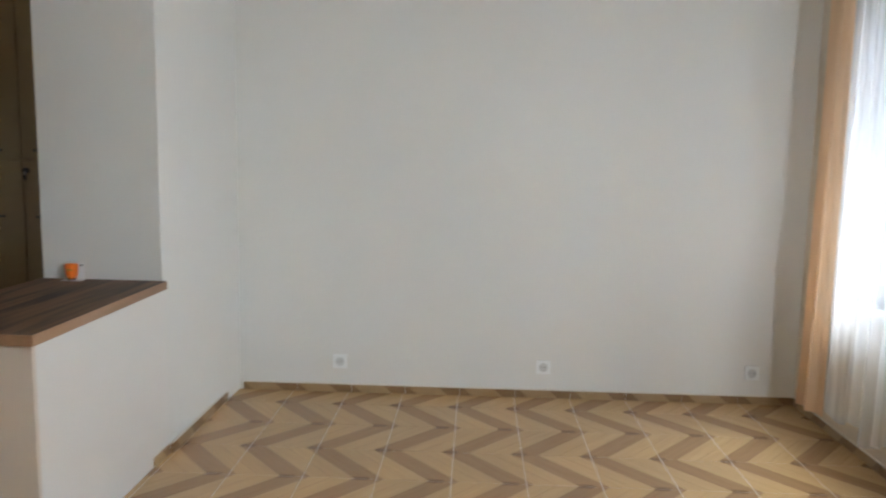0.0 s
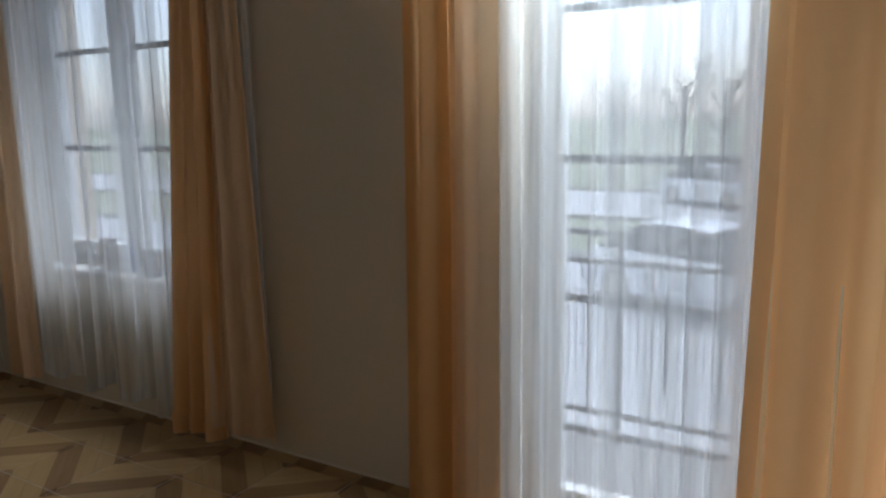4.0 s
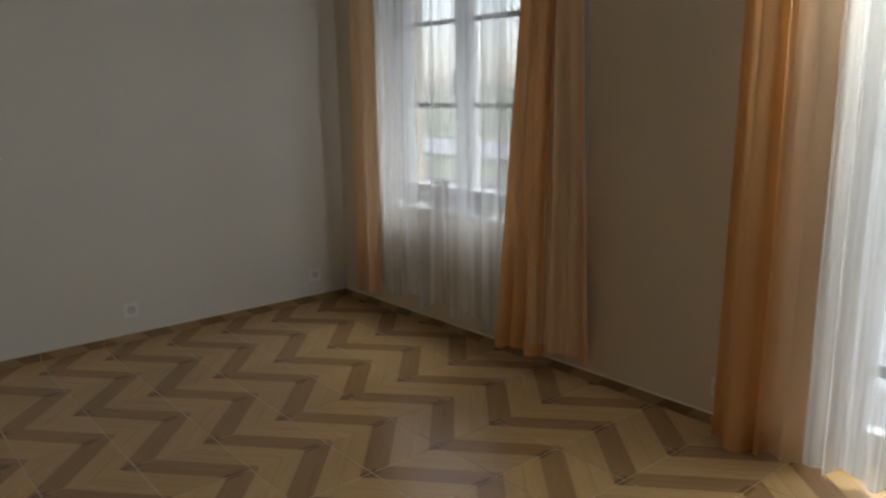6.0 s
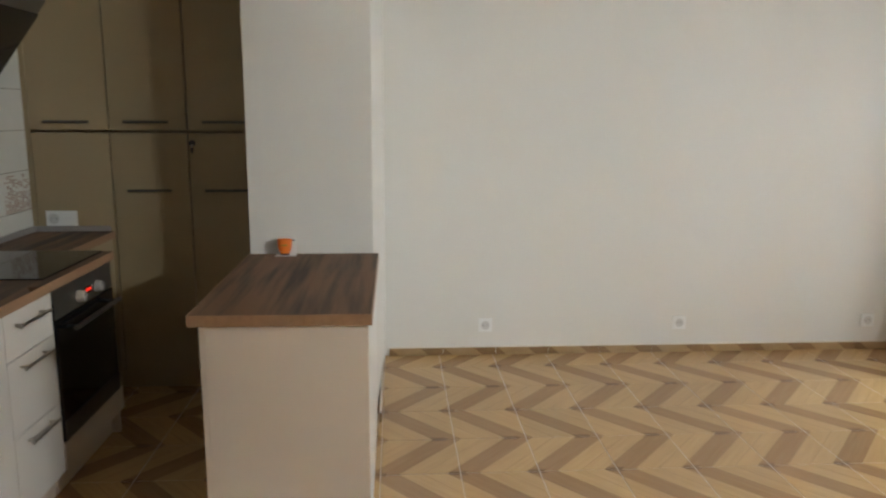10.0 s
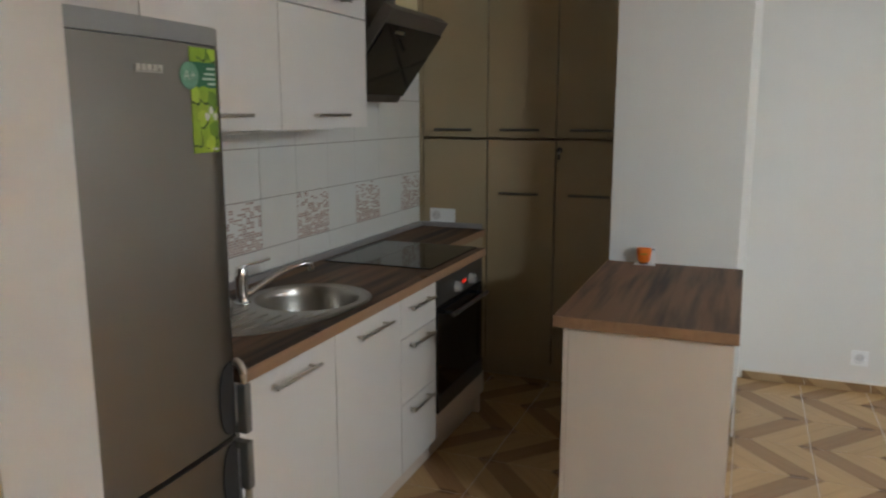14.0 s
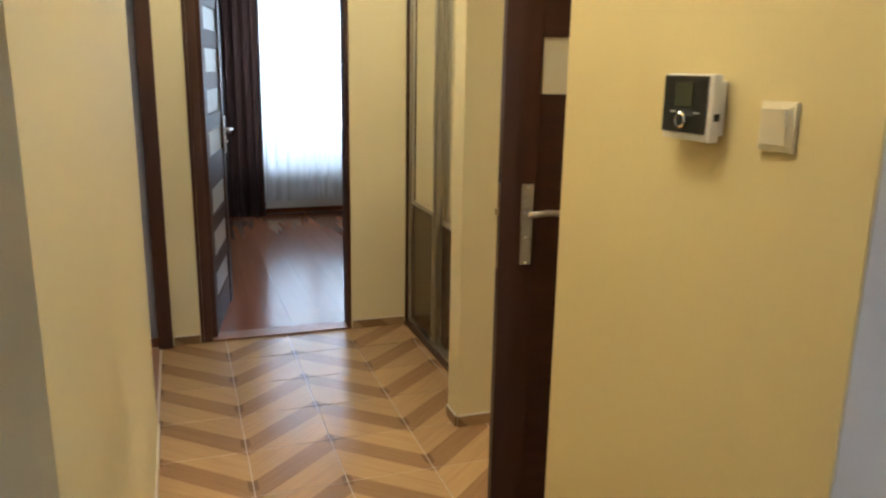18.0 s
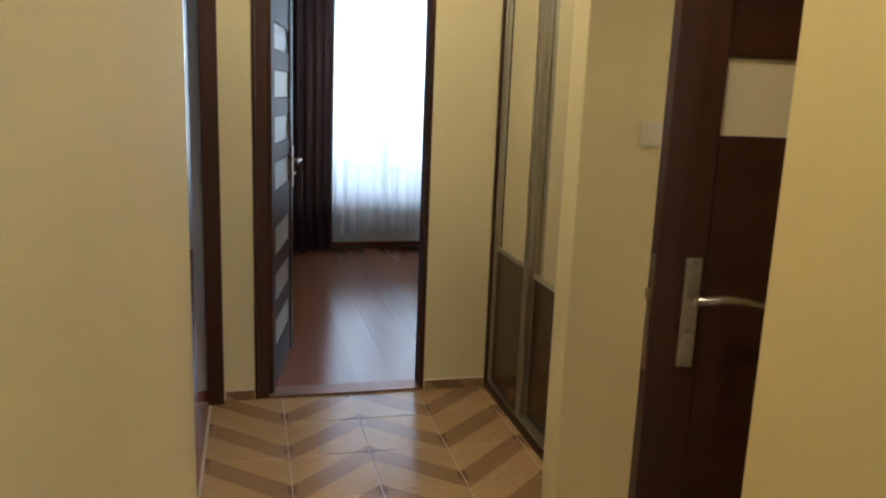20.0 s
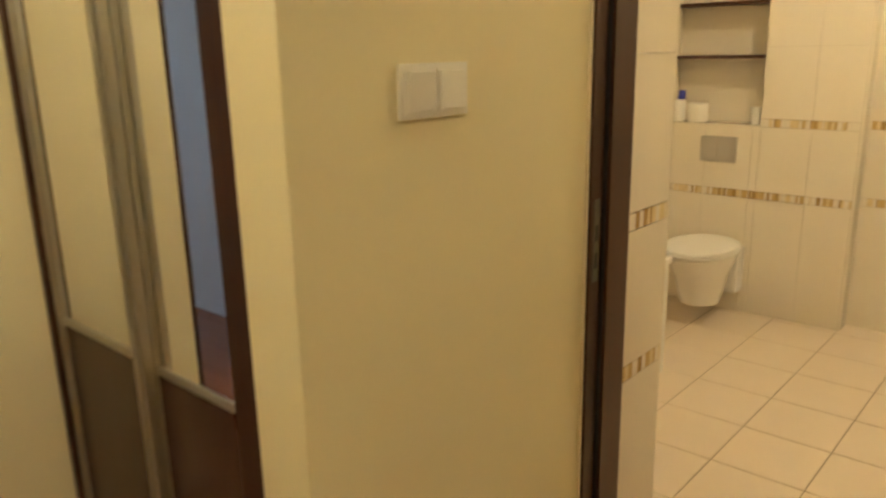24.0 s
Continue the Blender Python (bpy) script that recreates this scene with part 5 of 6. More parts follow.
def casing(name, x0, x1, y0, y1, axis, label):
    """A door frame lining an opening; axis: the way one walks through."""
    f = thing(name, label, "door frame", ((x0 + x1) / 2, (y0 + y1) / 2, 0), kind="structure")
    w = 0.045
    if axis == "x":
        part("jamb", boxes((x0, x1, y0, y0 + w, 0.001, 2.045), bevel=0.003), WENGE, f)
        part("jamb", boxes((x0, x1 - 0.012, y1 - 0.020, y1 - 0.0005, 0.001, 2.045), bevel=0.003), WENGE, f)
        part("head", boxes((x0, x1, y0, y1, 2.0455, 2.09), bevel=0.003), WENGE_H, f)
        part("architrave", boxes((x1 - 0.012, x1 + 0.004, y0 - 0.018, y0 - 0.0005, 0.001, 2.10), bevel=0.002), WENGE, f)
        part("threshold", boxes((x0 + 0.01, x1 + 0.004, y0 + w + 0.001, y1 - 0.021, 0.0045, 0.011), bevel=0.002), surface("threshold_strip", (0.30, 0.13, 0.06), 0.3, 0.2), f, "reddish threshold strip")
    else:
        part("jamb", boxes((x0, x0 + w, y0, y1, 0.001, 2.045), bevel=0.003), WENGE, f)
        part("jamb", boxes((x1 - w, x1, y0, y1, 0.001, 2.045), bevel=0.003), WENGE, f)
        part("head", boxes((x0, x1, y0, y1, 2.0455, 2.09), bevel=0.003), WENGE_H, f)
    return f


casing("door_frame_bedroom", HALL_END - 0.122, HALL_END + 0.006, BDY0, BDY1, "x", "dark wenge bedroom door frame")
sf = thing("door_frame_side_room", "dark wenge side room door frame", "door frame", ((HALL_END + LEFT_END) / 2, HALL_L - 0.06, 0), kind="structure")
part("jamb", boxes((HALL_END + 0.004, HALL_END + 0.049, HALL_L - 0.016, HALL_L + 0.058, 0.001, 2.045), bevel=0.003), WENGE, sf)
part("jamb", boxes((LEFT_END - 0.047, LEFT_END - 0.002, HALL_L - WT - 0.01, HALL_L - 0.004, 0.001, 2.045), bevel=0.003), WENGE, sf)
part("head", boxes((HALL_END + 0.004, LEFT_END - 0.002, HALL_L - WT - 0.01, HALL_L - 0.004, 2.0455, 2.079), bevel=0.003), WENGE_H, sf)
part("threshold", boxes((HALL_END + 0.05, LEFT_END - 0.048, HALL_L - WT, HALL_L - 0.01, 0.0045, 0.011), bevel=0.002), surface("side_threshold_strip", (0.30, 0.13, 0.06), 0.3, 0.2), sf, "reddish threshold strip")

for nm, at, lab in (("hall_ceiling_lamp", (-3.35, -4.3), "frosted glass ceiling lamp in the hall"), ("hall_ceiling_lamp", (-1.35, -4.55), "frosted glass ceiling lamp in the hall"), ("bathroom_ceiling_lamp", (-2.5, -1.4), "frosted glass ceiling lamp in the bathroom")):
    lampob = thing(nm, lab, "ceiling lamp", (at[0], at[1], CEIL - 0.10))
    part("base", lathe(bmesh.new(), [(0.10, 0), (0.11, 0.02), (0.11, 0.039), (0.09, 0.04)], (at[0], at[1], CEIL - 0.0405), 32), NICKEL, lampob, smooth=True)
    part("shade", lathe(bmesh.new(), [(0.16, 0.0), (0.17, 0.02), (0.165, 0.035), (0.10, 0.038)], (at[0], at[1], CEIL - 0.080), 32), BULB, lampob, "lit frosted shade", True)

# ---- bathroom ----
bf = single("bathroom_floor", boxes((HALL_END, SPLASH_X - 0.05, BATH_Y + 0.02, BATH_FAR + 0.12, -0.1, -0.0006)), BATHGROUT, "cream tiled bathroom floor with dark joints", "floor", "structure")
single("bathroom_sill", boxes((SWITCH_X + 0.012, SPLASH_X - 0.10, BATH_Y - 0.02, BATH_Y + 0.02, -0.003, 0.008), bevel=0.003), WENGE_H, "dark threshold under the bathroom door", "threshold", "structure")

tub = thing("bathtub", "white panelled bathtub end beside the toilet", "bathtub", (-3.87, -1.85, 0))
TU = (HALL_END + 0.012, -3.48, -2.74, -1.19)
part("panel", boxes((TU[0], TU[1] - 0.012, TU[2], TU[3] - 0.012, 0.001, 0.515), bevel=0.004), CERAMIC, tub, "white side panel")
bm = bmesh.new()
outer = [(TU[0], TU[2]), (TU[1], TU[2]), (TU[1], TU[3]), (TU[0], TU[3])]
for z0, z1, ins in ((0.516, 0.545, 0.0),):
    slab(bm, TU[0], TU[0] + 0.07, TU[2], TU[3], z0, z1, 0.006)
    slab(bm, TU[1] - 0.07, TU[1], TU[2], TU[3], z0, z1, 0.006)
    slab(bm, TU[0] + 0.0705, TU[1] - 0.0705, TU[2], TU[2] + 0.09, z0, z1, 0.006)
    slab(bm, TU[0] + 0.0705, TU[1] - 0.0705, TU[3] - 0.09, TU[3], z0, z1, 0.006)
part("rim", bm, CERAMIC, tub)

wc = thing("wall_hung_toilet", "white wall-hung toilet with closed lid", "toilet", (-3.64, -0.45, 0.10))
cx, cy = -3.645, -0.46


def bowl_ring(r, z, front, back=0.0, n=40):
    """An egg outline about the toilet's middle."""
    return [(cx + r * math.cos(2 * math.pi * k / n), cy + (r * front if math.sin(2 * math.pi * k / n) < 0 else r * (1.25 + back)) * math.sin(2 * math.pi * k / n), z) for k in range(n)]


def loft(bm, rings):
    vs = [[bm.verts.new(p) for p in r] for r in rings]
    n = len(vs[0])
    for a, b in zip(vs, vs[1:]):
        for k in range(n):
            bm.faces.new((a[k], a[(k + 1) % n], b[(k + 1) % n], b[k]))
    bm.faces.new(vs[0][::-1])
    bm.faces.new(vs[-1])
    return bm


part("bowl", loft(bmesh.new(), [bowl_ring(0.07, 0.11, 1.1), bowl_ring(0.10, 0.115, 1.15), bowl_ring(0.115, 0.18, 1.2), bowl_ring(0.135, 0.27, 1.3), bowl_ring(0.165, 0.345, 1.45), bowl_ring(0.172, 0.385, 1.5), bowl_ring(0.168, 0.392, 1.5)]), CERAMIC, wc, smooth=True)
part("wall_block", boxes((cx - 0.13, cx + 0.13, cy + 0.16, BATH_FAR - 0.010, 0.13, 0.385), bevel=0.02), CERAMIC, wc)
part("seat", loft(bmesh.new(), [bowl_ring(0.174, 0.394, 1.5), bowl_ring(0.180, 0.400, 1.5), bowl_ring(0.180, 0.408, 1.5), bowl_ring(0.176, 0.411, 1.5)]), PLASTIC, wc, smooth=True)
part("lid", loft(bmesh.new(), [bowl_ring(0.178, 0.4125, 1.5), bowl_ring(0.182, 0.418, 1.5), bowl_ring(0.178, 0.430, 1.5), bowl_ring(0.14, 0.436, 1.5), bowl_ring(0.05, 0.438, 1.5)]), PLASTIC, wc, smooth=True)

fl = thing("flush_plate", "grey flush plate with two buttons above the toilet", "flush plate", (-3.70, BATH_FAR - 0.01, 0.82))
GREYP = surface("matt_chrome_plastic", (0.50, 0.47, 0.43), 0.35, 0.5, vary=0.03)
FPY = BATH_FAR - 0.0105
part("plate", boxes((-3.80, -3.605, FPY - 0.012, FPY, 0.825, 0.962), bevel=0.003), GREYP, fl)
for a, b in ((-3.785, -3.708), (-3.700, -3.622)):
    part("button", boxes((a, b, FPY - 0.018, FPY - 0.0125, 0.842, 0.945), bevel=0.002), GREYP, fl)

NB = BATH_FAR + 0.16
shelf = single("niche_shelf", boxes((-4.028, -3.492, BATH_FAR + 0.004, NB - 0.001, 1.368, 1.386), bevel=0.002), WENGE, "dark wooden shelf in the niche", "shelf")
single("niche_shelf", boxes((-4.028, -3.492, BATH_FAR + 0.004, NB - 0.001, 1.64, 1.658), bevel=0.002), WENGE, "dark wooden upper shelf in the niche", "shelf")
SILL = 1.0285
bt = thing("spray_bottle", "white bottle with a blue cap in the niche", "bottle", (-3.965, BATH_FAR + 0.05, SILL))
part("bottle_body", lathe(bmesh.new(), [(0.030, 0), (0.033, 0.006), (0.033, 0.10), (0.026, 0.118), (0.020, 0.12)], (-3.965, BATH_FAR + 0.05, SILL + 0.0005), 24), PLASTIC, bt, smooth=True)
part("cap", lathe(bmesh.new(), [(0.021, 0), (0.021, 0.045), (0.018, 0.05), (0.002, 0.05)], (-3.955, BATH_FAR + 0.05, SILL + 0.121), 20), surface("blue_plastic", (0.02, 0.03, 0.35), 0.35, relief=0), bt, "dark blue cap", True)
roll = thing("toilet_roll", "white toilet paper roll standing in the niche", "toilet roll", (-3.862, BATH_FAR + 0.06, SILL))
part("paper", lathe(bmesh.new(), [(0.052, 0), (0.054, 0.003), (0.054, 0.097), (0.052, 0.10), (0.020, 0.10), (0.020, 0.02)], (-3.862, BATH_FAR + 0.06, SILL + 0.0005), 28), surface("tissue_paper", (0.82, 0.79, 0.72), 0.95, vary=0.03, fine=150), roll, smooth=True)
cupb = thing("white_beaker", "small white beaker in the niche", "beaker", (-3.535, BATH_FAR + 0.04, SILL))
part("beaker_body", lathe(bmesh.new(), [(0.026, 0), (0.031, 0.09), (0.028, 0.09), (0.024, 0.01), (0.002, 0.008)], (-3.535, BATH_FAR + 0.04, SILL + 0.0005), 24), PLASTIC, cupb, smooth=True)

# ---- bedroom ----
RX = BED_X + 0.11


def radiator(name, y0, y1, z0, z1):
    r = thing(name, "white panel radiator under the bedroom window", "radiator", (RX, (y0 + y1) / 2, z0))
    part("front_panel", boxes((RX - 0.006, RX + 0.006, y0, y1, z0, z1), bevel=0.004), PVC, r)
    n = int((y1 - y0) / 0.04)
    for i in range(n):
        y = y0 + 0.02 + i * (y1 - y0 - 0.02) / n
        part("rib", boxes((RX + 0.0065, RX + 0.013, y, y + 0.018, z0 + 0.03, z1 - 0.03), bevel=0.003), PVC, r)
    part("top_grille", boxes((RX - 0.07, RX + 0.012, y0, y1, z1 + 0.0005, z1 + 0.014), bevel=0.003), PVC, r)
    part("bracket", boxes((BED_X + 0.001, RX - 0.007, y0 + 0.1, y0 + 0.14, z0 + 0.05, z1 - 0.05)), PVC, r)
    part("bracket", boxes((BED_X + 0.001, RX - 0.007, y1 - 0.14, y1 - 0.1, z0 + 0.05, z1 - 0.05)), PVC, r)
    return r


radiator("radiator", -4.0, -2.75, 0.08, 0.48)
single("bedroom_window_sill", boxes((BED_X - 0.05, BED_X + 0.06, BW0 + 0.002, BW1 - 0.002, 0.531, 0.56), bevel=0.005), PVC, "white bedroom window sill", "window sill", "structure")
single("baseboard_bedroom", boxes((BED_X + 0.001, BED_X + 0.016, -4.93, -1.0, 0.010, 0.075), bevel=0.004), PARQUET, "reddish wooden skirting in the bedroom", "skirting", "structure")
single("baseboard_bedroom", boxes((HALL_END - 0.137, HALL_END - 0.121, BDY1 + 0.03, -1.0, 0.010, 0.075), bevel=0.004), PARQUET, "reddish wooden skirting in the bedroom", "skirting", "structure")
single("baseboard_bedroom", boxes((BED_X + 0.02, HALL_END - 0.14, -4.939, -4.923, 0.010, 0.075), bevel=0.004), PARQUET, "reddish wooden skirting in the bedroom", "skirting", "structure")

# ---- windows, curtains, outside ----


def window_unit(name, x, y0, y1, z0, z1, sashes, label, bars=()):
    """A plastic window: frame, sashes with panes, glazing bars and a handle."""
    w = thing(name, label, "window", (x, (y0 + y1) / 2, z0), kind="structure")
    f = 0.05
    fr_ = part("window_frame", boxes((x, x + 0.07, y0, y0 + f, z0, z1), (x, x + 0.07, y1 - f, y1, z0, z1), (x, x + 0.07, y0 + f, y1 - f, z0, z0 + f), (x, x + 0.07, y0 + f, y1 - f, z1 - f, z1)), PVC, w)
    step = (y1 - y0 - 2 * f) / sashes
    for i in range(sashes):
        a, b = y0 + f + step * i + 0.003, y0 + f + step * (i + 1) - 0.003
        c, d = z0 + f + 0.003, z1 - f - 0.003
        g = 0.06
        s = part("sash", boxes((x - 0.012, x + 0.055, a, a + g, c, d), (x - 0.012, x + 0.055, b - g, b, c, d), (x - 0.012, x + 0.055, a + g, b - g, c, c + g), (x - 0.012, x + 0.055, a + g, b - g, d - g, d)), PVC, w)
        p = part("pane", boxes((x + 0.020, x + 0.026, a + g - 0.004, b - g + 0.004, c + g - 0.004, d - g + 0.004)), CLEAR, s, "clear glass pane")
        p.visible_shadow = False
        for z in bars:
            part("glazing_bar", boxes((x + 0.012, x + 0.019, a + g, b - g, z - 0.014, z + 0.014), bevel=0.002), DARKGREY, s)
        part("handle", tube(bmesh.new(), [(x - 0.014, a + 0.03, (c + d) / 2), (x - 0.045, a + 0.03, (c + d) / 2), (x - 0.047, a + 0.03, (c + d) / 2 - 0.05), (x - 0.045, a + 0.03, (c + d) / 2 - 0.11)], 0.008, 10), PVC, s, "white window handle", True)
    return w


window_unit("window_1", WIN_X + 0.16, WIN_Y0 + 0.002, WIN_Y1 - 0.002, WIN_Z0 + 0.032, WIN_Z1 - 0.002, 2, "white framed two-part window behind sheer curtains", (1.32, 1.80))
single("window_sill_1", boxes((WIN_X - 0.012, WIN_X + 0.16, WIN_Y0 - 0.03, WIN_Y1 + 0.03, WIN_Z0 - 0.0, WIN_Z0 + 0.03), bevel=0.006), PVC, "white window sill board", "window sill", "structure")
window_unit("door_balcony", WIN_X + 0.16, DOOR_Y0 + 0.002, DOOR_Y1 - 0.002, 0.002, DOOR_Z1 - 0.002, 2, "white framed double balcony door behind sheer curtains", (0.345, 0.82, 1.295, 1.78))
window_unit("window_2", BED_X - 0.16, BW0 + 0.002, BW1 - 0.002, 0.562, 2.398, 2, "white framed bedroom window")
window_unit("window_3", BED_X - 0.16, SW0 + 0.002, SW1 - 0.002, 0.532, 2.398, 2, "white framed side room window")


def drape(name, x, y0, y1, z0, z1, folds, depth, material, label, gather=0.0, flare=0.0, wave=0.0, seed=1, hem=None, lift=0.0, steps=24, pivot=0.0):
    """A hanging curtain of soft folds with a small thickness. gather: how much the top is drawn in; flare: sideways drift of the foot."""
    rnd = random.Random(seed)
    ph = [rnd.uniform(0, 6.28) for _ in range(6)]
    fq = [rnd.uniform(0.82, 1.2) for _ in range(4)]
    n = folds * 12
    bm = bmesh.new()
    rows = []
    for j in range(steps + 1):
        v = j / steps
        row = []
        for i in range(n + 1):
            u = i / n
            uu = u + 0.018 * math.sin(2 * math.pi * u * 2.3 + ph[0]) * (1 - v)
            amp = depth * (0.45 + 0.75 * (1 - v)) * (0.75 + 0.35 * math.sin(2 * math.pi * u * fq[0] * 3 + ph[1]))
            x_off = amp * (math.sin(2 * math.pi * folds * uu + ph[2] + 0.7 * math.sin(4 * u + ph[3])) + 0.28 * math.sin(2 * math.pi * folds * 2.1 * uu + ph[4]))
            foot = z0 + wave * math.sin(2 * math.pi * u * folds * 0.5 + ph[5]) + lift * u
            mid, half = (y0 + y1) / 2, (y1 - y0) / 2
            y = mid + (u * 2 - 1) * half * (1 - gather * v) + pivot * half * gather * v + flare * (1 - v) ** 2
            row.append(bm.verts.new((x + x_off, y, foot + (z1 - foot) * v)))
        rows.append(row)
    for a, b in zip(rows, rows[1:]):
        for i in range(n):
            bm.faces.new((a[i], a[i + 1], b[i + 1], b[i]))
    c = thing(name, label, "curtain", (x, (y0 + y1) / 2, z0))
    ob = part("cloth", bm, material, c, smooth=True)
    if hem:
        bm = bmesh.new()
        low, upr = [], []
        for i in range(n + 1):
            p = Vector(rows_point(x, y0, y1, z0, folds, depth, ph, fq, i / n, wave, lift, flare))
            low.append(bm.verts.new(p + Vector((-0.002, 0, 0.0))))
            upr.append(bm.verts.new(p + Vector((-0.002, 0, hem))))
        for i in range(n):
            bm.faces.new((low[i], low[i + 1], upr[i + 1], upr[i]))
        part("hem", bm, material, c, "doubled hem", True)
    return c


def rows_point(x, y0, y1, z0, folds, depth, ph, fq, u, wave, lift, flare):
    uu = u + 0.018 * math.sin(2 * math.pi * u * 2.3 + ph[0])
    amp = depth * 1.2 * (0.75 + 0.35 * math.sin(2 * math.pi * u * fq[0] * 3 + ph[1]))
    off = amp * (math.sin(2 * math.pi * folds * uu + ph[2] + 0.7 * math.sin(4 * u + ph[3])) + 0.28 * math.sin(2 * math.pi * folds * 2.1 * uu + ph[4]))
    return (x + off, (y0 + y1) / 2 + (u * 2 - 1) * (y1 - y0) / 2 + flare, z0 + wave * math.sin(2 * math.pi * u * folds * 0.5 + ph[5]) + lift * u)


ROD_Z = 2.46
CX = WIN_X - 0.105


def curtain_rod(name, x, y0, y1, z, label, wall_x):
    r = thing(name, label, "curtain rod", (x, (y0 + y1) / 2, z - 0.02))
    part("pole", rod(bmesh.new(), (x, y0, z), (x, y1, z), 0.011, 18), IRON, r, smooth=True)
    for y, s in ((y0, -1), (y1, 1)):
        part("finial", lathe_towards((x, y, z), (0, s, 0), [(0.012, 0), (0.020, 0.004), (0.024, 0.02), (0.020, 0.038), (0.008, 0.05), (0.002, 0.052)]), IRON, r, "round dark finial", True)
    for y in (y0 + 0.12, (y0 + y1) / 2, y1 - 0.12):
        part("bracket", tube(bmesh.new(), [(wall_x, y, z - 0.03), (wall_x + (x - wall_x) * 0.6, y, z - 0.03), (x, y, z - 0.014)], 0.007, 10), IRON, r, smooth=True)
    k = int((y1 - y0) / 0.11)
    for i in range(k):
        y = y0 + 0.06 + i * (y1 - y0 - 0.12) / (k - 1)
        part("ring", lathe_towards((x, y, z - 0.006), (0, 1, 0), [(0.017, -0.003), (0.020, -0.003), (0.020, 0.003), (0.017, 0.003), (0.017, -0.003)], 20), IRON, r, smooth=True)
    return r


curtain_rod("curtain_rod", CX, -2.30, -0.28, ROD_Z, "dark metal curtain rod above the window", WIN_X)
curtain_rod("curtain_rod", CX, -5.25, -2.70, ROD_Z, "dark metal curtain rod above the balcony door", WIN_X)
TOPZ = ROD_Z - 0.028
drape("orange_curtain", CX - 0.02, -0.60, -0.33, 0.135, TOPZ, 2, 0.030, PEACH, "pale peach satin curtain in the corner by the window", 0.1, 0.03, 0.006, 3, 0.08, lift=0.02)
drape("sheer_curtain", CX + 0.005, -1.80, -0.52, 0.145, TOPZ, 9, 0.030, SHEER, "long white sheer curtain in front of the window", 0.02, 0.0, 0.03, 5, 0.05, lift=0.045)
drape("orange_curtain", CX - 0.035, -1.95, -1.63, 0.105, TOPZ, 3, 0.034, ORANGE, "orange satin curtain drawn to the window's side", 0.53, 0.0, 0.012, 9, 0.09, pivot=-1.8)
# the lit half of the orange curtain, its brightness put into a paler cloth
drape("orange_curtain", CX - 0.022, -2.25, -1.90, 0.150, TOPZ, 3, 0.022, PEACH, "lit fold of the orange satin curtain beside the window, coloured paler", 0.49, 0.0, 0.010, 33, 0.09, pivot=0.1)
drape("sheer_curtain", CX + 0.06, -2.165, -2.02, 0.30, TOPZ, 3, 0.014, SHEER, "narrow white sheer panel behind the orange curtain", 0.05, 0.0, 0.01, 10)
drape("orange_curtain", CX - 0.04, -3.14, -2.93, 0.012, TOPZ, 2, 0.040, ORANGE, "orange satin curtain beside the balcony door", 0.06, 0.03, 0.012, 12, 0.09)
# lit side of the orange curtain, drawn as a paler strip
drape("orange_curtain", CX - 0.020, -3.285, -3.10, 0.02, TOPZ, 1, 0.020, PEACH, "lit edge of the orange satin curtain beside the balcony door, coloured paler", 0.05, 0.02, 0.008, 31, 0.09)
drape("sheer_curtain", CX + 0.005, -4.30, -3.19, 0.035, TOPZ, 13, 0.028, SHEER, "long white sheer curtain in front of the balcony door", 0.02, 0.0, 0.022, 15, 0.05)
drape("orange_curtain", CX - 0.045, -4.68, -4.03, 0.02, TOPZ, 4, 0.040, ORANGE, "orange satin curtain at the balcony door's far side", 0.02, 0.03, 0.012, 19, 0.09)

BX = BED_X + 0.20
curtain_rod("curtain_rod", BX, -4.55, -2.25, 2.62, "dark metal curtain rod above the bedroom window", BED_X)
drape("dark_curtain", BX, -4.36, -3.93, 0.03, 2.59, 5, 0.034, DARKCURTAIN, "dark brown curtain beside the bedroom window", 0.0, 0.0, 0.005, 21)
drape("sheer_curtain", BX - 0.03, -3.96, -2.70, 0.165, 2.59, 11, 0.020, DENSE_SHEER, "white sheer curtain in front of the bedroom window", 0.0, 0.0, 0.006, 23, 0.05)
drape("dark_curtain", BX + 0.01, -2.93, -2.40, 0.03, 2.59, 5, 0.034, DARKCURTAIN, "dark brown curtain at the bedroom window's other side", 0.0, 0.0, 0.005, 25)
drape("sheer_curtain", BX - 0.03, -6.3, -5.12, 0.165, 2.59, 11, 0.020, DENSE_SHEER, "white sheer curtain in front of the side room window", 0.0, 0.0, 0.006, 27)

# balcony and its railing
single("balcony_slab", boxes((OUT - 0.05, OUT + 0.62, -6.0, -1.9, -0.16, -0.02), bevel=0.01), surface("balcony_concrete", (0.27, 0.265, 0.26), 0.8, vary=0.1, fine=60, relief=0.1), "grey concrete balcony slab", "balcony", "structure")
rl = thing("balcony_railing", "dark iron balcony railing with thin upright bars", "railing", (OUT + 0.55, -3.9, -0.02))
RXX = OUT + 0.55
for z, w in ((0.93, 0.02), (0.80, 0.012), (0.10, 0.012)):
    part("rail", boxes((RXX - w, RXX + w, -5.95, -1.95, z - 0.012, z + 0.012), bevel=0.003), IRON, rl)
for i in range(28):
    y = -5.9 + i * 0.144
    part("post" if i % 9 == 0 else "baluster", rod(bmesh.new(), (RXX, y, -0.02 if i % 9 == 0 else 0.112), (RXX, y, 0.918), 0.016 if i % 9 == 0 else 0.005, 10), IRON, rl)
    if i % 9:
        part("scroll", tube(bmesh.new(), [(RXX, y - 0.035, 0.80 - 0.01), (RXX, y - 0.03, 0.73), (RXX, y, 0.69), (RXX, y + 0.03, 0.73), (RXX, y + 0.035, 0.79)], 0.0035, 8), IRON, rl)

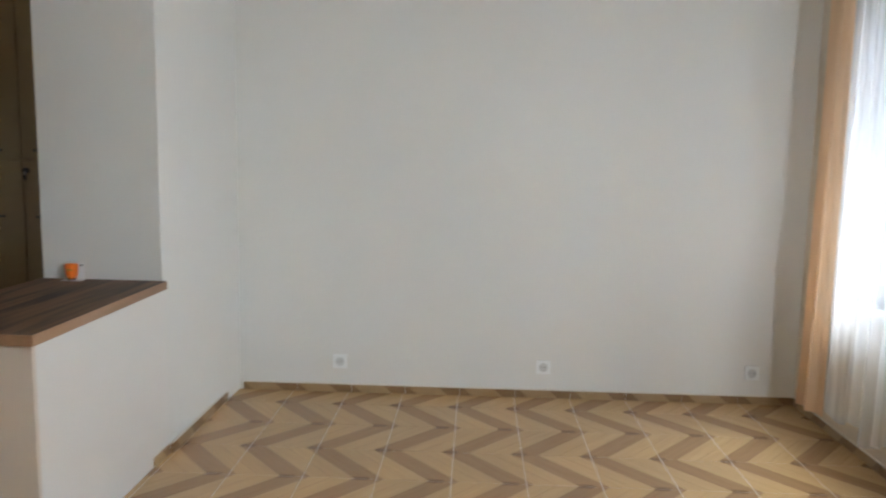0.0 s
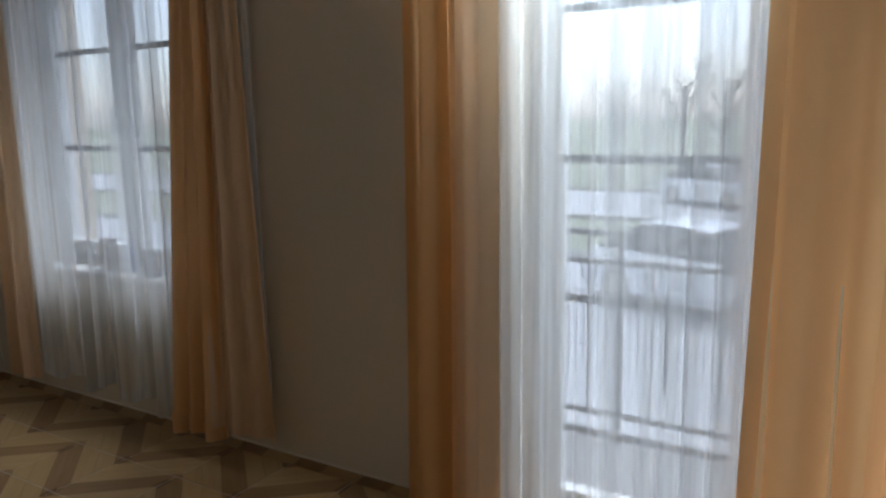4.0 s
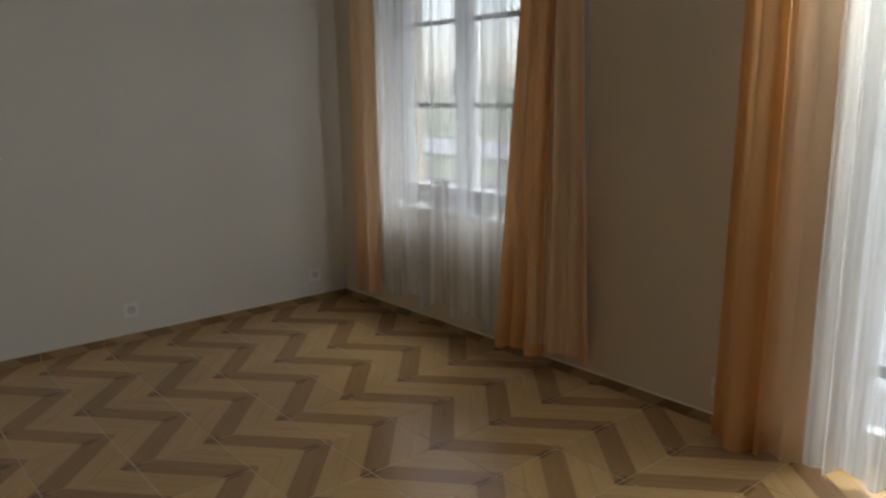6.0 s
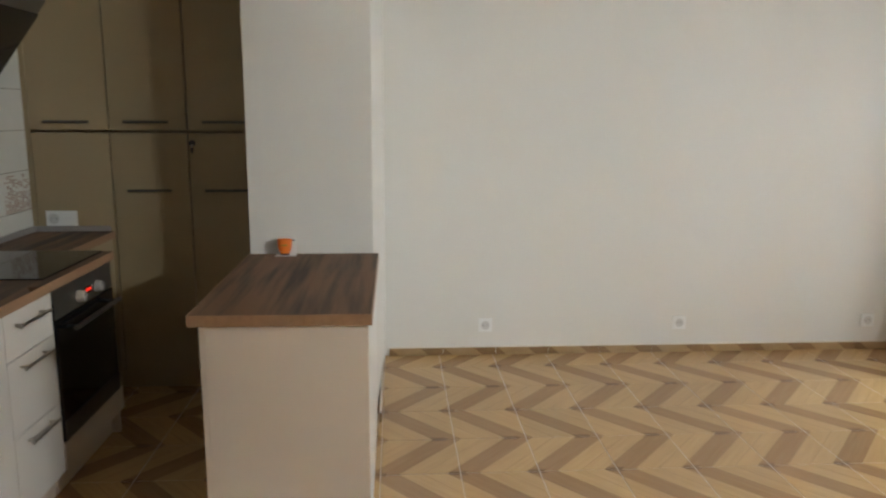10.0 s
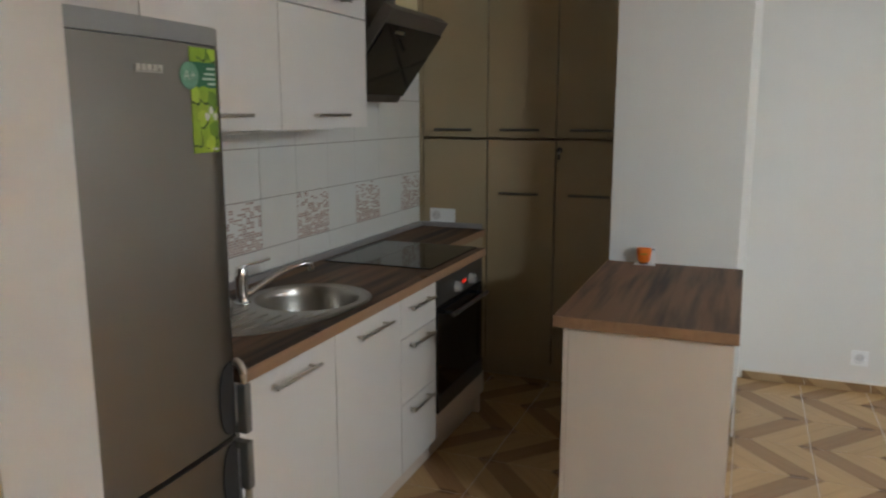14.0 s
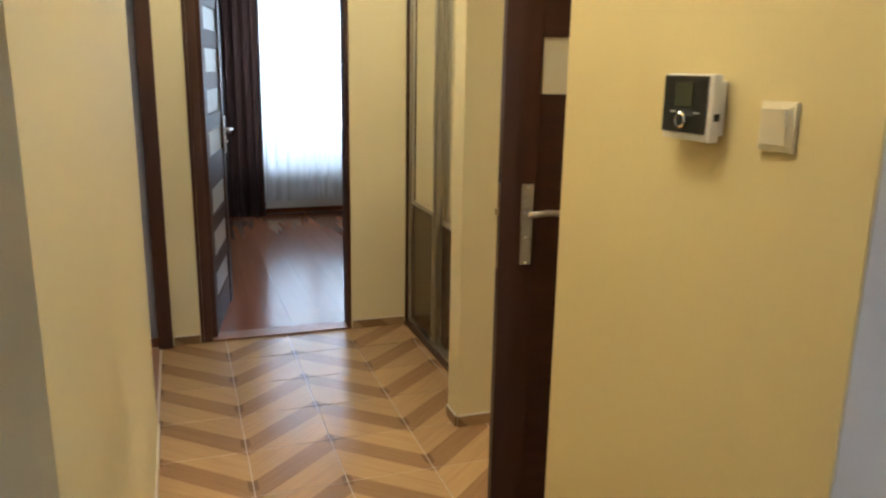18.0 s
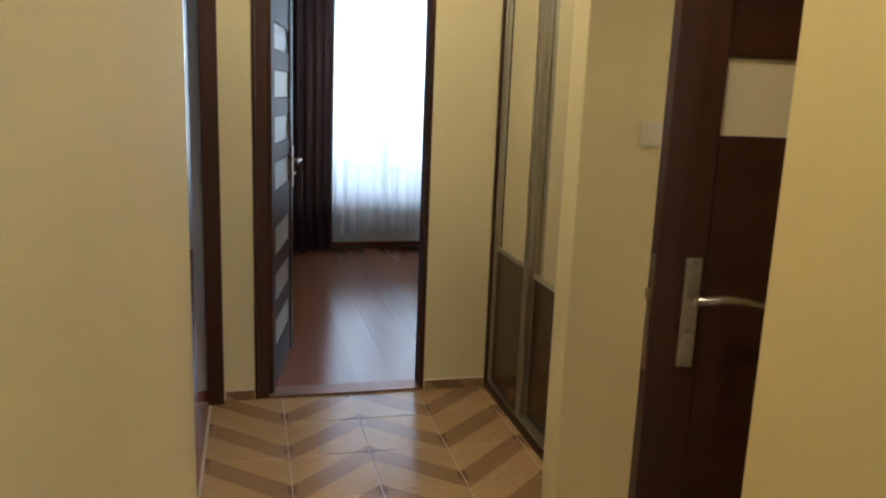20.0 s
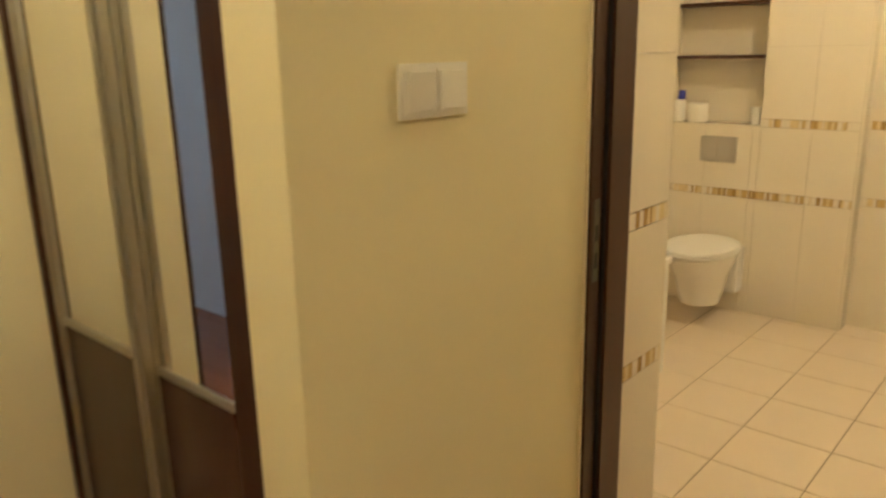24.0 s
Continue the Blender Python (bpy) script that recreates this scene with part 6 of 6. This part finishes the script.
# ground and distance
GZ = -1.9
ASPHALT = surface("wet_grey_paving", (0.47, 0.47, 0.465), 0.6, vary=0.18, fine=8, coarse=0.15, relief=0.1)
LAWN = surface("winter_grass", (0.26, 0.28, 0.18), 0.9, vary=0.25, fine=6, coarse=0.2, relief=0.2)
single("ground", boxes((-600, 600, -600, 600, GZ - 0.5, GZ)), LAWN, "dull winter grass reaching to the horizon", "ground", "structure")
single("pavement", boxes((5.2, 18.0, -30, 26, GZ, GZ + 0.012)), ASPHALT, "grey paved parking lot", "parking lot", "structure")
single("road", boxes((24.5, 33.0, -120, 120, GZ, GZ + 0.010)), ASPHALT, "grey asphalt road beyond the lawn", "road", "structure")
for x in (18.0, 24.35, 33.0):
    single("kerb", boxes((x, x + 0.15, -60, 60, GZ, GZ + 0.12), bevel=0.01), surface("kerb_stone", (0.40, 0.39, 0.37), 0.8, vary=0.1), "pale concrete kerb", "kerb", "structure")
fn = thing("wire_fence", "thin dark wire panel fence beside the parking lot", "fence", (10.0, -5, GZ + 0.012))
for i in range(9):
    y = -14 + i * 2.4
    part("post", rod(bmesh.new(), (10.0, y, GZ + 0.013), (10.0, y, GZ + 1.25), 0.025, 8), IRON, fn)
    if i < 8:
        bm = bmesh.new()
        for k in range(24):
            slab(bm, 9.996, 10.004, y + 0.05 + k * 0.1, y + 0.058 + k * 0.1, GZ + 0.10, GZ + 1.2)
        for z in (0.14, 0.45, 0.80, 1.15):
            slab(bm, 9.992, 9.9955, y + 0.03, y + 2.37, GZ + z, GZ + z + 0.012)
        part("wire_panel", bm, IRON, fn, kind="stuff")


def car(at, turn, colour, label):
    """A parked car: body by lofted sections, glass, wheels and lamps."""
    c = thing("car", label, "car", (0, 0, 0), "parked cars")
    paint = surface("car_paint", colour, 0.25, 0.3, vary=0.03, relief=0, coat=0.6)
    L, W = 4.2, 1.70
    prof = [(-2.10, 0.35, 0.62), (-2.02, 0.22, 0.80), (-1.2, 0.20, 0.92), (-0.8, 0.20, 0.95), (1.3, 0.20, 0.98), (1.95, 0.22, 0.92), (2.10, 0.34, 0.75)]
    rings = []
    for x, lo, hi in prof:
        w = W / 2 * (0.90 if abs(x) > 2.05 else 1.0)
        rings.append([(x, -w, lo), (x, -w, (lo + hi) / 2 + 0.05), (x, -w + 0.06, hi), (x, w - 0.06, hi), (x, w, (lo + hi) / 2 + 0.05), (x, w, lo)])
    part("body", loft(bmesh.new(), rings), paint, c, smooth=True)
    cab = [(-1.05, 0.94, 0.955), (-0.35, 0.95, 1.38), (0.2, 0.955, 1.45), (0.9, 0.96, 1.43), (1.75, 0.955, 0.975)]
    part("cabin", loft(bmesh.new(), [[(x, -0.78, lo), (x, -0.62 if hi > 1.1 else -0.76, hi), (x, 0.62 if hi > 1.1 else 0.76, hi), (x, 0.78, lo)] for x, lo, hi in cab]), BLACKGLASS, c, "dark car windows")
    part("roof", loft(bmesh.new(), [[(x, -0.60, z), (x, -0.60, z + 0.02), (x, 0.60, z + 0.02), (x, 0.60, z)] for x, z in ((-0.4, 1.385), (0.2, 1.452), (0.95, 1.432))]), paint, c)
    for x in (-1.28, 1.28):
        for s in (-1, 1):
            w = part("wheel", rod(bmesh.new(), (x, s * (W / 2 - 0.20), 0.31), (x, s * (W / 2 + 0.01), 0.31), 0.31, 24), BLACK, c)
            part("rim", rod(bmesh.new(), (x, s * (W / 2 + 0.0105), 0.31), (x, s * (W / 2 + 0.02), 0.31), 0.20, 18), NICKEL, w)
    for s in (-1, 1):
        part("headlight", boxes((-2.13, -2.055, s * 0.60 - 0.16, s * 0.60 + 0.16, 0.60, 0.72), bevel=0.02), PVC, c)
    c.matrix_basis = Matrix.Translation((*at, GZ + 0.012)) @ Matrix.Rotation(radians(turn), 4, "Z")
    return c


car((13.5, -7.2), 12, (0.60, 0.62, 0.64), "silver parked car with dark windows")
car((14.3, -1.5), 70, (0.80, 0.81, 0.82), "white parked car on the parking lot")
car((14.0, -11.5), 5, (0.10, 0.11, 0.13), "dark grey parked car")
car((29.5, 1.6), 60, (0.80, 0.81, 0.82), "white car standing on the road")


def tree(at, height, seed):
    """A bare winter tree: tapered trunk, limbs and clumps of fine twigs."""
    rnd = random.Random(seed)
    t = thing("tree", "bare winter tree with fine grey-brown twigs", "tree", (*at, GZ), "trees beyond the road")
    bark = bpy.data.materials.get("grey_bark") or surface("grey_bark", (0.12, 0.095, 0.075), 0.9, vary=0.2, fine=20, relief=0.2)
    base = Vector((*at, GZ))
    part("trunk", rod(bmesh.new(), base, base + Vector((0.1, 0, height * 0.55)), 0.16, 8, 0.09), bark, t)
    bm = bmesh.new()
    for i in range(16):
        a, up = rnd.uniform(0, 6.28), rnd.uniform(0.25, 0.55)
        p = base + Vector((0.1, 0, height * up))
        q = p + Vector((math.cos(a), math.sin(a), 1.1)).normalized() * height * rnd.uniform(0.25, 0.45)
        rod(bm, p, q, 0.05, 5, 0.015)
        for k in range(10):
            f = rnd.uniform(0.3, 1.0)
            s = p.lerp(q, f)
            rod(bm, s, s + Vector((rnd.uniform(-1, 1), rnd.uniform(-1, 1), rnd.uniform(0.1, 1.2))) * height * 0.10, 0.016, 3, 0.004)
    part("limbs", bm, bark, t, kind="stuff")
    return t


for i, (x, y, h) in enumerate(((39, -14, 8), (40, -8, 9), (38, -2, 7.5), (38, -19, 9), (42, 4, 8), (32, -26, 7), (45, -3, 9), (48, 2, 8), (44, -12, 8.5), (50, 8, 9), (40, 9, 7), (52, -6, 9), (25, 17, 9), (29, 21, 10), (22, 13.5, 8), (34, 22, 9))):
    tree((x, y), h, 40 + i)
# ---- small things on the window sill ----
SZ = WIN_Z0 + 0.0305
SX = WIN_X + 0.075
BROWNCARD = surface("brown_card", (0.20, 0.105, 0.06), 0.7, vary=0.1, fine=60)
BLUECARD = surface("blue_card", (0.06, 0.11, 0.32), 0.5, vary=0.08, fine=60)
DARKCARD = surface("dark_grey_card", (0.07, 0.06, 0.06), 0.7, vary=0.1, fine=60)
for y, wid, dep, hgt, mat, label in ((-0.955, 0.075, 0.05, 0.155, BROWNCARD, "brown cardboard box on the window sill"), (-1.12, 0.05, 0.045, 0.135, BLUECARD, "blue carton on the window sill"),
                                     (-1.30, 0.095, 0.05, 0.125, DARKCARD, "dark grey box on the window sill"), (-0.64, 0.085, 0.05, 0.055, DARKCARD, "low dark box on the window sill")):
    b = thing("box", label, "box", (SX, y, SZ), "boxes on the window sill")
    part("carton", boxes((SX - dep / 2, SX + dep / 2, y - wid / 2, y + wid / 2, SZ, SZ + hgt), bevel=0.003), mat, b)
    part("flap", boxes((SX - dep / 2 - 0.0005, SX + dep / 2 - 0.004, y - wid / 2 + 0.003, y + wid / 2 - 0.003, SZ + hgt + 0.0002, SZ + hgt + 0.0018)), mat, b)

# ---- tiles ----


def tile_mesh(name, w, d, h, bevel, material):
    bm = bmesh.new()
    slab(bm, -w / 2, w / 2, -d / 2, d / 2, -h, 0)
    top_edges = [e for e in bm.edges if all(v.co.z > -1e-6 for v in e.verts)]
    bmesh.ops.bevel(bm, geom=top_edges, offset=bevel, segments=1, affect="EDGES")
    return mesh_of(name, bm, material)


GAP = 0.0035
full = tile_mesh("tile", T - GAP, T - GAP, 0.0014, 0.0008, CHEVRON)
floor_ob = scene.objects["floor"]


i0, i1 = math.floor((HALL_END - TILE_X0) / T) - 1, math.ceil((WIN_X - TILE_X0) / T) + 1
j0, j1 = math.floor((ROOM_S - TILE_Y0) / T) - 1, math.ceil((KITCHEN_Y - TILE_Y0) / T) + 1
rest = bmesh.new()
count = 0
for i in range(i0, i1):
    for j in range(j0, j1):
        x0, x1 = TILE_X0 + i * T, TILE_X0 + (i + 1) * T
        y0, y1 = TILE_Y0 + j * T, TILE_Y0 + (j + 1) * T
        # cut to the rooms' edges
        a, b = max(x0, HALL_END), min(x1, OUT - 0.1)
        c, d = max(y0, ROOM_S), min(y1, WALL_Y)
        if a < STRIP_X - 0.3 and c < HALL_L:
            c = max(c, HALL_L)
        if a < SWITCH_X and d > WARD_Y:
            d = min(d, WARD_Y + 0.02)
        if b <= SPLASH_X and d > BATH_Y:
            d = min(d, BATH_Y - 0.01)
        if b - a < 0.02 or d - c < 0.02:
            continue
        whole = b - a > T - 0.001 and d - c > T - 0.001
        near = (y0 > -5.2 and y1 < -3.3 and x1 < 0) or (x0 > -0.1 and y0 > -3.0) or (-1.3 < x0 < -0.4 and y0 > -2.4)
        if near and count < 300:
            count += 1
            if whole:
                me, at = full, ((a + b) / 2, (c + d) / 2, 0)
                ob = new("tile", me)
            else:
                bm = bmesh.new()
                slab(bm, -(b - a - GAP) / 2, (b - a - GAP) / 2, -(d - c - GAP) / 2, (d - c - GAP) / 2, -0.0014, 0)
                ob, at = new("tile", mesh_of("tile", bm, CHEVRON)), ((a + b) / 2, (c + d) / 2, 0)
            ob.parent = floor_ob
            ob.location = Vector(at) - floor_ob.location
        else:
            slab(rest, a + GAP / 2, b - GAP / 2, c + GAP / 2, d - GAP / 2, -0.0014, 0.0)
part("far_tiles", rest, CHEVRON, floor_ob, kind="stuff")

# laminate planks in the bedroom
bed_floor = scene.objects["bedroom_floor"]
bed_floor.data.materials[0] = PARQUET
plank = tile_mesh("plank", 1.28 - 0.0006, 0.193 - 0.0006, 0.006, 0.0004, PARQUET)
row = 0
y = -4.92
while y < -1.2:
    x = HALL_END - 0.14 - (row * 0.47) % 1.28
    first = True
    edge = HALL_END - 0.005
    while edge > BED_X + 0.05:
        x0 = max(x - 1.28 if not first else x, BED_X + 0.02)
        lo = x0 if not first else max(x, BED_X + 0.02)
        w = edge - lo
        if w > 0.03:
            if abs(w - 1.28) < 1e-6:
                ob = new("plank", plank)
            else:
                bm = bmesh.new()
                slab(bm, -(w - 0.0006) / 2, (w - 0.0006) / 2, -0.0962, 0.0962, -0.006, 0)
                ob = new("plank", mesh_of("plank", bm, PARQUET))
            ob.parent = bed_floor
            ob.location = Vector(((edge + lo) / 2, y + 0.0965, 0.0085)) - bed_floor.location
        edge = lo
        x, first = lo, False
    y += 0.193
    row += 1

# splashback: 25 x 20 cm glazed tiles, every second one in one row printed
splash = scene.objects["wall_splash"]
DECO, dn_, dl, db = nodes_of("brick_print_tile")
tc = dn_.new("ShaderNodeNewGeometry")
sp = dn_.new("ShaderNodeSeparateXYZ")
dl.new(tc.outputs["Position"], sp.inputs[0])
cb = dn_.new("ShaderNodeCombineXYZ")
dl.new(sp.outputs[1], cb.inputs[0])
dl.new(sp.outputs[2], cb.inputs[1])
bk = dn_.new("ShaderNodeTexBrick")
bk.inputs["Scale"].default_value = 1.0
bk.inputs["Brick Width"].default_value, bk.inputs["Row Height"].default_value, bk.inputs["Mortar Size"].default_value = 0.026, 0.0095, 0.0022
bk.inputs["Color1"].default_value, bk.inputs["Color2"].default_value, bk.inputs["Mortar"].default_value = (0.30, 0.15, 0.10, 1), (0.52, 0.36, 0.28, 1), (0.78, 0.75, 0.70, 1)
dl.new(cb.outputs[0], bk.inputs["Vector"])
fade = dn_.new("ShaderNodeMapRange")
fade.inputs[1].default_value, fade.inputs[2].default_value, fade.inputs[3].default_value, fade.inputs[4].default_value = 0.99, 1.17, 0.95, 0.25
dl.new(sp.outputs[2], fade.inputs[0])
wn2 = dn_.new("ShaderNodeTexWhiteNoise")
sn = dn_.new("ShaderNodeVectorMath")
sn.operation = "SNAP"
sn.inputs[1].default_value = (0.026, 0.0095, 1)
dl.new(cb.outputs[0], sn.inputs[0])
dl.new(sn.outputs[0], wn2.inputs["Vector"])
keep = math_node(dn_, dl, "LESS_THAN", wn2.outputs["Value"], fade.outputs[0])
dl.new(mix_colour(dn_, dl, keep, (0.80, 0.79, 0.74), bk.outputs["Color"]), db.inputs["Base Color"])
db.inputs["Roughness"].default_value = 0.15
GROUTD = surface("brown_tile_grout", (0.22, 0.16, 0.11), 0.8, vary=0.1, relief=0.05)
bed = part("grout_bed", boxes((SPLASH_X + 0.0005, SPLASH_X + 0.004, -2.99, TALL_Y + 0.02, COUNTER_Z - 0.03, 2.0)), GROUTD, splash, "brown grout lines")
meshes = {}
for r in range(6):
    z0, z1 = 0.782 + r * 0.2, 0.982 + r * 0.2
    for c in range(10):
        y1 = -0.470 - c * 0.2605
        y0 = y1 - 0.2605
        deco = r == 1 and c % 2 == 0
        za = max(z0, COUNTER_Z - 0.02)
        ya = max(y0, -2.985)
        bm = boxes((SPLASH_X + 0.0042, SPLASH_X + 0.0105, ya + 0.0011, y1 - 0.0011, za + 0.0014, z1 - 0.0012), bevel=0.001)
        part("tile", bm, DECO if deco else WALLTILE, splash, "tile printed with little bricks" if deco else "")

# bathroom tiles
bfl = scene.objects["bathroom_floor"]
bt_full = tile_mesh("tile", 0.318 - 0.005, 0.318 - 0.005, 0.003, 0.001, BATHFLOOR)
for i in range(-4, 5):
    for j in range(-4, 7):
        x0, y0 = -3.018 + i * 0.318, -1.815 + j * 0.318
        a, b = max(x0, HALL_END), min(x0 + 0.318, SPLASH_X - 0.05)
        c, d = max(y0, BATH_Y + 0.02), min(y0 + 0.318, BATH_FAR + 0.12)
        if b - a < 0.03 or d - c < 0.03:
            continue
        if b - a > 0.317 and d - c > 0.317:
            ob = new("tile", bt_full)
        else:
            bm = bmesh.new()
            slab(bm, -(b - a - 0.004) / 2, (b - a - 0.004) / 2, -(d - c - 0.004) / 2, (d - c - 0.004) / 2, -0.003, 0)
            ob = new("tile", mesh_of("tile", bm, BATHFLOOR))
        ob.parent = bfl
        ob.location = Vector(((a + b) / 2, (c + d) / 2, 0.0024)) - bfl.location

far = scene.objects["wall_bath_far"]
LIST = surface("gold_brown_listello", (0.78, 0.63, 0.36), 0.2, vary=0.2, fine=40, coarse=14, relief=0.02)
LISTG = surface("ochre_listello", (0.62, 0.44, 0.18), 0.2, vary=0.2, fine=40, relief=0.02)
LISTD = surface("dark_brown_listello", (0.42, 0.27, 0.10), 0.2, vary=0.2, relief=0.02)
BANDS = ((0.640, 0.682), (1.022, 1.066))


def tile_wall(parent, a0, a1, z0, z1, put, width=0.25, start=None):
    """Rows of wall tiles between a0 and a1, with put(a, b, za, zb) giving the box of a tile."""
    edges = [z0]
    for lo, hi in BANDS:
        if z0 < lo < z1:
            edges += [lo, hi]
    z = edges[-1] + 0.36
    while z < z1:
        edges.append(z)
        z += 0.36
    edges.append(z1)
    for za, zb in zip(edges, edges[1:]):
        if zb - za < 0.01:
            continue
        band = any(abs(za - lo) < 1e-6 for lo, _ in BANDS)
        if band:
            rnd = random.Random(int(za * 1000) + int(a0 * 100))
            a = a0
            while a < a1 - 0.004:
                b = min(a + rnd.choice((0.006, 0.010, 0.014, 0.020)), a1)
                part("mosaic", boxes(put(a + 0.0005, b - 0.0005, za + 0.002, zb - 0.002)), (LIST, BATHTILE, LISTG, LISTD)[rnd.choice((0, 2, 1, 1, 0, 1, 0, 1, 2, 3))], parent)
                a = b
        else:
            a = a0
            while a < a1 - 0.004:
                b = min(a + width, a1)
                part("tile", boxes(put(a + 0.0008, b - 0.0008, za + 0.0008, zb - 0.0008), bevel=0.0008), BATHTILE, parent)
                a = b


FY = BATH_FAR
tile_wall(far, HALL_END + 0.002, -4.03, 0.0, 2.4, lambda a, b, c, d: (a, b, FY - 0.010, FY - 0.0005, c, d))
tile_wall(far, -4.03, -3.49, 0.0, 1.021, lambda a, b, c, d: (a, b, FY - 0.010, FY - 0.0005, c, d))
tile_wall(far, -3.49, -3.02, 0.0, 2.4, lambda a, b, c, d: (a, b, FY - 0.010, FY - 0.0005, c, d))
tile_wall(far, -3.02, SPLASH_X - 0.052, 0.0, 2.4, lambda a, b, c, d: (a, b, FY + 0.110, FY + 0.1195, c, d))
part("corner_tile", boxes((-3.0195, -3.010, FY - 0.0005, FY + 0.109, 0.0, 2.4), bevel=0.001), BATHTILE, far)
part("niche_back", boxes((-4.029, -3.491, FY + 0.150, FY + 0.1595, 1.029, 2.5), bevel=0.001), BATHTILE, far)
part("niche_sill", boxes((-4.029, -3.491, FY - 0.009, FY + 0.149, 1.0205, 1.0280), bevel=0.001), BATHTILE, far)
for x in (-4.0295, -3.4985):
    part("niche_side", boxes((x, x + 0.008, FY - 0.0002, FY + 0.149, 1.0285, 2.5)), BATHTILE, far)
wing = scene.objects["wall_bath_wing"]
WX = SWITCH_X - 0.0215
tile_wall(wing, BATH_Y + 0.138, -2.49, 0.0, 2.4, lambda a, b, c, d: (WX + 0.0005, WX + 0.010, a, b, c, d), 0.30)
part("end_tile", boxes((SWITCH_X - 0.12, WX + 0.010, -2.4895, -2.481, 0.0, 2.4), bevel=0.001), BATHTILE, wing)
side_w = wall("wall_bath_right", boxes((SPLASH_X - 0.06, SPLASH_X - 0.0505, BATH_Y + 0.14, BATH_FAR + 0.10, 0.0, 2.4)), BATHTILE, "cream tiled bathroom side wall")
wall("wall_bath_left", boxes((HALL_END + 0.0005, HALL_END + 0.010, BATH_Y + 0.14, BATH_FAR - 0.011, 0.0, 2.4)), BATHTILE, "cream tiled bathroom wall behind the tub")
wall("wall_bath_front", boxes((HALL_END + 0.011, SWITCH_X - 0.125, BATH_Y + 0.1355, BATH_Y + 0.145, 0.0, 2.4)), BATHTILE, "cream tiled bathroom wall at the tub's foot")
